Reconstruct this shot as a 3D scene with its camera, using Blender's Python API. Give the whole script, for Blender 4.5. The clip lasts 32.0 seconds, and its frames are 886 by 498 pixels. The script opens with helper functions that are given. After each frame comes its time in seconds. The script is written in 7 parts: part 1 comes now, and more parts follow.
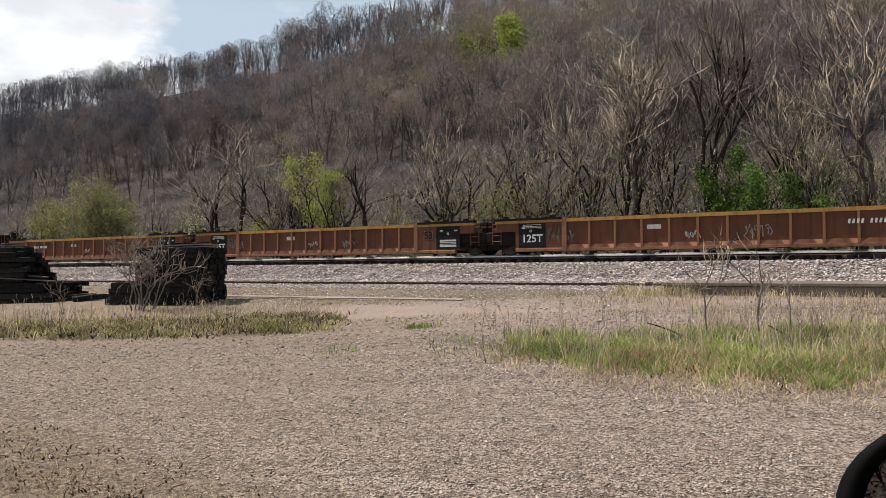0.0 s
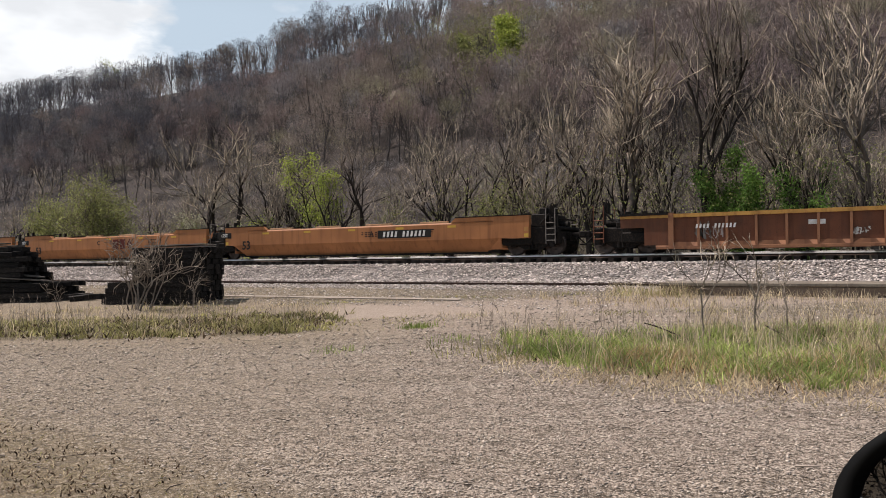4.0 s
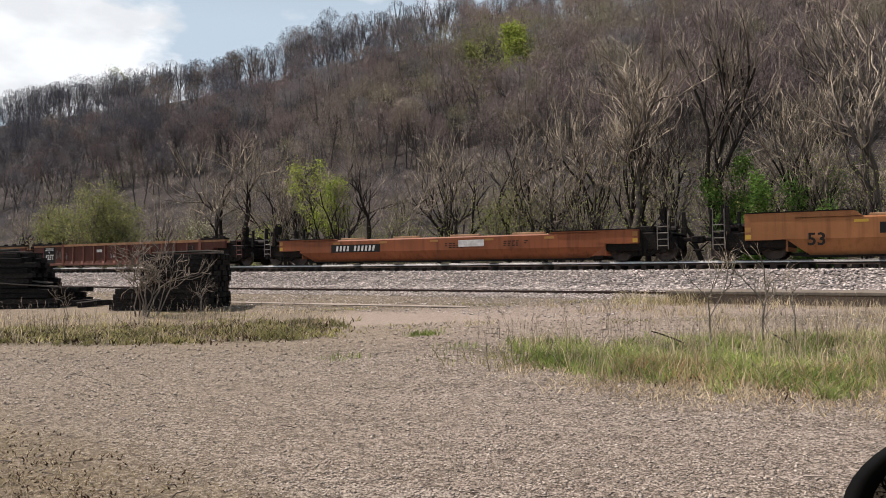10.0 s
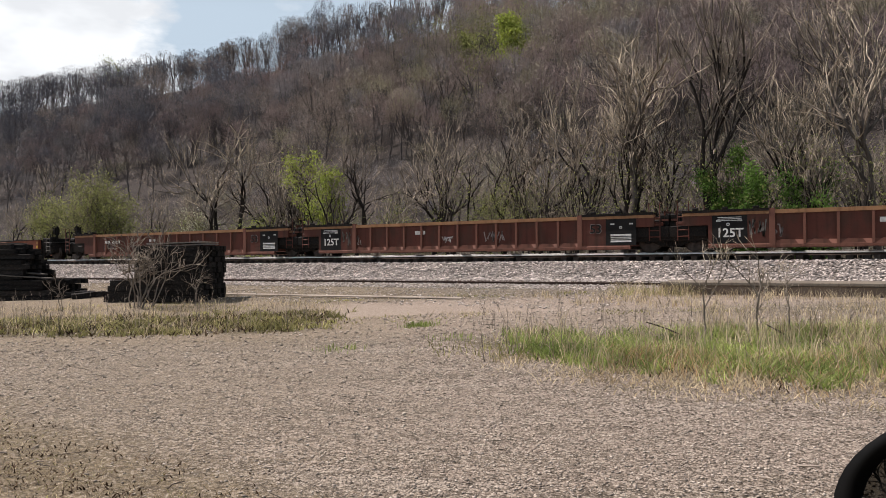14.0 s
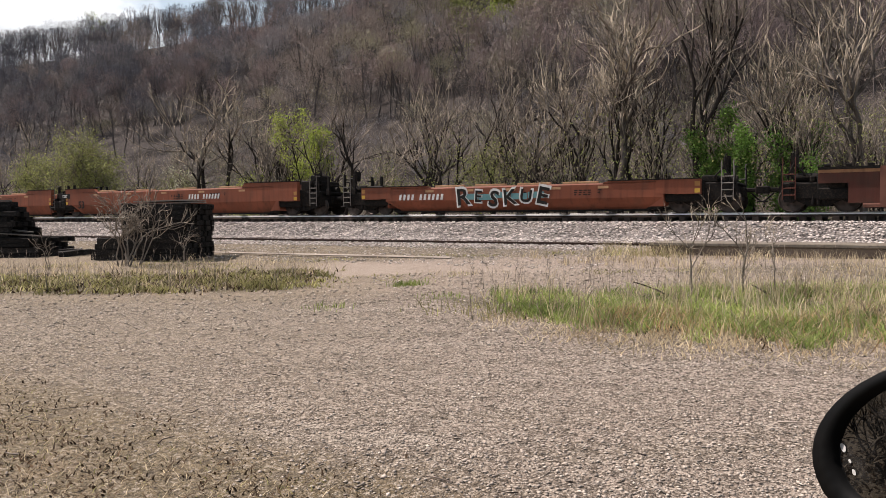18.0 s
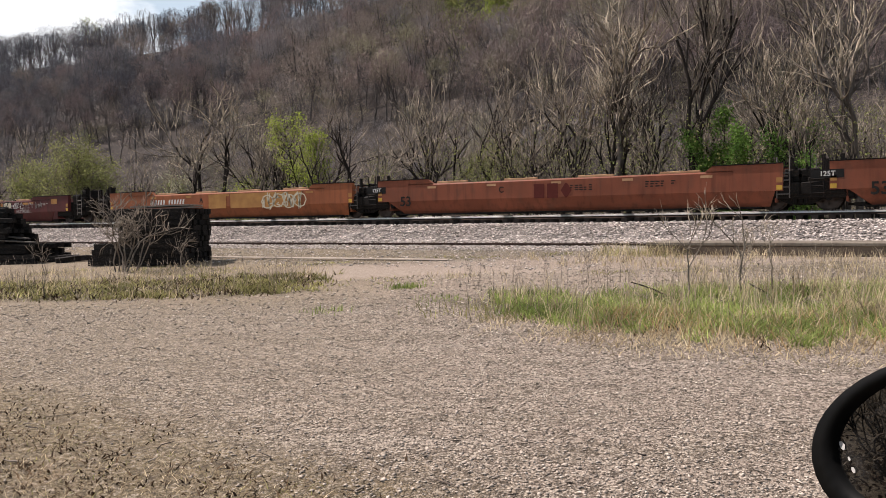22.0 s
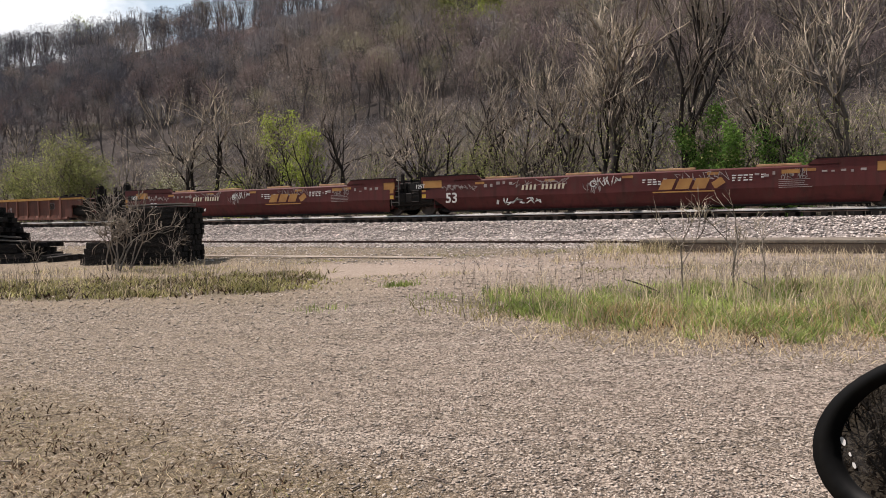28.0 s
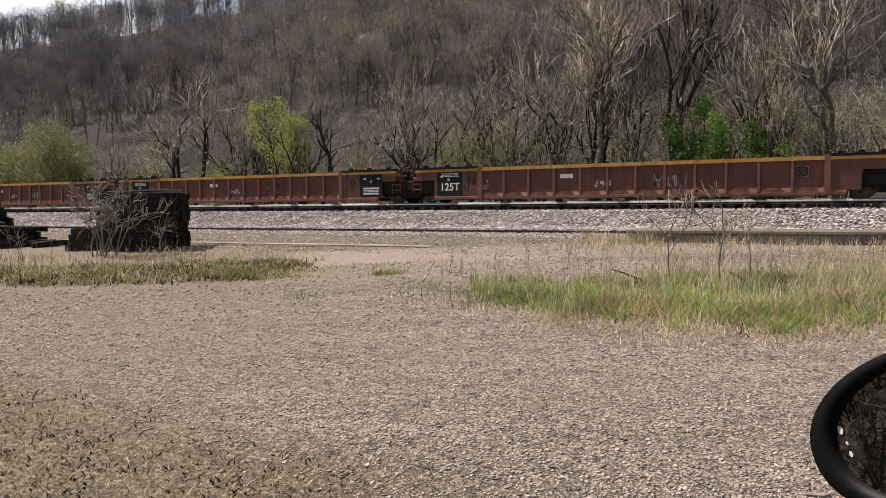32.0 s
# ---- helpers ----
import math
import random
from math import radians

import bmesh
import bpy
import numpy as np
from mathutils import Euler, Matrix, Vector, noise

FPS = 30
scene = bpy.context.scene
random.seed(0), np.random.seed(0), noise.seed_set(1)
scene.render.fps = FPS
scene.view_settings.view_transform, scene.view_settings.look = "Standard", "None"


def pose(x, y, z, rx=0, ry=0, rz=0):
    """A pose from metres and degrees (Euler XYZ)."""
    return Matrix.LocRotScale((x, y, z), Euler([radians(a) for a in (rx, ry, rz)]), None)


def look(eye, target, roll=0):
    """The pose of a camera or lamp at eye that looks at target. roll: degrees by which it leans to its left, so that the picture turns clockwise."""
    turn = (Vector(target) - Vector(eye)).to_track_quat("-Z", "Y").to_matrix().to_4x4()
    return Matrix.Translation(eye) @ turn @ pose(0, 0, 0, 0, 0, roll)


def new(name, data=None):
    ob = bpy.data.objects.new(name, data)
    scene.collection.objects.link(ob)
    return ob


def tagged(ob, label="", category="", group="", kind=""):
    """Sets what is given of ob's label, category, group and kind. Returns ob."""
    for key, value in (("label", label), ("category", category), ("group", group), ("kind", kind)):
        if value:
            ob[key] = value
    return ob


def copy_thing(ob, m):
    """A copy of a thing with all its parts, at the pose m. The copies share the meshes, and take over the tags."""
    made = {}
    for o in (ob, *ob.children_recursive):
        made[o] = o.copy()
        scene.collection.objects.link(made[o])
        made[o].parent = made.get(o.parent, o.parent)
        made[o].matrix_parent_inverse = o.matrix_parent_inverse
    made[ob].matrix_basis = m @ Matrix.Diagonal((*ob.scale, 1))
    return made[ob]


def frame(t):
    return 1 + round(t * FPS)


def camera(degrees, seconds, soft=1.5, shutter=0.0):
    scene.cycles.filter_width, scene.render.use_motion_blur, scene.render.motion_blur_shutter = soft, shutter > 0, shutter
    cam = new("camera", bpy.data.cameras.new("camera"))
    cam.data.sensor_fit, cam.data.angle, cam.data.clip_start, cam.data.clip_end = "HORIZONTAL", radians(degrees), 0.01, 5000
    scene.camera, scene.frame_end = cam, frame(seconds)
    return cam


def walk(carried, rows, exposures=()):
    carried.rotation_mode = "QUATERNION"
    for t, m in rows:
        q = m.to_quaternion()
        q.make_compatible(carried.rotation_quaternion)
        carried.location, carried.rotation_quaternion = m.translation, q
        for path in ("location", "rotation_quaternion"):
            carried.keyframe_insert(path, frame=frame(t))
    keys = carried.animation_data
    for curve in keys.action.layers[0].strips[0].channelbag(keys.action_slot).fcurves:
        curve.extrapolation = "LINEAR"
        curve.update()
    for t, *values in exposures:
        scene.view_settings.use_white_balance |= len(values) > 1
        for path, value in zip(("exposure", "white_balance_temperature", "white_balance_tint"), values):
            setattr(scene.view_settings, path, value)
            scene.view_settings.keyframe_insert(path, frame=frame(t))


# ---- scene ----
# ---- camera: hand-held at a car window, turning a little ----
EYE = (0.0, -31.6, 1.6)
PATH = [
    (0.0, 30.700, 0.840, -0.700),
    (0.5, 30.694, 0.795, -0.791),
    (1.0, 30.425, 0.839, -0.825),
    (1.5, 30.430, 0.850, -0.853),
    (2.0, 30.377, 0.900, -0.836),
    (2.5, 30.517, 0.847, -0.802),
    (3.0, 30.523, 0.834, -0.716),
    (3.5, 30.544, 0.818, -0.684),
    (5.5, 30.280, 0.998, -0.547),
    (6.0, 30.324, 1.034, -0.550),
    (6.5, 30.384, 1.076, -0.566),
    (7.0, 30.272, 1.197, -0.596),
    (7.5, 30.473, 1.278, -0.521),
    (8.0, 30.531, 1.343, -0.519),
    (8.5, 30.675, 1.342, -0.506),
    (9.0, 30.851, 1.392, -0.526),
    (9.5, 30.917, 1.445, -0.495),
    (10.0, 30.994, 1.390, -0.456),
    (10.5, 30.934, 1.327, -0.462),
    (11.0, 30.965, 1.264, -0.482),
    (11.5, 30.914, 1.257, -0.499),
    (12.0, 30.853, 1.239, -0.459),
    (12.5, 30.789, 1.119, -0.514),
    (13.0, 30.703, 1.037, -0.506),
    (13.5, 30.662, 0.935, -0.540),
    (14.0, 30.645, 0.737, -0.502),
    (14.5, 30.546, 0.630, -0.475),
    (16.5, 30.465, -0.238, -0.445),
    (17.0, 30.563, -0.695, -0.347),
    (17.3, 30.671, -0.906, -0.806),
    (17.5, 29.865, -2.460, -0.068),
    (18.0, 29.843, -2.260, -0.196),
    (18.5, 29.931, -2.165, -0.281),
    (19.0, 29.814, -2.115, -0.352),
    (19.5, 29.786, -2.055, -0.527),
    (20.0, 29.731, -1.942, -0.571),
    (20.5, 29.670, -1.982, -0.584),
    (21.0, 29.704, -2.031, -0.669),
    (21.5, 29.686, -2.064, -0.720),
    (22.0, 29.650, -2.097, -0.789),
    (22.5, 29.634, -2.078, -0.856),
    (23.0, 29.589, -2.035, -0.837),
    (23.5, 29.589, -2.088, -0.836),
    (24.0, 29.582, -2.111, -0.881),
    (24.5, 29.365, -2.193, -0.941),
    (25.0, 29.111, -2.170, -1.054),
    (25.5, 28.991, -2.230, -1.060),
    (27.5, 29.244, -2.262, -0.934),
    (28.0, 29.160, -2.258, -0.937),
    (28.5, 29.185, -2.266, -0.935),
    (29.0, 29.244, -2.326, -0.935),
    (29.5, 29.187, -2.386, -0.967),
    (30.0, 29.038, -2.387, -1.015),
    (30.5, 28.763, -2.637, -0.832),
    (31.0, 28.929, -2.913, -0.730),
    (31.5, 28.773, -3.385, -0.521),
    (32.0, 28.195, -3.116, -0.442),
]


def aim(yaw, pitch, roll):
    return (Matrix.Rotation(radians(yaw), 4, "Z") @ Matrix.Rotation(radians(90 + pitch), 4, "X") @ Matrix.Rotation(radians(roll), 4, "Z"))


cam = camera(60, 32.0, soft=0.65)


def sway(t):
    """Metres by which the hand drifts to the side."""
    return float(np.interp(t, (25.5, 29.5, 30.0, 30.5, 31.0, 31.5, 32.0), (0.0, -0.016, -0.025, -0.029, -0.0385, -0.0275, -0.029)))


walk(cam, [(t, Matrix.Translation((EYE[0] + 0.86 * sway(t), EYE[1] + 0.511 * sway(t), EYE[2] + (0.012 if t < 17.2 else 0.0))) @ aim(yw, pt, rl)) for t, yw, pt, rl in PATH],
     exposures=[(0.0, 0.26, 6600, 17), (14.5, 0.27, 6600, 17), (17.0, 0.36, 6620, 17), (17.8, 0.42, 6650, 18), (25.0, 0.41, 6650, 18), (29.0, 0.37, 6650, 18), (30.0, 0.39, 6650, 18), (31.0, 0.47, 6650, 18), (32.0, 0.33, 6650, 18)])

# ---- sky and sun ----
SUN_FROM = Vector((-0.56, -0.09, 0.85)).normalized()
world = bpy.data.worlds.new("sky")
scene.world = world
world.use_nodes = True


def build_sky():
    nt = world.node_tree
    nt.nodes.clear()
    out = nt.nodes.new("ShaderNodeOutputWorld")
    bg = nt.nodes.new("ShaderNodeBackground")
    sky = nt.nodes.new("ShaderNodeTexSky")
    sky.sky_type, sky.sun_disc = "NISHITA", False
    sky.sun_elevation = math.asin(SUN_FROM.z)
    sky.sun_rotation = math.atan2(SUN_FROM.x, SUN_FROM.y)
    sky.dust_density = 3.0
    tc = nt.nodes.new("ShaderNodeTexCoord")
    stretch = nt.nodes.new("ShaderNodeMapping")
    stretch.inputs["Scale"].default_value = (1, 1, 2.2)
    n1 = nt.nodes.new("ShaderNodeTexNoise")
    n1.inputs["Scale"].default_value, n1.inputs["Detail"].default_value = 3.0, 8
    n1.inputs["Roughness"].default_value = 0.56
    ramp = nt.nodes.new("ShaderNodeValToRGB")
    ramp.color_ramp.elements[0].position, ramp.color_ramp.elements[1].position = 0.57, 0.66
    # one large cumulus low over the ridge
    vs = nt.nodes.new("ShaderNodeVectorMath")
    vs.operation = "DISTANCE"
    vs.inputs[1].default_value = CLOUD
    near = nt.nodes.new("ShaderNodeMapRange")
    near.inputs["From Min"].default_value, near.inputs["From Max"].default_value = 0.03, 0.17
    near.inputs["To Min"].default_value, near.inputs["To Max"].default_value = 0.34, 0.0
    add = nt.nodes.new("ShaderNodeMath")
    mixc = nt.nodes.new("ShaderNodeMix")
    mixc.data_type = "RGBA"
    body = nt.nodes.new("ShaderNodeMix")
    body.data_type = "RGBA"
    body.inputs["A"].default_value = (16.5, 18.8, 20.2, 1)
    body.inputs["B"].default_value = (21.5, 23.2, 23.4, 1)
    grow = nt.nodes.new("ShaderNodeMapRange")
    grow.inputs["From Max"].default_value = 0.16
    nt.links.new(near.outputs[0], grow.inputs["Value"])
    nt.links.new(grow.outputs[0], body.inputs["Factor"])
    grey = nt.nodes.new("ShaderNodeMix")
    grey.data_type = "RGBA"
    grey.inputs["B"].default_value = (14.6, 15.9, 16.4, 1)
    nt.links.new(body.outputs["Result"], grey.inputs["A"])
    nt.links.new(grey.outputs["Result"], mixc.inputs["B"])
    lk = nt.links.new
    lk(tc.outputs["Generated"], stretch.inputs[0])
    lk(stretch.outputs[0], n1.inputs["Vector"])
    lk(tc.outputs["Generated"], vs.inputs[0])
    lk(vs.outputs["Value"], near.inputs["Value"])
    n2 = nt.nodes.new("ShaderNodeTexNoise")
    n2.inputs["Scale"].default_value, n2.inputs["Detail"].default_value = 11.0, 6
    lk(stretch.outputs[0], n2.inputs["Vector"])
    fold = nt.nodes.new("ShaderNodeMapRange")
    for key, v in (("From Min", 0.5), ("From Max", 0.38), ("To Max", 0.5)):
        fold.inputs[key].default_value = v
    n3 = nt.nodes.new("ShaderNodeTexNoise")
    n3.inputs["Scale"].default_value, n3.inputs["Detail"].default_value = 7.0, 4
    lk(stretch.outputs[0], n3.inputs["Vector"])
    lk(n3.outputs["Fac"], fold.inputs["Value"])
    lk(fold.outputs[0], grey.inputs["Factor"])
    puff = nt.nodes.new("ShaderNodeMath")
    puff.operation = "MULTIPLY_ADD"
    puff.inputs[1].default_value = 0.3
    lk(n2.outputs["Fac"], puff.inputs[0])
    low = nt.nodes.new("ShaderNodeMath")
    low.operation = "SUBTRACT"
    low.inputs[1].default_value = 0.15
    lk(n1.outputs["Fac"], low.inputs[0])
    lk(low.outputs[0], puff.inputs[2])
    lk(puff.outputs[0], add.inputs[0])
    lk(near.outputs[0], add.inputs[1])
    lk(add.outputs[0], ramp.inputs[0])
    lk(ramp.outputs["Color"], mixc.inputs["Factor"])
    haze = nt.nodes.new("ShaderNodeMix")
    haze.data_type = "RGBA"
    haze.inputs["Factor"].default_value = 0.7
    haze.inputs["B"].default_value = (15.6, 19.9, 22.6, 1)
    height = nt.nodes.new("ShaderNodeSeparateXYZ")
    lk(tc.outputs["Generated"], height.inputs[0])
    veil = nt.nodes.new("ShaderNodeMapRange")
    for key, v in (("From Min", 0.3), ("From Max", 0.65), ("To Min", 0.7), ("To Max", 0.1)):
        veil.inputs[key].default_value = v
    lk(height.outputs[2], veil.inputs["Value"])
    lk(veil.outputs[0], haze.inputs["Factor"])
    lk(sky.outputs[0], haze.inputs["A"])
    lk(haze.outputs["Result"], mixc.inputs["A"])
    lk(mixc.outputs["Result"], bg.inputs["Color"])
    bg.inputs["Strength"].default_value = 0.037
    lk(bg.outputs[0], out.inputs[0])


CLOUD = (-0.811, 0.525, 0.256)
build_sky()
sun = new("sun", bpy.data.lights.new("sun", "SUN"))
sun.data.energy, sun.data.angle, sun.data.color = 5.0, radians(0.6), (1.0, 0.95, 0.87)
sun.matrix_world = look(SUN_FROM * 50, (0, 0, 0))


# ---- materials ----
def material(name, c1, c2, scale=4.0, rough=0.8, metal=0.0, bump=0.0, fine=None, c3=None, per="", spread=0.12, stretch=(1, 1, 1), lo=0.35, hi=0.65, far=0.01):
    """Two colours mixed by a coarse noise, a third by a fine one, and a bump. per: 'object' or 'island' for a shift of brightness a piece."""
    m = bpy.data.materials.new(name)
    m.use_nodes = True
    nt = m.node_tree
    lk = nt.links.new
    b = nt.nodes["Principled BSDF"]
    b.inputs["Roughness"].default_value, b.inputs["Metallic"].default_value = rough, metal
    b.inputs["Specular IOR Level"].default_value = 0.5 if rough < 0.5 else 0.15
    tc = nt.nodes.new("ShaderNodeTexCoord")
    mp = nt.nodes.new("ShaderNodeMapping")
    mp.inputs["Scale"].default_value = stretch
    lk(tc.outputs["Object"], mp.inputs[0])
    n = nt.nodes.new("ShaderNodeTexNoise")
    n.inputs["Scale"].default_value, n.inputs["Detail"].default_value = scale, 5
    lk(mp.outputs[0], n.inputs["Vector"])
    r = nt.nodes.new("ShaderNodeMapRange")
    r.inputs["From Min"].default_value, r.inputs["From Max"].default_value = lo, hi
    lk(n.outputs["Fac"], r.inputs["Value"])
    mx = nt.nodes.new("ShaderNodeMix")
    mx.data_type = "RGBA"
    mx.inputs["A"].default_value, mx.inputs["B"].default_value = (*c1, 1), (*c2, 1)
    lk(r.outputs[0], mx.inputs["Factor"])
    last = mx.outputs["Result"]
    n2 = nt.nodes.new("ShaderNodeTexNoise")
    n2.inputs["Scale"].default_value, n2.inputs["Detail"].default_value = fine or scale * 9, 4
    lk(mp.outputs[0], n2.inputs["Vector"])
    if c3:
        r2 = nt.nodes.new("ShaderNodeMapRange")
        r2.inputs["From Min"].default_value, r2.inputs["From Max"].default_value = 0.5, 0.68
        lk(n2.outputs["Fac"], r2.inputs["Value"])
        m2 = nt.nodes.new("ShaderNodeMix")
        m2.data_type = "RGBA"
        m2.inputs["B"].default_value = (*c3, 1)
        lk(last, m2.inputs["A"])
        lk(r2.outputs[0], m2.inputs["Factor"])
        last = m2.outputs["Result"]
    if per:
        if per == "object":
            src = nt.nodes.new("ShaderNodeObjectInfo").outputs["Random"]
        else:
            src = nt.nodes.new("ShaderNodeNewGeometry").outputs["Random Per Island"]
        r3 = nt.nodes.new("ShaderNodeMapRange")
        r3.inputs["To Min"].default_value, r3.inputs["To Max"].default_value = 1 - spread, 1 + spread
        lk(src, r3.inputs["Value"])
        hs = nt.nodes.new("ShaderNodeHueSaturation")
        lk(r3.outputs[0], hs.inputs["Value"])
        lk(last, hs.inputs["Color"])
        last = hs.outputs[0]
    lk(last, b.inputs["Base Color"])
    if bump:
        bp = nt.nodes.new("ShaderNodeBump")
        bp.inputs["Strength"].default_value, bp.inputs["Distance"].default_value = bump, far
        lk(n2.outputs["Fac"], bp.inputs["Height"])
        lk(bp.outputs[0], b.inputs["Normal"])
    return m


def plain(name, c, rough=0.6, metal=0.0):
    return material(name, c, tuple(v * 0.85 for v in c), 6.0, rough, metal)


def ground_material():
    """Pale crushed gravel, a bare dirt track, thin soil beyond it and leaf litter under the woods."""
    m = bpy.data.materials.new("ground_surface")
    m.use_nodes = True
    nt = m.node_tree
    lk = nt.links.new
    b = nt.nodes["Principled BSDF"]
    b.inputs["Roughness"].default_value = 0.95
    b.inputs["Specular IOR Level"].default_value = 0.15
    tc = nt.nodes.new("ShaderNodeTexCoord")

    def noise_of(scale, detail=5, rough=0.6):
        n = nt.nodes.new("ShaderNodeTexNoise")
        n.inputs["Scale"].default_value, n.inputs["Detail"].default_value, n.inputs["Roughness"].default_value = scale, detail, rough
        lk(tc.outputs["Object"], n.inputs["Vector"])
        return n.outputs["Fac"]

    def span(value, a, c, lo=0.0, hi=1.0):
        r = nt.nodes.new("ShaderNodeMapRange")
        r.interpolation_type = "SMOOTHSTEP"
        for k, v in (("From Min", a), ("From Max", c), ("To Min", lo), ("To Max", hi)):
            r.inputs[k].default_value = v
        lk(value, r.inputs["Value"])
        return r.outputs[0]

    def calc(op, x, y):
        n = nt.nodes.new("ShaderNodeMath")
        n.operation = op
        for i, v in enumerate((x, y)):
            if isinstance(v, (int, float)):
                n.inputs[i].default_value = v
            else:
                lk(v, n.inputs[i])
        return n.outputs[0]

    def mix(f, a, c):
        n = nt.nodes.new("ShaderNodeMix")
        n.data_type = "RGBA"
        for k, v in (("A", a), ("B", c)):
            if isinstance(v, tuple):
                n.inputs[k].default_value = (*v, 1)
            else:
                lk(v, n.inputs[k])
        lk(f, n.inputs["Factor"])
        return n.outputs["Result"]

    sep = nt.nodes.new("ShaderNodeSeparateXYZ")
    lk(tc.outputs["Object"], sep.inputs[0])
    big, mid, small, grain = noise_of(0.12), noise_of(0.7), noise_of(7.0), noise_of(38.0, 3, 0.7)

    def cells(scale):
        v = nt.nodes.new("ShaderNodeTexVoronoi")
        v.inputs["Scale"].default_value = scale
        jog = nt.nodes.new("ShaderNodeVectorMath")
        jog.operation = "MULTIPLY_ADD"
        jn = nt.nodes.new("ShaderNodeTexNoise")
        jn.inputs["Scale"].default_value = scale * 0.6
        lk(tc.outputs["Object"], jn.inputs["Vector"])
        lk(jn.outputs["Color"], jog.inputs[0])
        jog.inputs[1].default_value = (1.6 / scale,) * 3
        lk(tc.outputs["Object"], jog.inputs[2])
        lk(jog.outputs[0], v.inputs["Vector"])
        sp = nt.nodes.new("ShaderNodeSeparateColor")
        lk(v.outputs["Color"], sp.inputs[0])
        return sp.outputs[0], v.outputs["Distance"]

    tone, gap = cells(42.0)
    tone2, gap2 = cells(75.0)
    tone3, gap3 = cells(8.0)
    # metres ahead of the stand and to its side
    ahead = calc("ADD", calc("ADD", calc("MULTIPLY", sep.outputs[0], -0.511), calc("MULTIPLY", sep.outputs[1], 0.860)), 27.18)
    side = calc("ADD", calc("ADD", calc("MULTIPLY", sep.outputs[0], 0.86), calc("MULTIPLY", sep.outputs[1], 0.511)), 16.15)
    rut = nt.nodes.new("ShaderNodeTexNoise")
    rut.inputs["Scale"].default_value, rut.inputs["Detail"].default_value = 1.0, 4
    cmb = nt.nodes.new("ShaderNodeCombineXYZ")
    lk(calc("MULTIPLY", side, 0.22), cmb.inputs[0])
    lk(calc("MULTIPLY", ahead, 1.5), cmb.inputs[1])
    lk(cmb.outputs[0], rut.inputs["Vector"])
    depth = calc("ADD", ahead, calc("MULTIPLY", calc("SUBTRACT", mid, 0.5), 2.2))
    gravel = mix(span(big, 0.35, 0.65), (0.33, 0.264, 0.217), (0.27, 0.216, 0.177))
    gravel = mix(span(rut.outputs["Fac"], 0.5, 0.68), gravel, (0.21, 0.17, 0.132))
    gravel = mix(span(rut.outputs["Fac"], 0.46, 0.34), gravel, (0.42, 0.355, 0.3))
    straw = mix(span(small, 0.4, 0.65), (0.13, 0.09, 0.038), (0.06, 0.048, 0.022))
    straw = mix(span(mid, 0.55, 0.68), straw, (0.15, 0.085, 0.05))
    slant = calc("ADD", calc("ADD", calc("MULTIPLY", side, 0.64), calc("MULTIPLY", ahead, 0.77)), calc("MULTIPLY", calc("SUBTRACT", mid, 0.5), 1.6))
    col = gravel
    col = mix(calc("MULTIPLY", span(slant, 4.3, 2.8), 0.9), col, straw)
    dirt = mix(span(small, 0.35, 0.7), (0.34, 0.27, 0.215), (0.26, 0.208, 0.165))
    col = mix(calc("MULTIPLY", span(depth, 14.4, 16.2), 0.85), col, dirt)
    soil = mix(span(small, 0.38, 0.62), (0.26, 0.2, 0.15), (0.085, 0.073, 0.048))
    soil = mix(span(mid, 0.45, 0.7), soil, (0.13, 0.112, 0.068))
    soil = mix(span(grain, 0.52, 0.66), soil, (0.42, 0.37, 0.32))
    wob = calc("ADD", sep.outputs[1], calc("MULTIPLY", calc("SUBTRACT", mid, 0.5), 2.0))
    col = mix(span(wob, -14.6, -13.0), col, soil)
    col = mix(calc("MULTIPLY", span(calc("ADD", side, calc("MULTIPLY", calc("SUBTRACT", mid, 0.5), 3.0)), 2.0, -4.0), 0.72), col, (0.225, 0.179, 0.116))
    lane = calc("MULTIPLY", calc("MULTIPLY", span(depth, 17.6, 18.8), span(depth, 23.2, 21.4)), span(side, -4.5, -2.0))
    col = mix(calc("MULTIPLY", lane, 0.9), col, (0.38, 0.305, 0.25))
    plain_col = col
    col = mix(span(tone, 0.62, 1.0), col, (0.45, 0.375, 0.31))
    col = mix(span(tone, 0.4, 0.1), col, (0.1, 0.079, 0.062))
    col = mix(calc("MULTIPLY", span(tone3, 0.3, 0.0), 0.45), col, (0.12, 0.095, 0.07))
    col = mix(span(tone2, 0.8, 1.0), col, (0.46, 0.4, 0.34))
    col = mix(span(tone2, 0.17, 0.0), col, (0.09, 0.07, 0.055))
    col = mix(calc("MULTIPLY", span(slant, 4.1, 2.8), 0.72), col, plain_col)
    col = mix(calc("MULTIPLY", span(depth, 13.4, 15.6), 0.72), col, plain_col)
    rut_free = calc("SUBTRACT", 1.0, calc("MULTIPLY", calc("MULTIPLY", span(depth, 14.4, 16.2), span(wob, -13.2, -14.4)), 0.75))
    edge = calc("SUBTRACT", calc("SUBTRACT", ahead, 9.2), calc("MULTIPLY", calc("MAXIMUM", calc("SUBTRACT", 3.2, side), 0.0), 1.46))
    turf = calc("MULTIPLY", span(edge, -0.1, 0.6), span(depth, 14.5, 13.4))
    turf = calc("MAXIMUM", turf, calc("MULTIPLY", calc("MULTIPLY", span(depth, 15.7, 16.4), span(depth, 19.6, 18.4)), span(side, -2.2, -3.4)))
    col = mix(calc("MULTIPLY", turf, 0.7), col, mix(span(small, 0.35, 0.6), (0.05, 0.043, 0.024), (0.12, 0.1, 0.055)))
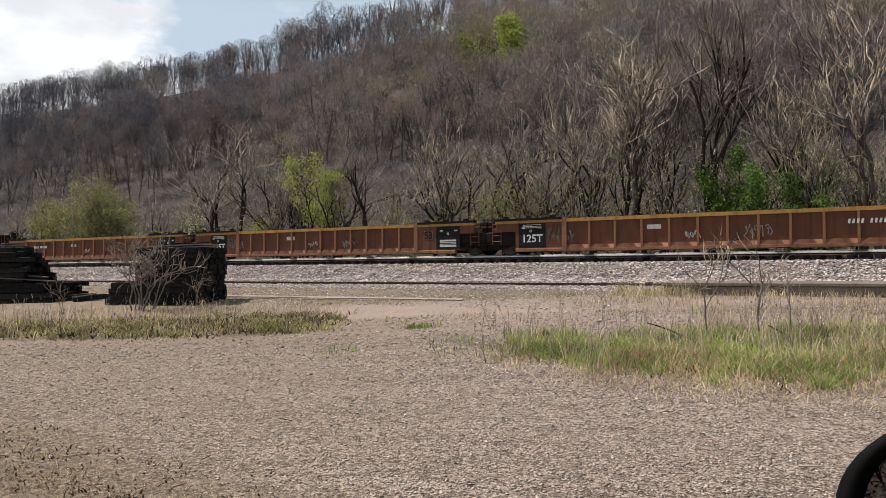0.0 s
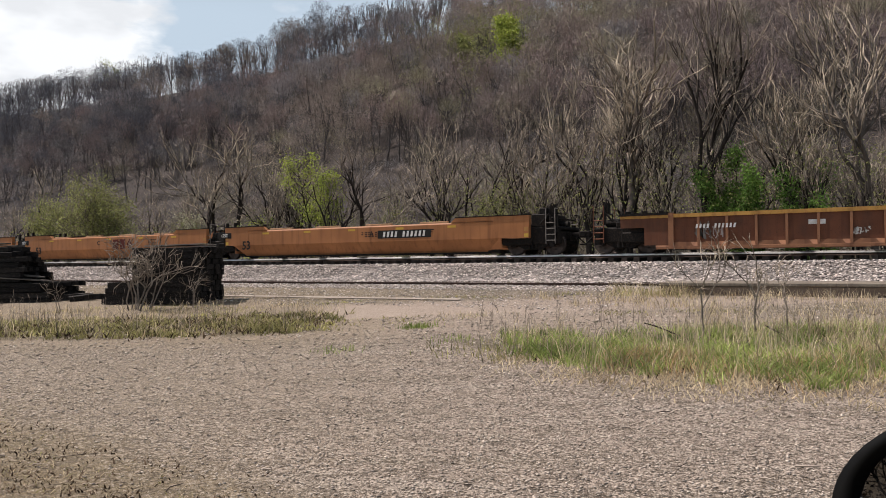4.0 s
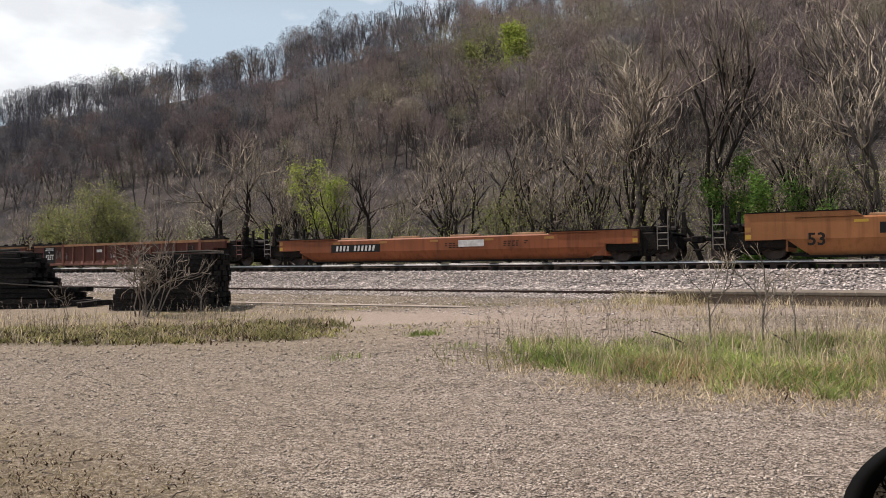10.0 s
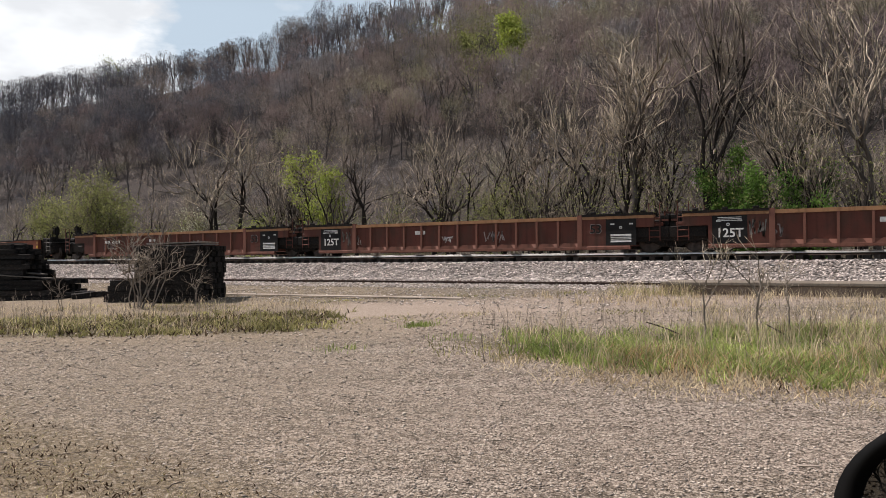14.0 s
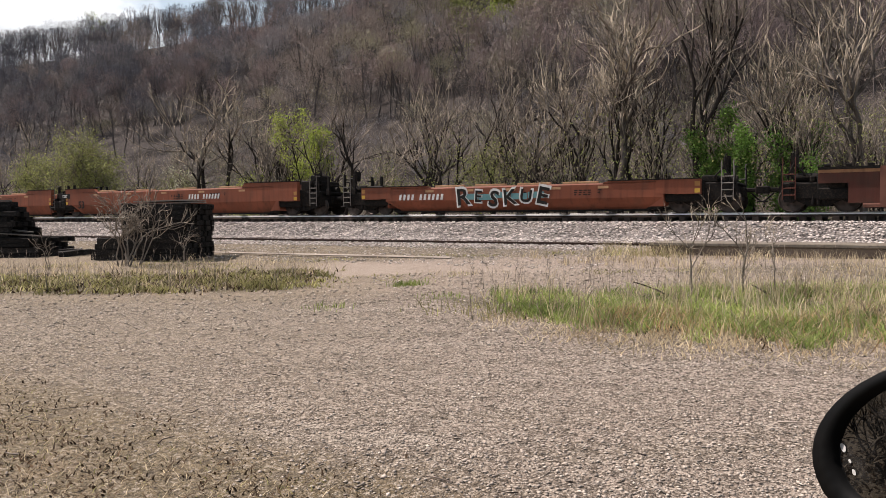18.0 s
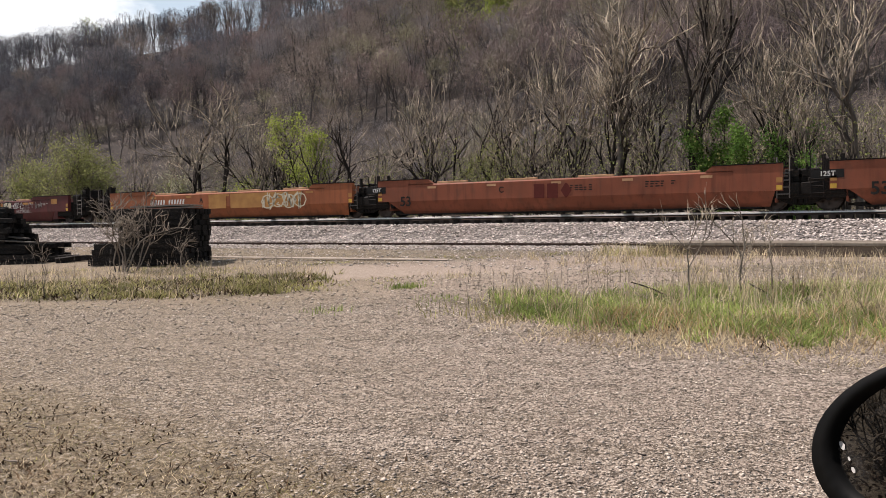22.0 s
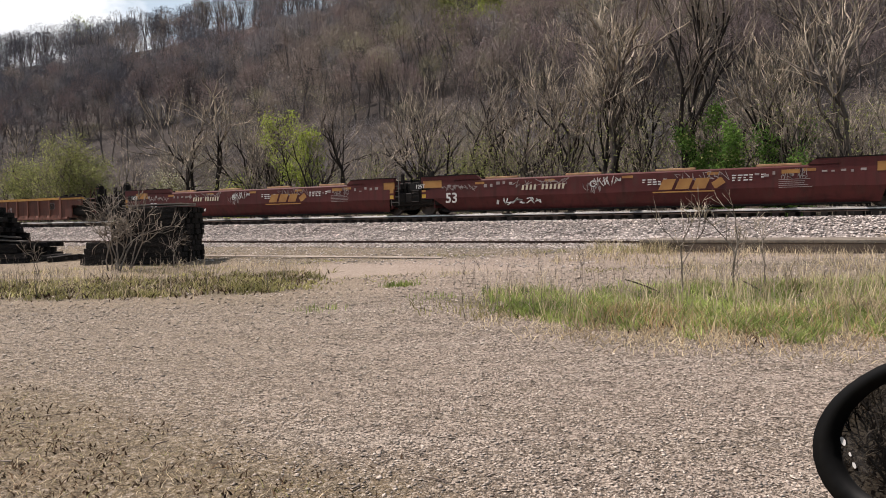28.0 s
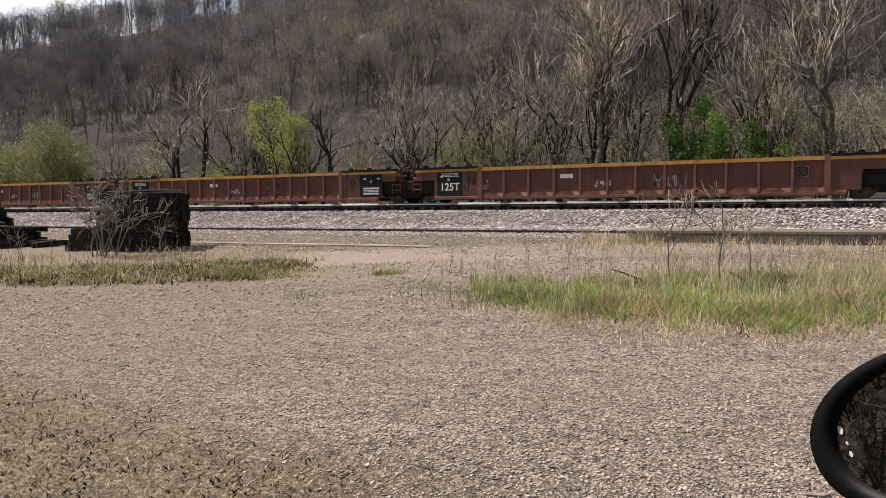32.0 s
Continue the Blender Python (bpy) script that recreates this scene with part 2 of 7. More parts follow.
    # clods and crumbs; their dark specks also paint the shadow between stones
    clod, crumb = noise_of(5.0, 8, 0.75), noise_of(19.0, 6, 0.75)
    col = mix(calc("MULTIPLY", calc("MULTIPLY", span(clod, 0.5, 0.38), 0.6), rut_free), col, (0.1, 0.08, 0.062))
    col = mix(calc("MULTIPLY", calc("MULTIPLY", span(crumb, 0.48, 0.37), 0.85), rut_free), col, (0.07, 0.056, 0.043))
    col = mix(calc("MULTIPLY", span(crumb, 0.53, 0.65), 0.75), col, (0.48, 0.41, 0.335))
    litter = mix(span(mid, 0.35, 0.65), (0.062, 0.052, 0.048), (0.036, 0.031, 0.03))
    litter = mix(span(small, 0.5, 0.7), litter, (0.09, 0.074, 0.062))
    col = mix(span(sep.outputs[1], 4.0, 7.0), col, litter)
    lk(col, b.inputs["Base Color"])
    bp = nt.nodes.new("ShaderNodeBump")
    bp.inputs["Strength"].default_value, bp.inputs["Distance"].default_value = 0.8, 0.03
    lk(calc("SUBTRACT", calc("MULTIPLY", small, 0.8), calc("ADD", gap, calc("MULTIPLY", gap2, 0.6))), bp.inputs["Height"])
    lk(bp.outputs[0], b.inputs["Normal"])
    return m


M_GROUND = ground_material()
M_STONE = material("gravel_stone", (0.47, 0.4, 0.34), (0.34, 0.285, 0.24), 3.0, 0.9, per="island", spread=0.5)
M_BALLAST = material("ballast_stone", (0.56, 0.49, 0.45), (0.36, 0.315, 0.29), 2.0, 0.9, per="island", spread=0.6)
M_BED = material("ballast_bed", (0.19, 0.165, 0.15), (0.12, 0.105, 0.095), 2.5, 0.95, bump=1.0, fine=14.0, c3=(0.34, 0.3, 0.275), far=0.05)
M_RAIL = material("worn_rail", (0.085, 0.055, 0.042), (0.05, 0.035, 0.03), 6.0, 0.75, 0.2)
# near-white and not metallic: the sun's glint is put into the colour
M_RAILTOP = plain("rail_head_glint", (0.92, 0.9, 0.86), 0.42, 0.0)
M_TIE = material("creosoted_timber", (0.055, 0.043, 0.035), (0.03, 0.025, 0.022), 3.0, 0.85, bump=0.5, stretch=(0.4, 3, 3), per="object", spread=0.3)
M_OLDTIE = material("old_tie_timber", (0.018, 0.0155, 0.0145), (0.009, 0.008, 0.008), 2.0, 0.85, bump=0.6, stretch=(0.5, 4, 4), c3=(0.045, 0.039, 0.034), per="object", spread=0.4)
M_GREYBOARD = material("dull_grey_board", (0.15, 0.135, 0.12), (0.08, 0.07, 0.062), 2.0, 0.9, bump=0.5, stretch=(0.5, 4, 4))
M_WEATHERED = material("grey_weathered_wood", (0.36, 0.31, 0.26), (0.22, 0.185, 0.155), 2.0, 0.9, bump=0.5, stretch=(0.5, 4, 4))
M_BARK = material("grey_bark", (0.19, 0.156, 0.126), (0.06, 0.048, 0.04), 3.0, 0.95, bump=0.4, stretch=(1, 1, 0.25), per="island", spread=0.25)
M_BUSH = material("bush_bark", (0.25, 0.21, 0.172), (0.08, 0.066, 0.056), 2.0, 0.9, bump=0.3, per="island", spread=0.25)
M_TRUNK = material("mid_grey_bark", (0.13, 0.108, 0.09), (0.055, 0.045, 0.038), 3.0, 0.95, bump=0.4, stretch=(1, 1, 0.25))
M_PALEBARK = material("pale_bark", (0.31, 0.265, 0.215), (0.12, 0.1, 0.082), 2.0, 0.9, bump=0.3, stretch=(1, 1, 0.3), per="island", spread=0.25)
# near-black, so that trunks look shaded whatever falls on them
M_DARKBARK = material("dark_shaded_bark", (0.042, 0.034, 0.029), (0.02, 0.016, 0.014), 3.0, 0.95, bump=0.4, stretch=(1, 1, 0.25))
M_TWIG = material("twig_bark", (0.27, 0.225, 0.18), (0.085, 0.07, 0.058), 1.0, 0.9, per="island", spread=0.6)
# raised in tone to paint sunlight onto the fine branches
M_PALETWIG = material("pale_sunlit_twig", (0.4, 0.335, 0.255), (0.13, 0.106, 0.082), 1.0, 0.9, per="island", spread=0.6)
M_DARKTWIG = material("dark_twig_bark", (0.1, 0.08, 0.068), (0.035, 0.028, 0.025), 1.0, 0.9, per="island", spread=0.5)
M_HILLTRUNK = material("hill_trunk", (0.115, 0.1, 0.096), (0.065, 0.057, 0.055), 0.05, 0.95)
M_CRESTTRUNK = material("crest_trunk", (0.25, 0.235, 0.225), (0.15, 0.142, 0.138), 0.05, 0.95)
# the first tone is blue-grey: distance haze painted into the far-left woods
M_HILLWOOD = [material("hill_wood_haze", (0.172, 0.168, 0.185), (0.106, 0.105, 0.121), 0.03, 0.95, per="island", spread=0.18),
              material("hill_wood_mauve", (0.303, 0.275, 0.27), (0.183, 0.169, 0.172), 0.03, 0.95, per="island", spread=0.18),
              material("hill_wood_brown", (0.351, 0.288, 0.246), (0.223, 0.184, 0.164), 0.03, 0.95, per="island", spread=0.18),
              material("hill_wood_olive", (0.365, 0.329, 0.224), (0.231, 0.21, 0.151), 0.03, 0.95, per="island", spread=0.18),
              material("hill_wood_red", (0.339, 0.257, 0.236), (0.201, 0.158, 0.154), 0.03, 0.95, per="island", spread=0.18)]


def leaf_material(name, c1, c2):
    m = material(name, c1, c2, 0.8, 0.6, per="island", spread=0.5)
    m.node_tree.nodes["Principled BSDF"].inputs["Subsurface Weight"].default_value = 0.0
    nt = m.node_tree
    b = nt.nodes["Principled BSDF"]
    tr = nt.nodes.new("ShaderNodeBsdfTranslucent")
    sh = nt.nodes.new("ShaderNodeMixShader")
    sh.inputs[0].default_value = 0.45
    src = b.inputs["Base Color"].links[0].from_socket
    nt.links.new(src, tr.inputs["Color"])
    nt.links.new(b.outputs[0], sh.inputs[1])
    nt.links.new(tr.outputs[0], sh.inputs[2])
    nt.links.new(sh.outputs[0], nt.nodes["Material Output"].inputs["Surface"])
    return m


M_LEAF_YELLOW = leaf_material("young_yellow_leaf", (0.36, 0.41, 0.08), (0.24, 0.3, 0.06))
M_LEAF_WILLOW = leaf_material("willow_leaf", (0.28, 0.29, 0.11), (0.17, 0.185, 0.065))
M_LEAF_GREEN = leaf_material("fresh_green_leaf", (0.18, 0.3, 0.065), (0.075, 0.15, 0.032))
M_LEAF_PALE = leaf_material("pale_budding_leaf", (0.68, 0.65, 0.52), (0.4, 0.42, 0.25))
M_GRASS = leaf_material("green_grass", (0.37, 0.43, 0.14), (0.15, 0.2, 0.055))
M_WEED = leaf_material("low_weed_green", (0.41, 0.38, 0.16), (0.14, 0.132, 0.055))
M_REDGRASS = leaf_material("rusty_dead_grass", (0.55, 0.39, 0.22), (0.34, 0.22, 0.12))
M_DEADLEAF = material("dead_brown_leaf", (0.1, 0.062, 0.035), (0.045, 0.03, 0.02), 2.0, 0.9, per="island", spread=0.5)
M_DRYGRASS = leaf_material("dry_grass", (0.62, 0.52, 0.36), (0.38, 0.3, 0.19))


# ---- helpers for meshes ----
def finish(bm, name, smooth=False):
    me = bpy.data.meshes.new(name)
    bm.to_mesh(me)
    bm.free()
    if smooth:
        me.polygons.foreach_set("use_smooth", [True] * len(me.polygons))
    return me


def part(name, bm, mat, parent, label="", at=None):
    """Links a bmesh (or a ready mesh) as one mesh object under a thing or a part."""
    me = bm if isinstance(bm, bpy.types.Mesh) else finish(bm, name)
    if not me.materials:
        me.materials.append(mat)
    ob = new(name, me)
    ob.parent = parent
    if at is not None:
        ob.matrix_basis = at
    return tagged(ob, label=label)


def thing(name, label, category, group="", m=None, kind=""):
    ob = new(name)
    ob.empty_display_size = 0.2
    if m is not None:
        ob.matrix_basis = m
    return tagged(ob, label, category, group, kind)


def box(bm, x0, x1, y0, y1, z0, z1, bevel=0.0):
    m = Matrix.Translation(((x0 + x1) / 2, (y0 + y1) / 2, (z0 + z1) / 2)) @ Matrix.Diagonal((x1 - x0, y1 - y0, z1 - z0, 1))
    got = bmesh.ops.create_cube(bm, size=1, matrix=m)
    if bevel:
        edges = list({e for v in got["verts"] for e in v.link_edges})
        bmesh.ops.bevel(bm, geom=edges, offset=bevel, segments=1, affect="EDGES")
    return bm


def boxes(*rows, bevel=0.0):
    bm = bmesh.new()
    for r in rows:
        box(bm, *r, bevel=bevel)
    return bm


def rod(bm, a, b, r, sides=6, r2=None):
    a, b = Vector(a), Vector(b)
    d = b - a
    m = Matrix.Translation((a + b) / 2) @ d.to_track_quat("Z", "Y").to_matrix().to_4x4()
    bmesh.ops.create_cone(bm, cap_ends=True, segments=sides, radius1=r, radius2=r if r2 is None else r2, depth=d.length, matrix=m)
    return bm


def prism(bm, outline, y0, y1):
    """A solid from an outline in x and z, between two y."""
    a = [bm.verts.new((x, y0, z)) for x, z in outline]
    b = [bm.verts.new((x, y1, z)) for x, z in outline]
    n = len(outline)
    bm.faces.new(a)
    bm.faces.new(b[::-1])
    for i in range(n):
        bm.faces.new((a[i], b[i], b[(i + 1) % n], a[(i + 1) % n]))
    bmesh.ops.recalc_face_normals(bm, faces=bm.faces)
    return bm


def bar(bm, section, x0, x1):
    """A solid from a section in y and z, along x."""
    a = [bm.verts.new((x0, y, z)) for y, z in section]
    b = [bm.verts.new((x1, y, z)) for y, z in section]
    n = len(section)
    bm.faces.new(a)
    bm.faces.new(b[::-1])
    for i in range(n):
        bm.faces.new((a[i], b[i], b[(i + 1) % n], a[(i + 1) % n]))
    bmesh.ops.recalc_face_normals(bm, faces=bm.faces)
    return bm


def mesh_of(name, verts, faces, mat=None, smooth=False):
    """A mesh from an array of points and an array of triangles or quads."""
    me = bpy.data.meshes.new(name)
    verts, faces = np.asarray(verts, np.float32), np.asarray(faces, np.int32)
    k = faces.shape[1]
    me.vertices.add(len(verts))
    me.vertices.foreach_set("co", verts.ravel())
    me.loops.add(faces.size)
    me.loops.foreach_set("vertex_index", faces.ravel())
    me.polygons.add(len(faces))
    me.polygons.foreach_set("loop_start", np.arange(0, faces.size, k, dtype=np.int32))
    me.update(calc_edges=True)
    if smooth:
        me.polygons.foreach_set("use_smooth", np.ones(len(faces), bool))
    if mat:
        me.materials.append(mat)
    return me


def stand(a, b):
    """From metres to the side and ahead of the camera's stand to the plan."""
    return a * 0.860 - b * 0.511, EYE[1] + a * 0.511 + b * 0.860


# ---- the lie of the land: lot, rise to the line, woods and bluff ----
LOT = ([-60, -24, -20, -14, -9, -5, -3.7, 3.7, 20, 30], [0, 0, 0.1, 0.35, 0.55, 0.7, 0.8, 0.8, 0.8, 1.0])


def lumps(x, y, s):
    """Smooth waves of about unit height."""
    return (np.sin(x * s + 1.3 * np.sin(y * s * 0.7)) + np.sin(y * s * 1.1 + 1.7 * np.sin(x * s * 0.6 + 2)) + np.sin((x + y) * s * 0.53 + 1)) / 3


def land(x, y):
    x, y = np.asarray(x, float), np.asarray(y, float)
    z = np.interp(y, *LOT)
    rise = np.clip((y - 28) / (172 - 28), 0, 1)
    hill = 71 * (0.72 * rise + 0.28 * np.sin(rise * np.pi / 2)) * (1 - 0.0 * rise)
    hill = np.where(y > 172, 71 - (y - 172) * 0.02, hill)
    hill = hill * np.interp(x, [-420, -360, -200, -163, -138, -110, 0], [0.97, 0.99, 0.93, 0.94, 0.965, 0.99, 1.0])
    hill = hill * np.clip(1 - (np.abs(x + 110) - 420) / 500, 0.35, 1)
    rough = np.clip((y - 40) / 60, 0, 1)
    z = z + np.clip(hill, 0, None) + rough * (3.2 * lumps(x, y * 0.5, 0.035) + 1.8 * lumps(x, y, 0.12))
    flat = np.clip((-y - 4) / 8, 0, 1)
    z = z + flat * 0.025 * lumps(x, y, 0.55) + flat * 0.012 * lumps(y + 3, x, 2.1)
    return z


def build_ground():
    far = np.geomspace(1, 1400, 26)
    xs = np.concatenate([-62 - far[::-1], np.arange(-62, 22, 0.32), 22 + far])
    ys = np.concatenate([-36 - far[::-1], np.arange(-36, -2, 0.27), np.arange(-2, 30, 1.4), np.arange(30, 190, 3.5), 190 + np.geomspace(4, 1500, 16)])
    gx, gy = np.meshgrid(xs, ys)
    gz = land(gx, gy)
    v = np.stack([gx, gy, gz], -1).reshape(-1, 3)
    nx, ny = len(xs), len(ys)
    i = (np.arange(ny - 1)[:, None] * nx + np.arange(nx - 1)).ravel()
    f = np.stack([i, i + 1, i + nx + 1, i + nx], -1)
    ob = new("ground", mesh_of("ground", v, f, M_GROUND, True))
    tagged(ob, "pale gravel lot rising to a railway and a wooded bluff", "ground", kind="structure")


build_ground()

STONE_V = np.array([(1, 0, 0.1), (-1, 0.1, 0), (0.1, 1, 0), (0, -1, 0.1), (0.1, 0, 0.8), (0, 0.1, -0.8)])
STONE_F = np.array([(0, 2, 4), (2, 1, 4), (1, 3, 4), (3, 0, 4), (2, 0, 5), (1, 2, 5), (3, 1, 5), (0, 3, 5)])


def stones(name, x, y, z, size, mat, label, category, seed, flat=0.7):
    rng = np.random.default_rng(seed)
    n = len(x)
    v = STONE_V[None] * rng.uniform(0.6, 1.3, (n, 6, 1)) * size[:, None, None] * np.stack([rng.uniform(0.7, 1.3, n), rng.uniform(0.7, 1.3, n), rng.uniform(0.5, 1.0, n) * flat], -1)[:, None]
    a, t = rng.uniform(0, 6.28, n), rng.uniform(-0.5, 0.5, n)
    ca, sa, ct, st = np.cos(a)[:, None], np.sin(a)[:, None], np.cos(t)[:, None], np.sin(t)[:, None]
    X, Y, Z = v[..., 0], v[..., 1], v[..., 2]
    Y, Z = Y * ct - Z * st, Y * st + Z * ct
    X, Y = X * ca - Y * sa, X * sa + Y * ca
    v = np.stack([X + x[:, None], Y + y[:, None], Z + z[:, None]], -1).reshape(-1, 3)
    f = (STONE_F[None] + 6 * np.arange(n)[:, None, None]).reshape(-1, 3)
    ob = new(name, mesh_of(name, v, f, mat))
    return tagged(ob, label, category, kind="stuff")


def build_gravel():
    rng = np.random.default_rng(3)
    n = 60000
    b = 3.4 + 15 * rng.random(n) ** 2.2
    a = rng.uniform(-0.75, 0.75, n) * (b + 1.5)
    x, y = stand(a, b)
    keep = (0.64 * a + 0.77 * b > 2.6 + 1.4 * rng.random(n)) & ((a > 0.5 - 2.5 * rng.random(n)) | (rng.random(n) < 0.5))
    a, b = a[keep], b[keep]
    x, y = stand(a, b)
    n = len(a)
    s = (0.006 + 0.014 * rng.random(n) ** 2) * np.clip(b / 7, 1, 2.2)
    stones("gravel", x, y, land(x, y) + s * 0.25, s, M_STONE, "loose crushed pale gravel over the lot", "gravel", 4)


build_gravel()

# ---- the railway ----
RAIL_TOP = 1.80


def ballast_z(y):
    return np.interp(np.abs(y), [0, 1.35, 1.95, 3.9, 4.4], [1.5, 1.44, 1.37, 0.72, 0.5])


def build_ballast():
    xs = np.concatenate([np.arange(-400, -62, 6.0), np.arange(-62, 16, 0.5), np.arange(16, 200, 6.0)])
    ys = np.array([-4.4, -3.9, -3.4, -2.9, -2.5, -2.2, -1.8, -1.35, 0, 1.35, 2.2, 3.9, 4.4])
    gx, gy = np.meshgrid(xs, ys)
    rng = np.random.default_rng(5)
    gz = ballast_z(gy) + rng.normal(0, 0.018, gx.shape)
    nx, ny = len(xs), len(ys)
    i = (np.arange(ny - 1)[:, None] * nx + np.arange(nx - 1)).ravel()
    f = np.stack([i, i + 1, i + nx + 1, i + nx], -1)
    ob = new("ballast_bed", mesh_of("ballast_bed", np.stack([gx, gy, gz], -1).reshape(-1, 3), f, M_BED, True))
    tagged(ob, "raised bed of grey crushed stone under the track", "ballast", kind="structure")
    n = 26000
    x, y = -62 + 76 * rng.random(n) ** 0.7, rng.uniform(-4.5, -1.3, n)
    s = rng.uniform(0.035, 0.08, n)
    stones("ballast_stones", x, y, np.maximum(ballast_z(y), land(x, y)) + s * 0.3, s, M_BALLAST, "coarse grey and pinkish ballast stones", "ballast", 6)
    n = 30000
    x = -50 + 62 * rng.random(n) ** 0.8
    y = np.where(rng.random(n) < 0.75, -4.2 - 4.2 * rng.random(n) ** 1.2, rng.uniform(-14.0, -4.2, n))
    keep = (x < -6.2) | (y > -7.3)
    x, y = x[keep], y[keep]
    n = len(x)
    s = rng.uniform(0.02, 0.055, n)
    stones("spilled_stones", x, y, land(x, y) + s * 0.3, s, M_BALLAST, "spilled ballast stones around the siding", "ballast", 7)


build_ballast()
RAIL_SECTION = [(-0.07, 0), (0.07, 0), (0.07, 0.015), (0.012, 0.035), (0.012, 0.12), (0.036, 0.132), (0.036, 0.166), (-0.036, 0.166), (-0.036, 0.132), (-0.012, 0.12), (-0.012, 0.035), (-0.07, 0.015)]


def build_tracks():
    track = thing("main_track", "main railway track with bright rail heads on timber ties", "railway track", kind="structure", m=pose(0, 0, RAIL_TOP))
    for y in (-0.755, 0.755):
        r = part("rail", bar(bmesh.new(), [(y + a, z - 0.17) for a, z in RAIL_SECTION], -400, 200), M_RAIL, track)
        part("rail_head", bar(bmesh.new(), [(y - 0.044, -0.085), (y - 0.042, -0.036), (y - 0.012, 0.002), (y + 0.012, 0.002), (y + 0.042, -0.036), (y + 0.044, -0.085)], -400, 200), M_RAILTOP, r, "polished steel rail head, its glint painted white")
    tie = finish(boxes((-0.115, 0.115, -1.3, 1.3, -0.36, -0.172), bevel=0.01), "tie")
    for i in range(150):
        part("tie", tie, M_TIE, track, at=pose(-64 + i * 0.53, 0, 0, 0, 0, random.uniform(-1, 1)))
    far = bmesh.new()
    for x in np.arange(-200, -64.3, 0.53):
        box(far, x - 0.115, x + 0.115, -1.3, 1.3, -0.36, -0.172)
    tagged(part("far_ties", far, M_TIE, track), kind="stuff")
    spur = thing("siding_track", "disused siding with rust-brown rails half sunk in stone", "railway track", kind="structure", m=pose(0, -6.1, 0.715))
    part("rail", bar(bmesh.new(), [(a, z - 0.12) for a, z in RAIL_SECTION], -140, -4.5), M_RAIL, spur)
    part("rail", bar(bmesh.new(), [(1.5 + a, z - 0.13) for a, z in RAIL_SECTION], -140, -4.5), M_RAIL, spur)
    tie2 = finish(boxes((-0.11, 0.11, -0.55, 2.05, -0.3, -0.1), bevel=0.015), "tie")
    for i in range(70):
        part("tie", tie2, M_TIE, spur, at=pose(-45 + i * 0.58, random.uniform(-0.05, 0.05), random.uniform(-0.02, 0.015), 0, 0, random.uniform(-2, 2)))


build_tracks()


def build_platform():
    m = material("stained_concrete", (0.21, 0.18, 0.145), (0.14, 0.118, 0.095), 1.2, 0.9, bump=0.4, c3=(0.13, 0.105, 0.085))
    face = material("brown_plank", (0.19, 0.145, 0.112), (0.11, 0.085, 0.068), 1.5, 0.9, bump=0.5, stretch=(0.4, 2, 2), per="object", spread=0.25)
    p = thing("low_platform", "low old loading platform with a plank face and weathered slab top", "platform", m=pose(0, 0, 0))
    part("slab", boxes((-5.9, 16, -9.35, -7.4, 0.80, 0.9), bevel=0.02), m, p)
    part("fill", boxes((-5.8, 15.9, -9.2, -7.5, 0.3, 0.795)), m, p)
    x = -5.85
    rng = random.Random(4)
    while x < 15.5:
        w = rng.uniform(2.2, 3.0)
        for z0, z1 in ((0.36, 0.565), (0.575, 0.79)):
            part("plank", boxes((x + 0.006, min(x + w, 15.9), -9.28 - rng.uniform(0, 0.02), -9.21, z0, z1), bevel=0.008), face, p)
        x += w


build_platform()


# ---- the train: empty container well cars ----
SPEED = 10.76


def paint(name, c, rust, amount=0.5, rough=0.55):
    """Old car paint: rust blooms, streaks that run down, and dirt."""
    m = bpy.data.materials.new(name)
    m.use_nodes = True
    nt = m.node_tree
    lk = nt.links.new
    b = nt.nodes["Principled BSDF"]
    b.inputs["Roughness"].default_value = rough
    b.inputs["Specular IOR Level"].default_value = 0.2
    tc = nt.nodes.new("ShaderNodeTexCoord")

    def noise_of(scale, stretch, detail=5):
        mp = nt.nodes.new("ShaderNodeMapping")
        mp.inputs["Scale"].default_value = stretch
        n = nt.nodes.new("ShaderNodeTexNoise")
        n.inputs["Scale"].default_value, n.inputs["Detail"].default_value = scale, detail
        lk(tc.outputs["Object"], mp.inputs[0])
        lk(mp.outputs[0], n.inputs["Vector"])
        return n.outputs["Fac"]

    def mixed(f, a, bb, lo, hi, top):
        r = nt.nodes.new("ShaderNodeMapRange")
        r.inputs["From Min"].default_value, r.inputs["From Max"].default_value, r.inputs["To Max"].default_value = lo, hi, top
        lk(f, r.inputs["Value"])
        n = nt.nodes.new("ShaderNodeMix")
        n.data_type = "RGBA"
        lk(r.outputs[0], n.inputs["Factor"])
        for k, v in (("A", a), ("B", bb)):
            if isinstance(v, tuple):
                n.inputs[k].default_value = (*v, 1)
            else:
                lk(v, n.inputs[k])
        return n.outputs["Result"]

    col = mixed(noise_of(0.6, (1, 1, 1)), c, tuple(v * 0.72 for v in c), 0.35, 0.65, 1.0)
    col = mixed(noise_of(2.6, (1, 1, 0.5), 7), col, rust, 0.62 - 0.25 * amount, 0.78 - 0.2 * amount, 0.85)
    col = mixed(noise_of(5.0, (1, 1, 0.06)), col, tuple(v * 0.4 for v in rust), 0.5, 0.75, 0.55)
    col = mixed(noise_of(24.0, (1, 1, 1)), col, tuple(v * 0.5 for v in rust), 0.6, 0.72, 0.5)
    lk(col, b.inputs["Base Color"])
    return m


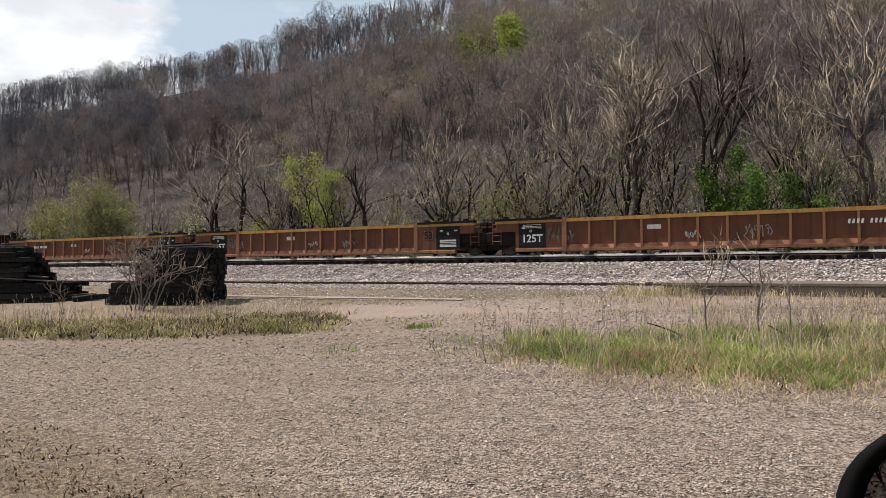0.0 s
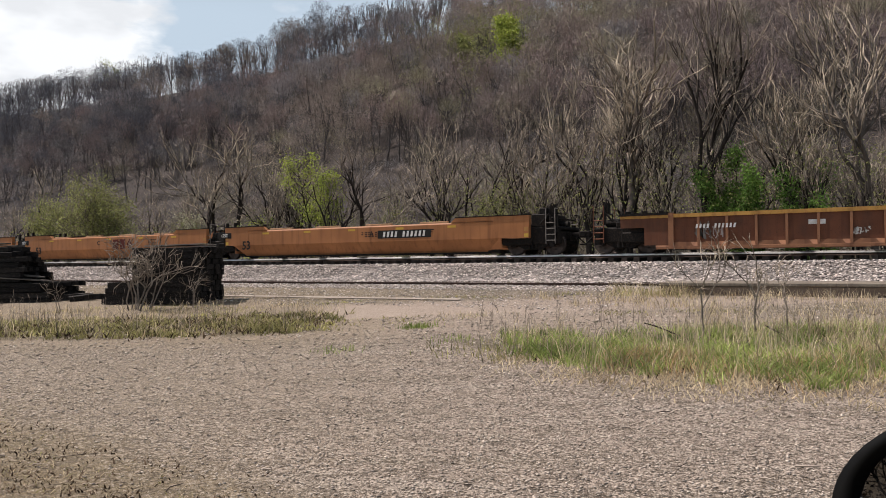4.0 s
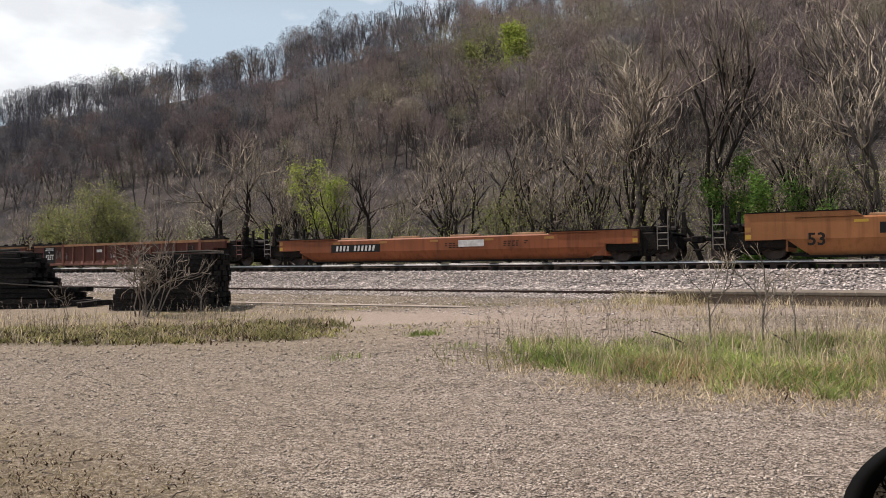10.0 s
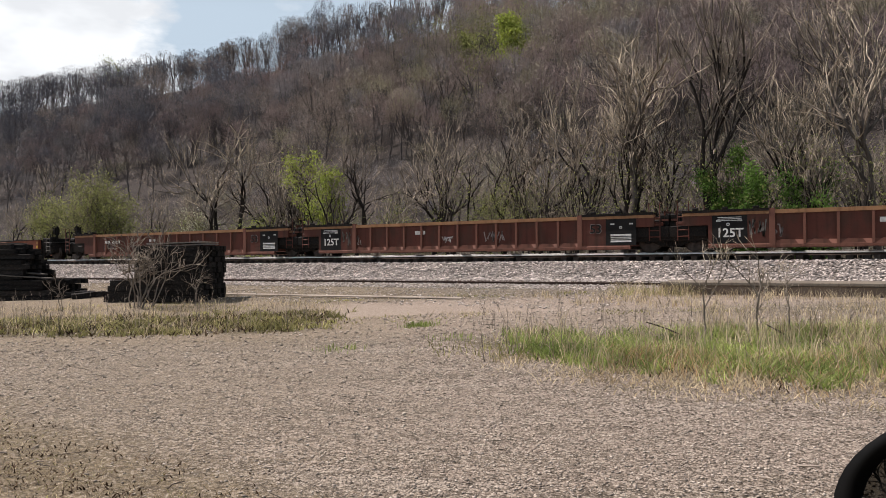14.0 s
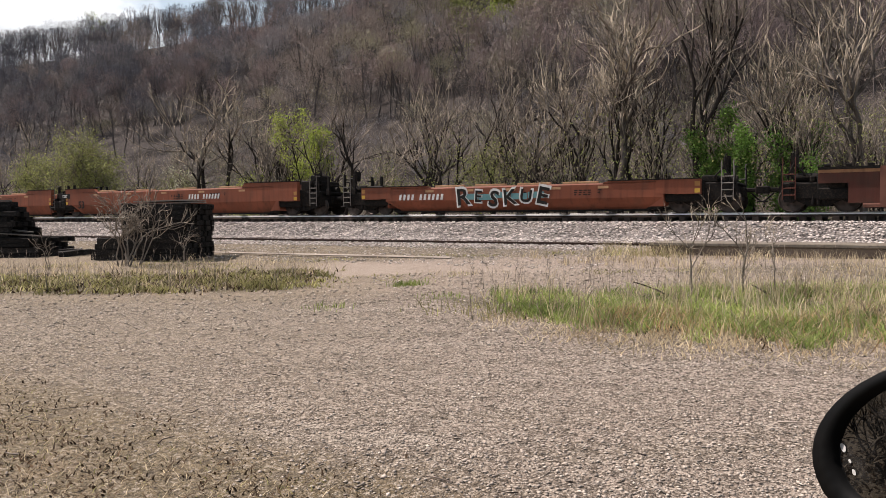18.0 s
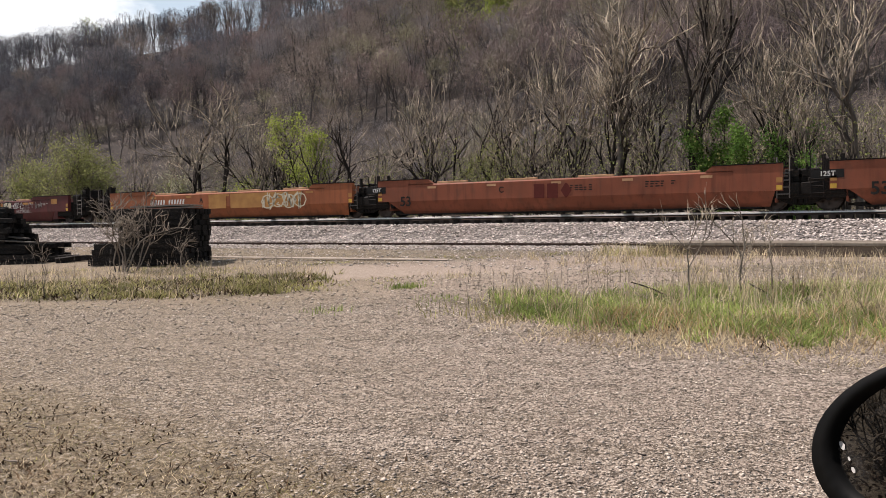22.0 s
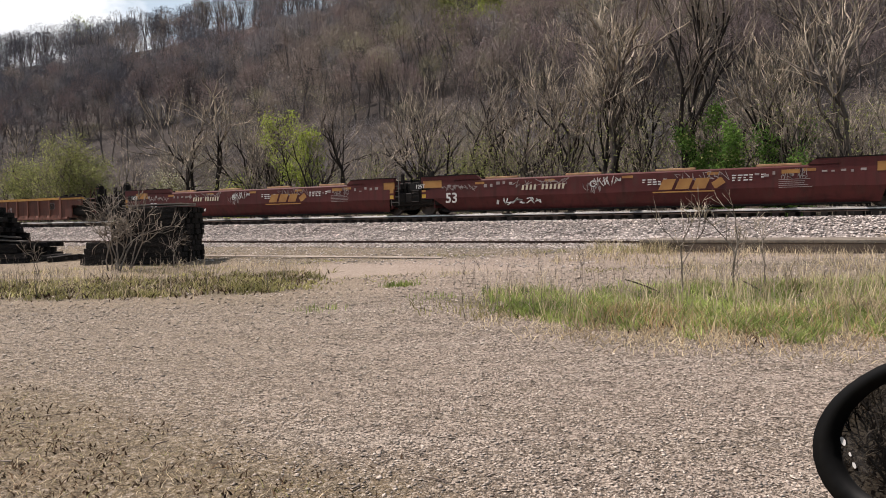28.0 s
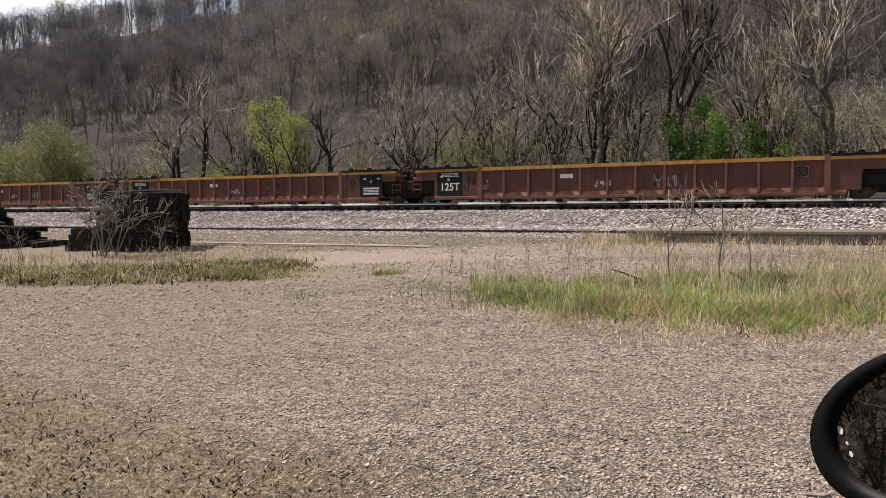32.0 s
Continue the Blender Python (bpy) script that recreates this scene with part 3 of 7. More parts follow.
# wall paints hold the chord's shade, rib paints the sun they catch
P_RIB = paint("rusted_orange_paint", (0.17, 0.066, 0.036), (0.105, 0.048, 0.03), 0.6, 0.7)
P_RIBLIT = paint("rubbed_rib_paint", (0.3, 0.14, 0.075), (0.19, 0.085, 0.05), 0.5, 0.7)
P_RIBDARK = paint("rusted_oxide_paint", (0.12, 0.04, 0.028), (0.075, 0.035, 0.025), 0.7, 0.7)
P_RIBDULL = paint("dull_rib_paint", (0.2, 0.085, 0.06), (0.13, 0.06, 0.042), 0.5, 0.7)
P_RIBOLD = paint("dull_brown_oxide_paint", (0.14, 0.055, 0.04), (0.085, 0.042, 0.032), 0.65, 0.7)
P_TAN = paint("tan_orange_paint", (0.4, 0.165, 0.065), (0.3, 0.125, 0.055), 0.2, 0.55)
P_ORANGE = paint("faded_orange_paint", (0.31, 0.1, 0.042), (0.2, 0.075, 0.038), 0.3, 0.55)
P_RED = paint("faded_red_orange_paint", (0.25, 0.078, 0.042), (0.16, 0.06, 0.036), 0.4, 0.6)
P_MAROON = paint("dark_maroon_paint", (0.105, 0.026, 0.024), (0.075, 0.032, 0.026), 0.35, 0.6)
# chord paints are yellowed to stand for sun on the flange
P_CHORDULL = paint("dull_sunlit_chord_paint", (0.36, 0.19, 0.095), (0.24, 0.11, 0.06), 0.4, 0.6)
P_CHORD = paint("sunlit_chord_paint", (0.5, 0.27, 0.07), (0.3, 0.13, 0.05), 0.4, 0.6)
M_BLACK = material("grimy_black_steel", (0.006, 0.0055, 0.005), (0.012, 0.01, 0.009), 2.0, 0.75, 0.0, c3=(0.026, 0.018, 0.013))
M_PANELBLACK = material("faded_black_panel", (0.009, 0.009, 0.009), (0.018, 0.016, 0.015), 2.0, 0.7)
M_WHITE = material("white_marking", (0.72, 0.71, 0.68), (0.5, 0.48, 0.45), 5.0, 0.7)
M_DARKMARK = plain("black_marking", (0.02, 0.018, 0.016))
M_YELLOW = plain("yellow_marking", (0.55, 0.34, 0.06))
M_REDMARK = plain("red_marking", (0.1, 0.02, 0.015))
M_AMBER = material("amber_patch_paint", (0.4, 0.21, 0.07), (0.31, 0.15, 0.055), 2.0, 0.6)
M_WHEEL = material("worn_wheel_steel", (0.09, 0.07, 0.06), (0.05, 0.04, 0.035), 4.0, 0.5, 0.5)
M_TEAL = plain("pale_teal_spray", (0.13, 0.27, 0.28))
M_CREAM = plain("cream_spray", (0.6, 0.53, 0.4))

M_LADDER = plain("worn_grey_handrail", (0.16, 0.145, 0.13))
M_FADED = material("faded_white_spray", (0.36, 0.31, 0.29), (0.22, 0.18, 0.17), 4.0, 0.8)
M_PLATE = material("rubbed_tan_steel", (0.5, 0.3, 0.17), (0.36, 0.2, 0.11), 3.0, 0.7)
SHARED = {}


def shared(key, make, smooth=False):
    if key not in SHARED:
        SHARED[key] = finish(make(), key.split("/")[0], smooth)
    return SHARED[key]


def lettering(text, size, depth=0.004):
    """A mesh of upright letters in the x z plane, seen from -y."""
    key = ("text", text, size)
    if key not in SHARED:
        cu = bpy.data.curves.new("lettering", "FONT")
        cu.body, cu.size, cu.extrude, cu.align_x, cu.align_y = text, size, depth / 2, "CENTER", "CENTER"
        cu.resolution_u = 3
        cu.offset = size * 0.02
        ob = bpy.data.objects.new("lettering", cu)
        me = bpy.data.meshes.new_from_object(ob)
        me.transform(Matrix.Rotation(radians(90), 4, "X"))
        me.materials.clear()
        bpy.data.objects.remove(ob)
        SHARED[key] = me
    return SHARED[key].copy()


def write(text, size, x, z, y, mat, parent, name="lettering"):
    return part(name, lettering(text, size), mat, parent, at=pose(x, y, z))


def row_of_bars(n, size, x, z, y, mat, parent, gaps=(), name="marking", lean=0.18):
    """A painted mark that stands for letters: one slanted bar a letter."""
    bm = bmesh.new()
    w = size * 0.62
    for i in range(n):
        if i in gaps:
            continue
        cx = (i - (n - 1) / 2) * w
        prism(bm, [(cx + sx * w * 0.27 + lean * sz * size * 0.36, sz * size * 0.36) for sx, sz in ((-1, -1), (1, -1), (1, 1), (-1, 1))], -0.002, 0.002)
    return tagged(part(name, bm, mat, parent, at=pose(x, y, z)), kind="stuff")


def patch(x0, x1, z0, z1, y, mat, parent, name="placard"):
    return part(name, boxes((x0, x1, y - 0.003, y, z0, z1)), mat, parent)


def wheelset_mesh():
    bm = bmesh.new()
    for s in (-1, 1):
        prof = [(0.0, 0.09), (0.40, 0.06), (0.44, 0.075), (0.457, 0.07), (0.457, -0.03), (0.485, -0.05), (0.485, -0.065), (0.42, -0.06), (0.38, -0.02), (0.16, 0.0), (0.14, -0.05), (0.0, -0.05)]
        n = 20
        rings = []
        for r, o in prof:
            rings.append([bm.verts.new((r * math.cos(6.2832 * i / n), s * (0.76 + o), r * math.sin(6.2832 * i / n))) for i in range(n)] if r else None)
        for a, b in zip(rings[1:-1], rings[2:-1]):
            for i in range(n):
                bm.faces.new((a[i], a[(i + 1) % n], b[(i + 1) % n], b[i]))
        bm.faces.new(rings[1])
        bm.faces.new(rings[-2])
        for i in range(6):
            a = 6.2832 * i / 6
            box(bm, 0.25 * math.cos(a) - 0.03, 0.25 * math.cos(a) + 0.03, s * 0.80 - 0.02, s * 0.80 + 0.02, 0.25 * math.sin(a) - 0.03, 0.25 * math.sin(a) + 0.03)
    rod(bm, (0, -1.02, 0), (0, 1.02, 0), 0.085, 10)
    bmesh.ops.recalc_face_normals(bm, faces=bm.faces)
    return bm


def side_frame_mesh():
    bm = bmesh.new()
    prism(bm, [(-1.12, 0.62), (-1.12, 0.42), (-0.72, 0.40), (-0.35, 0.22), (0.35, 0.22), (0.72, 0.40), (1.12, 0.42), (1.12, 0.62), (0.5, 0.80), (-0.5, 0.80)], -0.09, 0.09)
    for x in (-0.18, 0, 0.18):
        rod(bm, (x, -0.12, 0.27), (x, -0.12, 0.58), 0.07, 8)
    for x in (-0.9, 0.9):
        rod(bm, (x, -0.17, 0.485), (x, 0.1, 0.485), 0.15, 10)
    return bm


WHEELS = []


def truck(parent, x):
    t = part("truck", shared("truck", lambda: boxes((-0.28, 0.28, -1.05, 1.05, 0.45, 0.75), (-0.2, 0.2, -0.2, 0.2, 0.75, 0.95), bevel=0.02)), M_BLACK, parent, "grimy black two-axle truck", at=pose(x, 0, 0))
    for s in (-1, 1):
        part("side_frame", shared("side_frame", side_frame_mesh), M_BLACK, t, at=pose(0, s * 1.02, 0, 0, 0, 0 if s < 0 else 180))
    for dx in (-0.9, 0.9):
        w = part("wheelset", shared("wheelset", wheelset_mesh), M_WHEEL, t, "worn steel wheels on an axle", at=pose(dx, 0, 0.457))
        WHEELS.append((w, dx))
    return t


def ladder_mesh(h, w=0.42, rungs=4, rail=0.5):
    """A side ladder whose uprights run on above it as a hand hoop."""
    bm = bmesh.new()
    for x in (-w / 2, w / 2):
        rod(bm, (x, 0, 0), (x, 0, h + rail), 0.02, 5)
    for i in range(rungs):
        z = h * (i + 0.6) / rungs
        rod(bm, (-w / 2, 0, z), (w / 2, 0, z), 0.022, 5)
    rod(bm, (w / 2, 0, h + rail), (w / 2, 0.3, h + rail), 0.02, 5)
    return bm


def brake_stand_mesh():
    bm = bmesh.new()
    box(bm, -0.06, 0.06, -0.06, 0.06, 0, 0.95)
    for i in range(12):
        a, b = 6.2832 * i / 12, 6.2832 * (i + 1) / 12
        rod(bm, (-0.12, 0.28 * math.cos(a), 0.75 + 0.28 * math.sin(a)), (-0.12, 0.28 * math.cos(b), 0.75 + 0.28 * math.sin(b)), 0.02, 5)
    for i in range(3):
        a = 3.1416 * i / 3
        rod(bm, (-0.12, -0.28 * math.cos(a), 0.75 - 0.28 * math.sin(a)), (-0.12, 0.28 * math.cos(a), 0.75 + 0.28 * math.sin(a)), 0.015, 5)
    box(bm, -0.2, 0.0, -0.15, 0.15, 0.45, 0.9)
    return bm


def end_gear(car, x, s, joined, top, style):
    """What stands over a truck at one end: s is the side it faces (1: right); x is the middle of the joint or coupling."""
    n = part("end_platform", boxes((-0.85 if joined else -1.9, 0.0 if joined else -0.75, -1.05, 1.05, 0.98, 1.08), (-1.6 if joined else -2.6, 0.12 if joined else -0.6, -0.32, 0.32, 0.6, 0.98), bevel=0.015), M_BLACK, car, "black steel walkway over the truck", at=pose(x, 0, 0, 0, 0, 0 if s > 0 else 180))
    if joined:
        for y in (-1.3, 0.95):
            part("side_bearing_arm", boxes((-1.35, -0.25, y, y + 0.35, 0.82, 1.18), bevel=0.03), style, n)
        part("pedestal", boxes((-0.75, 0.02, -0.95, 0.95, 0.5, 1.3), (-0.6, 0.0, -0.55, 0.55, 1.3, 1.55), (-1.5, -0.6, -1.15, 1.15, 0.55, 1.0), (-1.75, 0.05, -1.3, 1.3, 0.42, 0.72), (-1.45, 0.0, -1.39, 1.39, 0.55, 1.02), (-0.42, 0.0, -1.2, 1.2, 1.0, 1.5), bevel=0.05), M_BLACK, n)
        part("cross_walk", boxes((-0.3, 0.05, -1.25, 1.25, 1.22, 1.3), (-0.24, -0.18, -1.2, -1.1, 1.08, 1.62), (-0.24, -0.18, 1.1, 1.2, 1.08, 1.62), (-0.24, -0.18, -1.2, 1.2, 1.56, 1.62)), style, n)
    else:
        part("end_frame", boxes((-3.45, -1.95, -1.3, 1.3, 0.42, 0.85), (-2.9, -1.95, -1.25, 1.25, 0.5, 1.3), (-2.6, -1.3, -1.1, 1.1, 0.6, 0.98), bevel=0.05), M_BLACK, n)
        if s > 0 and (style is not M_BLACK or top < 1.3):
            part("brake_platform", boxes((-2.15, -0.75, -1.2, 1.2, 0.45, 1.15), (-2.05, -1.45, -1.15, 1.15, 1.15, 1.42), (-1.25, -1.05, -1.1, -0.8, 1.15, 1.5), bevel=0.04), M_BLACK, n)
        elif s > 0:
            part("brake_platform", boxes((-2.15, -0.75, -1.2, 1.2, 0.45, 1.2), (-2.05, -1.35, -1.15, 1.15, 1.2, 1.75), (-1.9, -1.5, -0.6, 0.6, 1.75, 2.05), (-1.25, -1.05, -1.1, -0.8, 1.2, 1.6), (-1.0, -0.9, -1.15, 1.15, 1.5, 1.56), bevel=0.04), M_BLACK, n)
        else:
            part("brake_platform", boxes((-2.1, -0.8, -1.2, 1.2, 0.45, 1.05), (-1.9, -1.7, -1.15, 1.15, 1.05, 1.3), bevel=0.04), M_BLACK, n)
            part("grab_rail", boxes((-1.95, -0.7, -1.24, -1.2, 1.42, 1.46), (-1.95, -1.91, -1.24, -1.2, 1.0, 1.46), (-0.74, -0.7, -1.24, -1.2, 1.0, 1.46), (-1.3, -1.26, -1.24, -1.2, 1.0, 1.9)), M_BLACK, n)
        part("cross_step", boxes((-1.15, -0.8, -1.4, 1.4, 0.92, 0.98), (-1.1, -0.9, -1.4, -1.34, 0.35, 0.92), (-1.1, -0.9, 1.34, 1.4, 0.35, 0.92)), M_BLACK, n)
        part("hose_loop", rod(rod(bmesh.new(), (-1.6, -1.2 * s, 1.3), (-1.2, -1.2 * s, 1.75), 0.035, 6), (-1.2, -1.2 * s, 1.75), (-0.95, -1.2 * s, 1.2), 0.035, 6), M_BLACK, n)
        part("coupler", boxes((-0.9, -0.2, -0.09, 0.09, 0.78, 0.94), (-0.25, 0.06, -0.17, 0.16, 0.72, 1.0), bevel=0.03), M_BLACK, n)
        part("brake_stand", shared("brake_stand", brake_stand_mesh), M_BLACK, n, "hand brake wheel on a post", at=pose(-1.1, -0.75 * s, 1.2))
        part("end_rail", boxes((-0.8, -0.76, -1.3, -1.26, 0.7, 1.75), (-0.8, -0.76, 1.26, 1.3, 0.7, 1.75), (-0.8, -0.76, -1.3, 1.3, 1.05, 1.09), (-0.8, -0.76, -1.3, -0.7, 1.71, 1.75), (-0.8, -0.76, 0.7, 1.3, 1.71, 1.75)), M_BLACK, n)
        part("brake_cylinder", rod(bmesh.new(), (-1.75, -0.75 * s, 1.25), (-1.2, -0.75 * s, 1.25), 0.16, 12), M_BLACK, n)
        part("air_tank", rod(bmesh.new(), (-1.85, 0.6 * s, 1.28), (-1.0, 0.6 * s, 1.28), 0.19, 12), M_BLACK, n)
        part("air_hose", rod(rod(bmesh.new(), (-0.45, 0.3, 0.75), (-0.1, 0.33, 0.42), 0.03, 6), (-0.1, 0.33, 0.42), (0.15, 0.3, 0.42), 0.03, 6), M_BLACK, n)
    for dy in (-1.22, 1.22):
        steel = style if style is not M_BLACK else M_BLACK if joined and dy > 0 else M_LADDER
        part("ladder", shared("ladder/" + steel.name, lambda: ladder_mesh(1.0)), steel, n, at=pose(-0.55 if joined else -1.05, dy * 1.15, 0.45))
    return n


def well_car(style, length, left, right, body, label, x0, marks, chord=None, seed=0):
    """An empty well-car unit, length from joint to joint; left and right: 'joint' or 'coupling'. It stands on the rails at the plan's x0 at the start."""
    rng = random.Random(seed)
    car = thing("well_car", label, "railway car", "well cars of the train", pose(x0, 0, RAIL_TOP))
    h = length / 2
    ml, mr = (1.5 if left == "joint" else 3.4), ((0.8 if style == "smooth" else 1.5) if right == "joint" else 3.4)
    a, b = -h + ml, h - mr
    ea, eb = -h + ((0.95 if style == "smooth" else 0.55) if left == "joint" else 2.0), h - (0.55 if right == "joint" else 2.0)
    top = TOPS[style]
    for s in (-1, 1):
        turn = pose(0, 0, 0) if s < 0 else pose(0, 0, 0, 0, 0, 180)
        fa, fb = (a, b) if s < 0 else (-b, -a)
        ga, gb = (ea, eb) if s < 0 else (-eb, -ea)
        if style == "ribbed":
            # lighter copy of the wall paint, standing for sun on what juts out
            worn = P_RIBLIT if body is P_RIB else P_RIBDULL
            side = part("side_wall", bar(bmesh.new(), [(-1.44, 0.2), (-1.4, 0.2), (-1.4, top - 0.1), (-1.44, top - 0.1)], fa, fb), body, car, at=turn)
            part("top_chord", bar(bmesh.new(), [(-1.53, top - 0.14), (-1.53, top), (-1.28, top), (-1.28, top - 0.14)], ga, gb), chord or body, side, "top chord, sunlit yellow put into its rusty paint")
            part("side_sill", bar(bmesh.new(), [(-1.52, 0.14), (-1.52, 0.24), (-1.442, 0.4), (-1.36, 0.4), (-1.36, 0.14)], fa, fb), worn, side)
            rib = shared("rib/" + worn.name, lambda: prism(bmesh.new(), [(-0.045, 0.26), (0.045, 0.26), (0.045, TOPS["ribbed"] - 0.14), (-0.045, TOPS["ribbed"] - 0.14)], -1.525, -1.44))
            post = shared("corner_post/" + worn.name, lambda: prism(bmesh.new(), [(-0.1, 0.16), (0.1, 0.16), (0.1, TOPS["ribbed"] + 0.05), (-0.1, TOPS["ribbed"] + 0.05)], -1.545, -1.40))
            n = 12
            pa, pb = (2.25 if (left if s < 0 else right) == "joint" else 0.6), (2.1 if (right if s < 0 else left) == "joint" else 0.6)
            for i in range(n + 1):
                x = fa + pa + (fb - fa - pa - pb) * i / n
                part("corner_post" if i in (0, n) else "rib", post if i in (0, n) else rib, worn, side, at=pose(x, 0, 0))
            kick = shared("kick_plate/" + worn.name, lambda: prism(bmesh.new(), [(-0.42, 0.241), (0.42, 0.241), (0.3, 0.4), (-0.16, 0.42)], -1.515, -1.446))
            for i in range(n):
                part("kick_plate", kick, worn, side, at=pose(fa + pa + (fb - fa - pa - pb) * (i + 0.42) / n, 0, 0))
            for e, (p, q) in enumerate(((ga, fa + pa - 0.1), (fb - pb + 0.1, gb))):
                inn = (p + 0.95, q) if e == 0 else (p, q - 0.95)
                out = (p, p + 0.95) if e == 0 else (q - 0.95, q)
                part("end_wall", bar(bmesh.new(), [(-1.5, 0.3), (-1.5, top - 0.14), (-1.4, top - 0.14), (-1.4, 0.3)], *inn), body, side)
                part("end_beam", bar(bmesh.new(), [(-1.5, 1.0), (-1.5, top - 0.14), (-1.4, top - 0.14), (-1.4, 1.0)], *out), body, side)
                for t in (0.15, 0.5, 0.85):
                    part("stop_block", boxes((-0.1, 0.1, -1.5, -1.3, top + 0.07, top + 0.17), bevel=0.02), M_BLACK, side, at=pose(p + (q - p) * t, 0, 0))
                part("step_plate", boxes((p, q, -1.57, -1.2, top - 0.03, top + 0.07)), M_BLACK, side)
        else:
            low = 0.16
            lift = 0.2 if style == "smooth" else 0.06
            crease = 0.74 if style == "smooth" else 0.62
            prof = [(-1.5, crease), (-1.5, top - 0.06), (-1.46, top), (-1.27, top), (-1.27, low + 0.05), (-1.3, low)]
            wall = bar(bmesh.new(), [(-1.2, low), *prof[0:4], (-1.17, low)], fa, fb)
            for v in wall.verts:
                if v.co.z < crease - 0.1:
                    cut = (left if s < 0 else right) if v.co.x < 0 else (right if s < 0 else left)
                    d = 0.2 if cut == "joint" and (v.co.x < 0) == (s > 0) else 0.75
                    v.co.x += d if v.co.x < 0 else -d
            side = part("side_wall", wall, body, car, at=turn)
            part("side_sill", bar(bmesh.new(), [(-1.36, 0.1), (-1.36, 0.155), (-1.2, 0.155), (-1.2, 0.1)], fa + 0.5, fb - 0.5), M_BLACK, side)
            for p, q in ((ga, fa + 2.2), (fb - 2.2, gb)):
                inner = q if p == ga else p
                outer = p if p == ga else q
                d = 1 if p == ga else -1
                bm = bmesh.new()
                prism(bm, [(outer, 0.72), (outer, top + lift), (inner, top + lift), (inner + 0.25 * d, top + 0.008), (outer + 1.7 * d, top + 0.008), (outer + 1.7 * d, 0.76), (outer + 0.9 * d, 0.72)], -1.506, -1.3)
                part("raised_end", bm, body, side)
                part("end_marker", boxes((outer + 0.12 * d - 0.1, outer + 0.12 * d + 0.1, -1.512, -1.506, 1.02, 1.2)), M_AMBER, side)
                part("end_marker", boxes((outer + 0.12 * d - 0.1, outer + 0.12 * d + 0.1, -1.512, -1.506, 0.76, 0.92)), M_YELLOW, side)
                part("grating", boxes((min(outer, inner), max(outer, inner), -1.54, -1.22, top + lift + 0.004, top + lift + 0.04)), M_BLACK, side)
            for i in range(4):
                x = fa + 3.4 + (fb - fa - 6.8) * i / 3.0
                part("guide_plate", boxes((x - 0.75, x + 0.75, -1.44, -1.28, top + 0.004, top + 0.085), bevel=0.01), M_PLATE, side)
            for i in range(5):
                x = fa + 2.4 + (fb - fa - 4.8) * i / 4
                patch(x - 0.22, x + 0.22, top - 0.22, top - 0.12, -1.503, M_YELLOW if body is P_TAN else M_PLATE if body is P_RED else M_AMBER, side, "reflective_mark")
    part("well_floor", boxes((a, b, -0.5, 0.5, 0.16, 0.24), *[(x - 0.2, x + 0.2, -1.1, 1.1, 0.14, 0.26) for x in np.linspace(a + 0.4, b - 0.4, 7)]), M_BLACK, car)
    for x in (a, b):
        part("end_bulkhead", boxes((x - 0.04, x + 0.04, -1.3, 1.3, 0.3, 1.2), bevel=0.01), body, car)
    end_gear(car, -h, -1, left == "joint", top, body if style == "ribbed" else M_BLACK)
    end_gear(car, h, 1, right == "joint", top, body if style == "ribbed" else M_BLACK)
    truck(car, -h if left == "joint" else -h + 2.0)
    if right != "joint":
        truck(car, h - 2.0)
    if style != "ribbed":
        for dx in (0.35, 0.95):
            for y in (-1.16, 1.16):
                part("guide_post", boxes((-0.06, 0.06, -0.06, 0.06, 1.05, 1.98), (-0.09, 0.09, -0.08, 0.08, 1.0, 1.3), bevel=0.01), M_BLACK, car, at=pose(-h + dx + 0.4, y, 0))
            if dx < 0.5:
                part("guide_post", boxes((-0.06, 0.06, -0.06, 0.06, 1.05, 1.9), (-0.09, 0.09, -0.08, 0.08, 1.0, 1.3), bevel=0.01), M_BLACK, car, at=pose(-h - 0.3, -1.1, 0))
    marks(car, a, b, top, left, right)
    return car


TOPS = {"ribbed": 1.5, "smooth": 1.5, "low": 1.22}
Y0 = -1.507


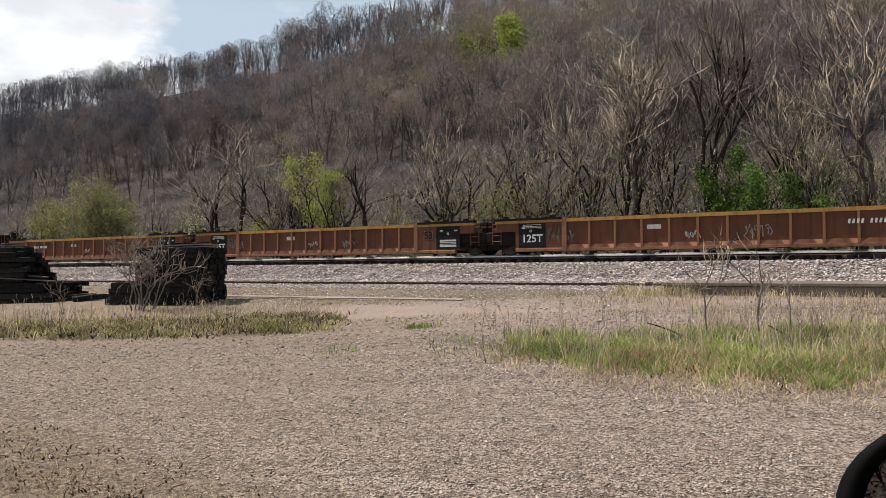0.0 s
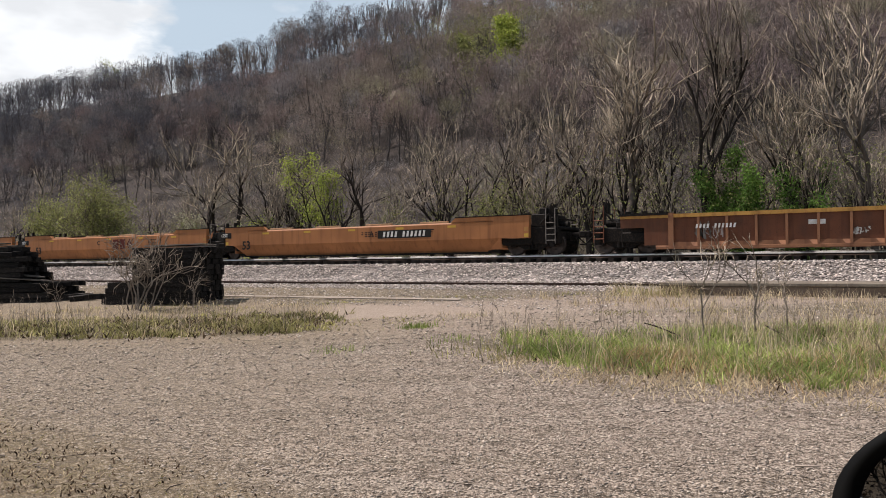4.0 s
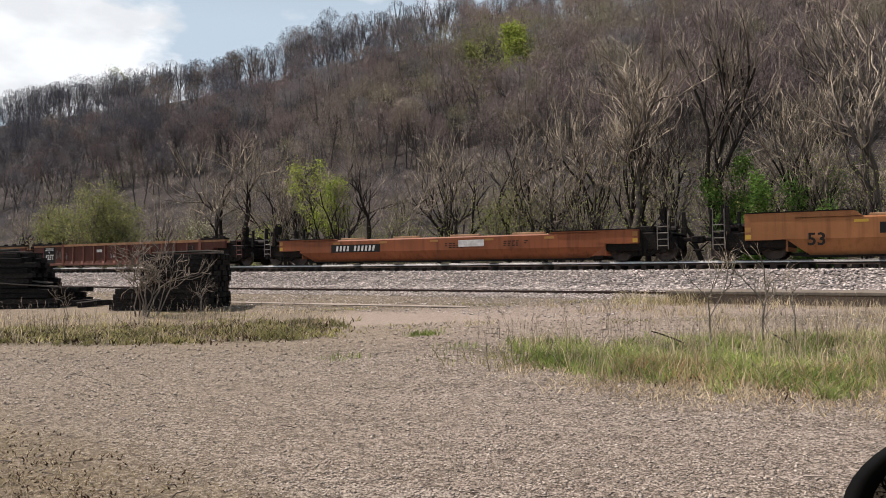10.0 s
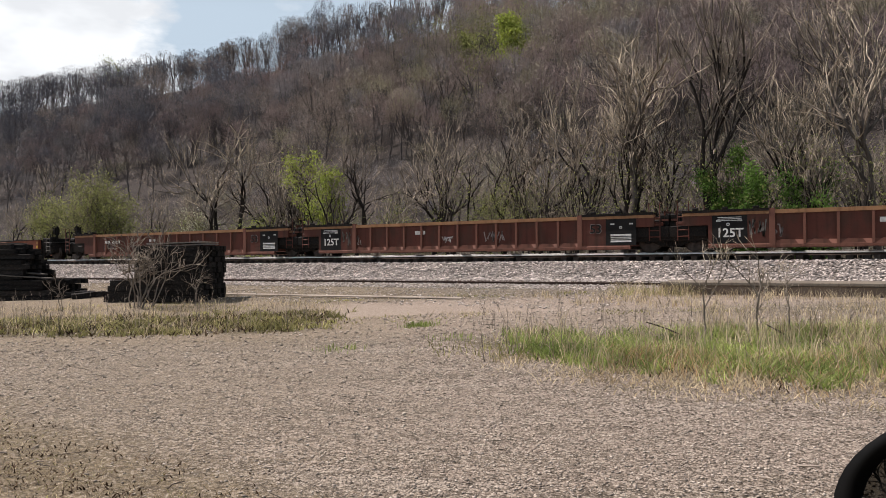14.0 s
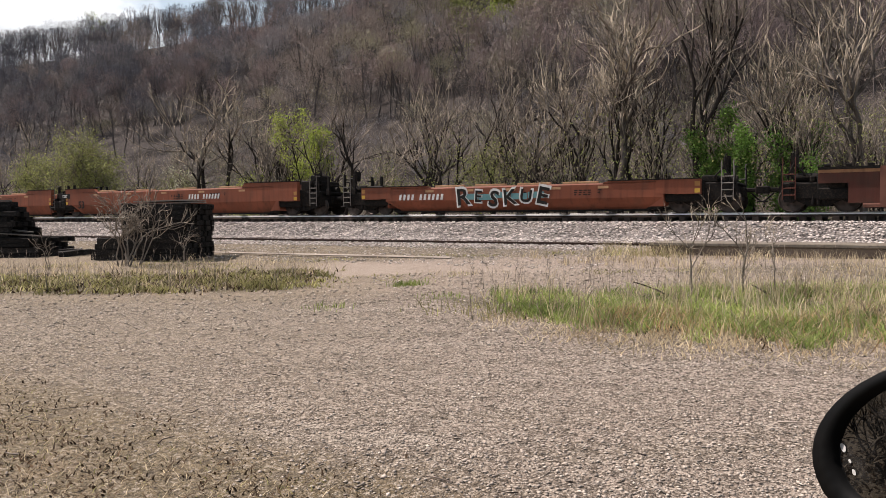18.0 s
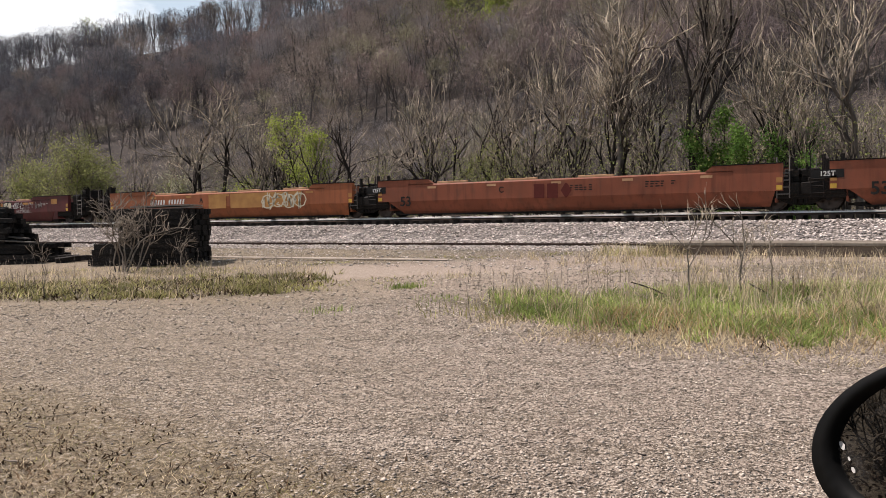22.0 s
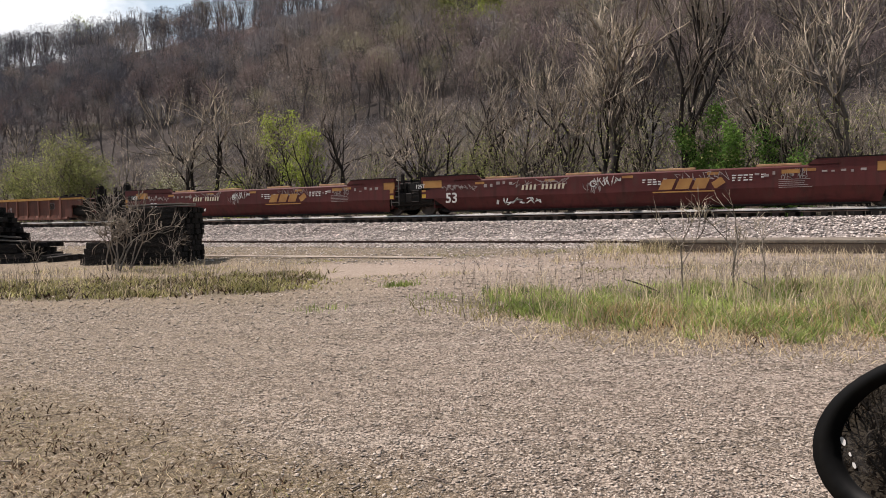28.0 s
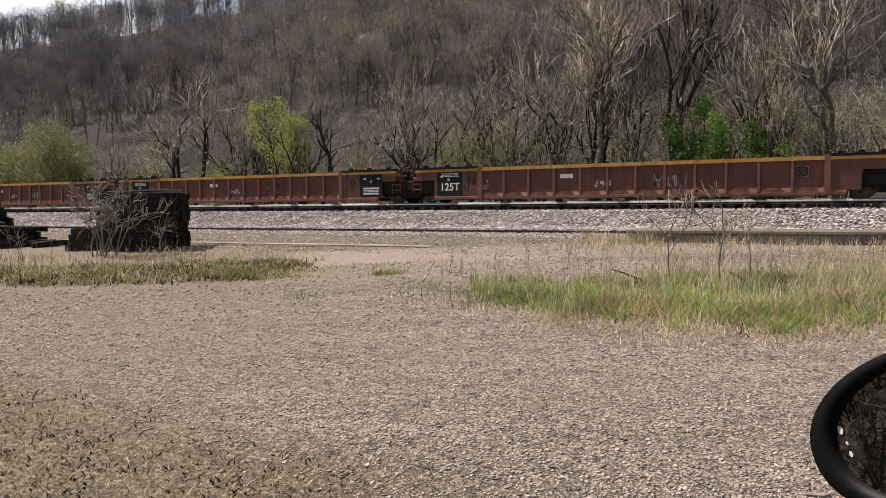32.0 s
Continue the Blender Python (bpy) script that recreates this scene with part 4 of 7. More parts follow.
def marks_ribbed(number_at):
    def put(car, a, b, top, left="joint", right="joint"):
        ends = [x for x, k in ((a + 0.5, left), (a + 0.95, left), (b - 0.6, right), (b - 0.15, right)) if k == "joint"]
        if left == "joint":
            patch(a + 0.15, a + 1.4, 0.3, top - 0.15, -1.504, M_PANELBLACK, car, "end_panel")
            write("125T", 0.46, a + 0.78, 0.68, -1.509, M_WHITE, car)
            for k in range(3):
                patch(a + 0.35, a + 1.2, 1.14 + k * 0.06, 1.165 + k * 0.06, -1.508, M_WHITE, car, "marking")
        if right == "joint":
            patch(b - 1.0, b + 0.25, 0.3, top - 0.15, -1.504, M_PANELBLACK, car, "end_panel")
        write("53", 0.54, b - 1.42, 0.95, -1.505, M_FADED, car, "figure_edge")
        write("53", 0.5, b - 1.42, 0.95, -1.512, M_DARKMARK, car)
        spray(car, a + 1.8, 0.85, 0.6, 0.7, M_LADDER, -1.506, int(abs(a * 37)), 7)
        for k, x in enumerate(ends):
            if k % 2 == 0:
                write("o", 0.24, x + 0.22, 1.03, -1.509, M_WHITE, car)
                for dx in (-0.2, 0.56):
                    patch(x + dx, x + dx + 0.16, 1.12, 1.18, -1.508, M_WHITE, car, "marking")
        for k in range(4 if right == "joint" else 0):
            patch(b - 0.8, b + 0.05, 0.42 + k * 0.07, 0.53 + k * 0.07, -1.508, M_WHITE, car, "marking")
        x = a + (b - a) * 0.36
        patch(x, x + 0.55, 0.95, 1.12, -1.446, M_WHITE, car, "placard")
        if number_at:
            row_of_bars(11, 0.22, a + (b - a) * number_at, 1.0, -1.53, M_WHITE, car, gaps=(4,))
        spray(car, a + (b - a) * 0.14, 0.75, 0.8, 0.5, M_FADED, -1.445, int(abs(a * 100 + (number_at or 0) * 7)))
        spray(car, a + (b - a) * 0.47, 0.7, 0.6, 0.3, M_WHITE, -1.445, int(abs(b * 70)), 7, 0.016)
        spray(car, a + (b - a) * 0.62, 0.75, 0.9, 0.5, M_FADED, -1.445, int(abs(b * 90)))
    return put


def spray(car, x, z, w, h, mat, y, seed, strokes=9, thick=0.022):
    """A scrawl of sprayed strokes."""
    rng = random.Random(seed)
    bm = bmesh.new()
    for i in range(strokes):
        cx = x + w * (i / strokes - 0.5) + rng.uniform(-0.04, 0.04)
        p = Vector((cx, y, z + rng.uniform(-0.5, 0.5) * h))
        for k in range(3):
            q = Vector((cx + rng.uniform(-0.1, 0.2) * w * 0.7, y, z + rng.uniform(-0.5, 0.5) * h))
            d = (q - p)
            if d.length > 0.03:
                n = Vector((-d.z, 0, d.x)).normalized() * thick
                vs = [bm.verts.new(v) for v in (p - n, q - n, q + n, p + n)]
                bm.faces.new(vs)
            p = q
    return tagged(part("sprayed_scrawl", bm, mat, car), kind="stuff")


def stencils(car, x, z, n, mat, seed):
    rng = random.Random(seed)
    bm = bmesh.new()
    for r in range(3):
        for i in range(n):
            if rng.random() < 0.8:
                box(bm, x + i * 0.2, x + i * 0.2 + rng.uniform(0.08, 0.17), Y0 - 0.002, Y0, z - r * 0.09, z - r * 0.09 + 0.045)
    return tagged(part("stencil_marking", bm, mat, car), kind="stuff")


def block_logo(car, x, z, w, h, mat, slant=0.0, backing=None, n=3):
    """A trade mark as plain shapes: upright blocks, the last one a lozenge."""
    if backing:
        patch(x - w * 0.62, x + w * 0.62, z - h * 0.95, z + h * 0.85, Y0, backing, car, "paint_patch")
    bm = bmesh.new()
    for i in range(n):
        cx = x + (i - (n - 1) / 2) * w / n
        q = w / n * 0.4
        vs = []
        q2 = q if i < n - 1 else q * 0.15
        for px, pz in ((-q2, h / 2), (q2, h / 2), (q, 0), (q2, -h / 2), (-q2, -h / 2), (-q, 0)):
            vs.append(bm.verts.new((cx + px + slant * pz, Y0 - 0.006, z + pz)))
        bm.faces.new(vs)
    return part("trade_mark", bm, mat, car)


def marks_smooth(letter, logo=None, number_at=None, boxed=True, dark=M_DARKMARK, mark_end=True, letter_at=0.385):
    def put(car, a, b, top, left="joint", right="joint"):
        if mark_end:
            patch(a - 1.15, a - 0.1, top - 0.38, top - 0.08, Y0 - 0.002, M_PANELBLACK, car, "end_panel")
            write("125T", 0.24, a - 0.62, top - 0.23, Y0 - 0.007, M_WHITE, car)
        if top > 1.3:
            write("53", 0.62, a + 1.0, 0.7, Y0 - 0.009, dark, car)
        if dark is M_WHITE:
            small_marks(car, a, b, top)
        if number_at:
            x = a + (b - a) * number_at
            if boxed:
                patch(x - 1.5, x + 1.5, top - 0.62, top - 0.24, Y0, M_DARKMARK, car, "number_panel")
            row_of_bars(11, 0.29 if dark is M_WHITE else 0.36, x, top - 0.43, Y0 - 0.006, M_CREAM if dark is M_WHITE else M_WHITE, car, gaps=(4,))
        if letter:
            write(letter, 0.36, a + (b - a) * letter_at, top - 0.4, Y0 - 0.006, dark, car)
        stencils(car, a + (b - a) * 0.72, top - 0.3, 6, dark if dark is M_WHITE else M_DARKMARK, 5)
        stencils(car, a + (b - a) * 0.5 + 0.6, top - 0.34, 5, dark if dark is M_WHITE else M_DARKMARK, 9)
        if logo:
            logo(car, a, b, top)
    return put


def logo_red(car, a, b, top):
    block_logo(car, a + (b - a) * 0.58, 1.0, 1.9, 0.6, M_REDMARK)


def logo_white_worn(car, a, b, top):
    patch(a + (b - a) * 0.58, a + (b - a) * 0.58 + 1.3, 0.75, 1.05, Y0, M_WHITE, car, "worn_trade_mark")


def logo_dark(car, a, b, top):
    block_logo(car, a + (b - a) * 0.49, 1.0, 1.8, 0.6, M_REDMARK)


def amber_patches(car, a, b, top):
    patch(a + (b - a) * 0.42, a + (b - a) * 0.5, 0.64, top - 0.1, Y0, M_AMBER, car, "paint_patch")
    patch(a + (b - a) * 0.52, a + (b - a) * 0.82, 0.64, top - 0.1, Y0, M_AMBER, car, "paint_patch")
    spray(car, a + (b - a) * 0.75, 0.95, 2.6, 0.9, M_CREAM, Y0 - 0.008, 31, 14, 0.03)
    for k in range(4):
        ring = bmesh.new()
        cx, cz, rx, rz = a + (b - a) * 0.75 - 1.1 + k * 0.72, 0.92 + 0.05 * (k % 2), 0.42, 0.36
        pts = [(cx + rx * math.cos(i * 0.4488) * (1 + 0.12 * math.sin(3 * i + k)), cz + rz * math.sin(i * 0.4488)) for i in range(14)]
        for i in range(14):
            (x0, z0), (x1, z1) = pts[i], pts[(i + 1) % 14]
            ring.faces.new([ring.verts.new(v) for v in ((x0, Y0 - 0.009, z0), (x1, Y0 - 0.009, z1), (cx + (x1 - cx) * 0.85, Y0 - 0.009, cz + (z1 - cz) * 0.85), (cx + (x0 - cx) * 0.85, Y0 - 0.009, cz + (z0 - cz) * 0.85))])
        part("sprayed_letter", ring, M_CREAM, car)
    spray(car, a + (b - a) * 0.15, 1.0, 0.6, 0.5, M_WHITE, Y0 - 0.008, 33, 6, 0.02)


def logo_slanted(car, a, b, top):
    block_logo(car, a + (b - a) * 0.64, 0.98, 2.5, 0.4, M_AMBER, slant=0.45, n=4)
    x = a + (b - a) * 0.64
    part("trade_mark_stripe", bar(bmesh.new(), [(Y0 - 0.006, 0.66), (Y0 - 0.006, 0.71), (Y0, 0.71), (Y0, 0.66)], x - 1.5, x + 0.8), M_AMBER, car)
    spray(car, a + (b - a) * 0.24, 0.5, 1.9, 0.3, M_WHITE, -1.49, int(x * 10) + 3, 9, 0.02)
    spray(car, a + (b - a) * 0.46, 1.2, 1.2, 0.4, M_WHITE, Y0 - 0.008, 12, 9, 0.016)


def small_marks(car, a, b, top):
    """Rows of small worn stencils, amber plates and faint scrawls along a maroon side."""
    rng = random.Random(int(abs(a) * 100))
    bm = bmesh.new()
    for x0 in (a + 0.2, a + 2.6, b - 4.2, b - 2.0):
        for k in range(5):
            x = x0 + k * 0.3
            z = top - 0.25 - rng.uniform(0, 0.12)
            box(bm, x, x + rng.uniform(0.08, 0.2), Y0 - 0.003, Y0, z, z + rng.uniform(0.05, 0.14))
    for k in range(5):
        box(bm, b - 3.4, b - 2.4 + rng.uniform(-0.2, 0.1), Y0 - 0.003, Y0, top - 0.5 - k * 0.07, top - 0.48 - k * 0.07)
    tagged(part("stencil_marking", bm, M_FADED, car), kind="stuff")
    patch(a - 0.45, a + 0.5, top - 0.3, top + 0.02, Y0 - 0.004, M_AMBER, car, "amber_plate")
    patch(b - 0.3, b + 0.3, top - 0.3, top + 0.02, Y0 - 0.004, M_AMBER, car, "amber_plate")
    patch(b - 3.3, b - 2.7, top - 0.28, top - 0.14, Y0 - 0.004, M_AMBER, car, "amber_plate")
    for f, z, w, h in ((0.08, 1.15, 1.6, 0.3), (0.3, 1.25, 2.6, 0.35), (0.42, 0.95, 0.7, 0.6), (0.66, 1.25, 1.8, 0.4), (0.84, 1.2, 0.9, 0.4)):
        spray(car, a + (b - a) * f, z, w, h, M_FADED, Y0 - 0.005, int(f * 100) + int(abs(b)), 11, 0.012)


def big_letters(car, a, b, top):
    """A sprayed word in large black letters with white edges over teal."""
    x = a + (b - a) * 0.47
    for i, dz in enumerate((0.0, -0.03, 0.05, -0.02, 0.03)):
        patch(x - 1.95 + i * 0.78, x - 1.2 + i * 0.78, 0.64 + dz, top - 0.32 + dz, Y0 - 0.001, M_TEAL, car, "spray_ground")
    for ch, i, big, tilt, dz in zip("RESKUE", range(6), (1.05, 0.72, 0.98, 0.92, 0.78, 1.02), (-6, 4, 12, -5, 8, 12), (0.0, 0.02, -0.1, -0.04, 0.0, 0.0)):
        for k, (mat, grow, name) in enumerate(((M_WHITE, 1.0, "sprayed_letter_edge"), (M_DARKMARK, 0.9, "sprayed_letter"))):
            px = x - 1.95 + i * 0.76
            me = lettering(ch, big * grow)
            o = part(name, me, mat, car, at=pose(px, Y0 - 0.008 - k * 0.006, 0.73 + dz, 0, tilt, 0) @ Matrix.Diagonal((1.32 if k == 0 else 1.16, 1, 1.22 if k == 0 else 1.08, 1)))


def bubble_letters(car, a, b, top):
    """Large sprayed shapes, teal then cream, edged in black, with lesser scrawls."""
    x = a + (b - a) * 0.63
    def slab(x0, x1, z0, z1, mat, lift, lean=0.12, name="sprayed_stroke"):
        bm = bmesh.new()
        bm.faces.new([bm.verts.new((x + px + lean * pz, Y0 - lift, 0.9 + pz)) for px, pz in ((x0, z0), (x1, z0), (x1, z1), (x0, z1))])
        part(name, bm, mat, car)
    for x0, x1, z0, z1, mat in ((-1.55, -1.25, -0.5, 0.5, M_TEAL), (-1.3, -0.85, -0.08, 0.14, M_TEAL), (-0.95, -0.62, -0.48, 0.5, M_TEAL),
                                (-0.5, -0.2, -0.42, 0.35, M_CREAM), (-0.2, 0.2, -0.42, -0.12, M_CREAM), (0.02, 0.3, -0.3, 0.42, M_CREAM), (-0.3, 0.5, 0.22, 0.46, M_AMBER),
                                (0.62, 0.86, -0.4, 0.42, M_CREAM), (1.18, 1.42, -0.36, 0.46, M_CREAM), (0.8, 1.25, 0.24, 0.5, M_CREAM), (0.8, 1.25, -0.46, -0.2, M_CREAM)):
        slab(x0 - 0.06, x1 + 0.06, z0 - 0.06, z1 + 0.06, M_DARKMARK, 0.004, name="sprayed_edge")
        slab(x0, x1, z0, z1, mat, 0.008)
    slab(0.75, 0.85, -0.45, 0.5, M_DARKMARK, 0.011, 0.75)
    spray(car, x + 2.35, 1.28, 0.9, 0.22, M_WHITE, Y0 - 0.008, 50, 7, 0.02)
    spray(car, x + 2.35, 1.02, 1.0, 0.2, M_WHITE, Y0 - 0.008, 51, 7, 0.016)
    write("MUSTACHE", 0.27, x + 2.75, 0.78, Y0 - 0.008, M_FADED, car, "sprayed_word")
    spray(car, a + (b - a) * 0.36, 1.2, 1.3, 0.35, M_WHITE, Y0 - 0.008, 61, 8, 0.016)
    spray(car, b - 1.6, 1.15, 0.8, 0.5, M_FADED, Y0 - 0.008, 62, 7, 0.03)


L_RIB = "empty rust-orange well car with ribbed steel sides"
L_RIBD = "empty dark oxide-red well car with ribbed steel sides"
L_TAN = "empty tan-orange smooth-sided well car, fairly clean"
L_ORG = "empty low orange single well car with a worn white mark"
L_GRAF = "empty faded red-orange well car with a large sprayed word"
L_RED = "empty faded red-orange smooth well car with guide plates on top"
L_AMB = "empty faded orange well car with amber repaint and scrawls"
L_MAR = "empty dark maroon well car with slanted amber trade mark"
J, C = "joint", "coupling"
# joint positions along the line at the start, front of the train first
ENDS = (5.0, -15.72, -34.54, -54.5, -75.5, -94.24, -114.64, -137.69, -158.3, -177.25, -197.7, -217.45, -239.2, -258.3, -278.7, -300.0, -320.1, -341.2, -362.4, -382.0, -401.8)
CARS = []


def build_train():
    rows = (
        ("ribbed", J, C, P_RIB, L_RIB, marks_ribbed(0.85), P_CHORD),
        ("ribbed", J, J, P_RIB, L_RIB, marks_ribbed(0), P_CHORD),
        ("ribbed", C, J, P_RIB, L_RIB, marks_ribbed(0.15), P_CHORD),
        ("smooth", J, C, P_TAN, L_TAN, marks_smooth("A", None, 0.69, letter_at=0.575), None),
        ("smooth", J, J, P_TAN, L_TAN, marks_smooth("C", logo_red, letter_at=0.44), None),
        ("smooth", C, J, P_TAN, L_TAN, marks_smooth("B", None, 0.275, mark_end=False), None),
        ("low", C, C, P_ORANGE, L_ORG, marks_smooth("", logo_white_worn, 0.22, mark_end=False), None),
        ("ribbed", J, C, P_RIBDARK, L_RIBD, marks_ribbed(0), P_CHORDULL),
        ("ribbed", J, J, P_RIBDARK, L_RIBD, marks_ribbed(0), P_CHORDULL),
        ("ribbed", C, J, P_RIBDARK, L_RIBD, marks_ribbed(0.15), P_CHORDULL),
        ("low", C, C, P_RED, L_GRAF, marks_smooth("", big_letters, 0.15, False, mark_end=False), None),
        ("smooth", J, C, P_RED, L_RED, marks_smooth("B", None, 0.69, False, letter_at=0.575), None),
        ("smooth", J, J, P_RED, L_RED, marks_smooth("C", logo_dark, letter_at=0.35), None),
        ("smooth", C, J, P_ORANGE, L_AMB, marks_smooth("A", amber_patches, 0.23, False, mark_end=False), None),
        ("smooth", J, C, P_MAROON, L_MAR, marks_smooth("A", bubble_letters, 0.35, False, M_WHITE), None),
        ("smooth", J, J, P_MAROON, L_MAR, marks_smooth("C", logo_slanted, 0.3, False, M_WHITE, letter_at=0.42), None),
        ("smooth", C, J, P_MAROON, L_MAR, marks_smooth("B", logo_slanted, 0.3, False, M_WHITE, letter_at=0.42), None),
        ("ribbed", J, C, P_RIBOLD, L_RIBD, marks_ribbed(0), P_CHORD),
        ("ribbed", J, J, P_RIBOLD, L_RIBD, marks_ribbed(0), P_CHORD),
        ("ribbed", C, J, P_RIBOLD, L_RIBD, marks_ribbed(0.15), P_CHORD),
    )
    for i, (style, left, right, body, label, marks, chord) in enumerate(rows):
        f, r = ENDS[i], ENDS[i + 1]
        CARS.append((well_car(style, f - r, left, right, body, label, (f + r) / 2, marks, chord, i), (f + r) / 2))


build_train()


def motions():
    for car, x0 in CARS:
        walk(car, [(t, pose(x0 + SPEED * t, 0, RAIL_TOP)) for t in (0.0, 8.0, 16.0, 24.0, 32.0)])
    step = 1 / FPS
    turn = 360 / (2 * math.pi * 0.46)
    rolls = [(k * step, turn * SPEED * k * step) for k in range(0, int(32 * FPS) + 1, 2)]
    for wheel, dx in WHEELS:
        walk(wheel, [(t, Matrix.Translation((dx, 0, 0.457)) @ Matrix.Rotation(radians(d), 4, "Y")) for t, d in rolls])


# ---- bare trees ----
def spread_from(d, rng, angle):
    """A direction at an angle from d, turned at random about it."""
    d = d / np.linalg.norm(d)
    o = np.cross(d, rng.normal(size=3))
    o /= np.linalg.norm(o) + 1e-9
    return d * math.cos(angle) + o * math.sin(angle)


def limb(rng, p, d, length, r, n, up=0.08, wander=0.12, thin=0.25):
    pts, rad = [p], [r]
    d = d / np.linalg.norm(d)
    for i in range(n):
        d = d + rng.normal(size=3) * wander + np.array((0, 0, up))
        d /= np.linalg.norm(d)
        p = p + d * length / n
        pts.append(p)
        rad.append(r * (1 - (1 - thin) * (i + 1) / n))
    return np.array(pts), np.array(rad)


def tubes(limbs, sides):
    """One array of points and triangles for tapered tubes."""
    vs, fs, base = [], [], 0
    ang = np.arange(sides) * 2 * np.pi / sides
    for pts, rad in limbs:
        n = len(pts)
        d = np.gradient(pts, axis=0)
        d /= np.linalg.norm(d, axis=1)[:, None] + 1e-9
        ref = np.array((1.0, 0.13, 0.0)) if abs(d[0, 0]) < 0.8 else np.array((0.0, 1.0, 0.1))
        u = np.cross(d, ref)
        u /= np.linalg.norm(u, axis=1)[:, None] + 1e-9
        w = np.cross(d, u)
        ring = pts[:, None] + rad[:, None, None] * (np.cos(ang)[None, :, None] * u[:, None] + np.sin(ang)[None, :, None] * w[:, None])
        vs.append(ring.reshape(-1, 3))
        i = np.arange(n - 1)[:, None] * sides
        j, k = np.arange(sides)[None], (np.arange(sides)[None] + 1) % sides
        a, b, c, e = base + i + j, base + i + k, base + i + sides + k, base + i + sides + j
        fs.append(np.stack([a, b, c], -1).reshape(-1, 3))
        fs.append(np.stack([a, c, e], -1).reshape(-1, 3))
        base += n * sides
    return np.concatenate(vs), np.concatenate(fs)


def spikes(starts, ends, r):
    """Thin three-sided twigs that end in a point."""
    d = ends - starts
    ref = np.array((0.31, 0.9, 0.17))
    u = np.cross(d, ref)
    u /= np.linalg.norm(u, axis=1)[:, None] + 1e-9
    w = np.cross(d, u)
    w /= np.linalg.norm(w, axis=1)[:, None] + 1e-9
    r = np.asarray(r)[:, None]
    v = np.stack([starts + u * r, starts - u * r * 0.5 + w * r * 0.87, starts - u * r * 0.5 - w * r * 0.87, ends], 1)
    n = len(starts)
    f = np.array([(0, 1, 3), (1, 2, 3), (2, 0, 3)])[None] + 4 * np.arange(n)[:, None, None]
    return v.reshape(-1, 3), f.reshape(-1, 3)


def skeleton_tree(seed, height, stems=1, lean=(0, 0), first=0.3, limbs=15, subs=10, twigs=5, angle=0.65, reach=0.42, thick=0.0145, up=0.055):
    """Trunks, limbs, branches and twigs of a bare tree of that height, root at the origin."""
    rng = np.random.default_rng(seed)
    lv = [[], [], []]
    ts, te, tr = [], [], []
    for s in range(stems):
        d = np.array((lean[0], lean[1], 1.0)) + (rng.normal(size=3) * (0.16, 0.16, 0) if stems > 1 else 0)
        hs = height * (1 if s == 0 else rng.uniform(0.7, 0.95))
        off = np.array((*rng.normal(size=2) * 0.25, -0.2)) if stems > 1 else np.array((0, 0, -0.2))
        r0 = hs * thick * (1 if stems == 1 else 0.75)
        trunk = limb(rng, off, d, hs * 0.96, r0, 9, 0.06, 0.075, 0.12)
        if s == 0:
            lv[0].append(trunk)
        else:
            lv[1].append(trunk)
        for i in range(limbs // stems + 2):
            f = first + (1 - first) * (i + rng.random()) / (limbs // stems + 2)
            p = np.array([np.interp(f * 9, np.arange(10), trunk[0][:, k]) for k in range(3)])
            r = max(np.interp(f * 9, np.arange(10), trunk[1]) * 0.66, 0.0046 * height)
            dd = spread_from(trunk[0][min(int(f * 9) + 1, 9)] - trunk[0][min(int(f * 9), 8)], rng, angle * rng.uniform(0.7, 1.3))
            lg = hs * reach * (0.42 + 0.55 * math.sin(0.5 + 2.3 * (f - first) / (1 - first))) * rng.uniform(0.75, 1.2)
            lb = limb(rng, p, dd, lg, r, 5, up * 1.6, 0.2, 0.3)
            lv[1].append(lb)
            for j in range(subs):
                g = 0.25 + 0.75 * (j + rng.random()) / subs
                q = np.array([np.interp(g * 5, np.arange(6), lb[0][:, k]) for k in range(3)])
                rr = max(np.interp(g * 5, np.arange(6), lb[1]) * 0.66, 0.0024 * height)
                d3 = spread_from(lb[0][min(int(g * 5) + 1, 5)] - lb[0][min(int(g * 5), 4)], rng, rng.uniform(0.4, 0.95))
                sb = limb(rng, q, d3, lg * rng.uniform(0.28, 0.6) * (1.15 - 0.5 * g), rr, 4, up * 1.8, 0.32, 0.35)
                lv[2].append(sb)
                for k in range(twigs):
                    h = rng.uniform(0.2, 1.0)
                    e = np.array([np.interp(h * 4, np.arange(5), sb[0][:, c]) for c in range(3)])
                    d4 = spread_from(sb[0][-1] - sb[0][0], rng, rng.uniform(0.25, 0.7)) + (0, 0, up * 2)
                    ts.append(e)
                    te.append(e + d4 * rng.uniform(0.2, 0.6) * (0.35 + 0.03 * height))
                    tr.append(max(0.5 * np.interp(h * 4, np.arange(5), sb[1]), 0.0009 * height))
    return lv, (np.array(ts), np.array(te), np.array(tr))


def bare_tree(seed, bark, twig, label, **kw):
    """Returns a thing with trunk, limbs and crown of twigs, at the origin."""
    lv, (ts, te, tr) = skeleton_tree(seed, **kw)
    tree = thing("bare_tree", label, "tree", "trees along the railway")
    part("trunk", mesh_of("trunk", *tubes(lv[0], 7), bark, True), bark, tree)
    for lb in lv[1]:
        part("limb", mesh_of("limb", *tubes([lb], 5), bark, True), bark, tree)
    v1, f1 = tubes(lv[2], 3)
    v2, f2 = spikes(ts, te, tr)
    tagged(part("crown", mesh_of("crown", np.concatenate([v1, v2]), np.concatenate([f1, f2 + len(v1)]), twig), twig, tree), kind="stuff")
    return tree, te


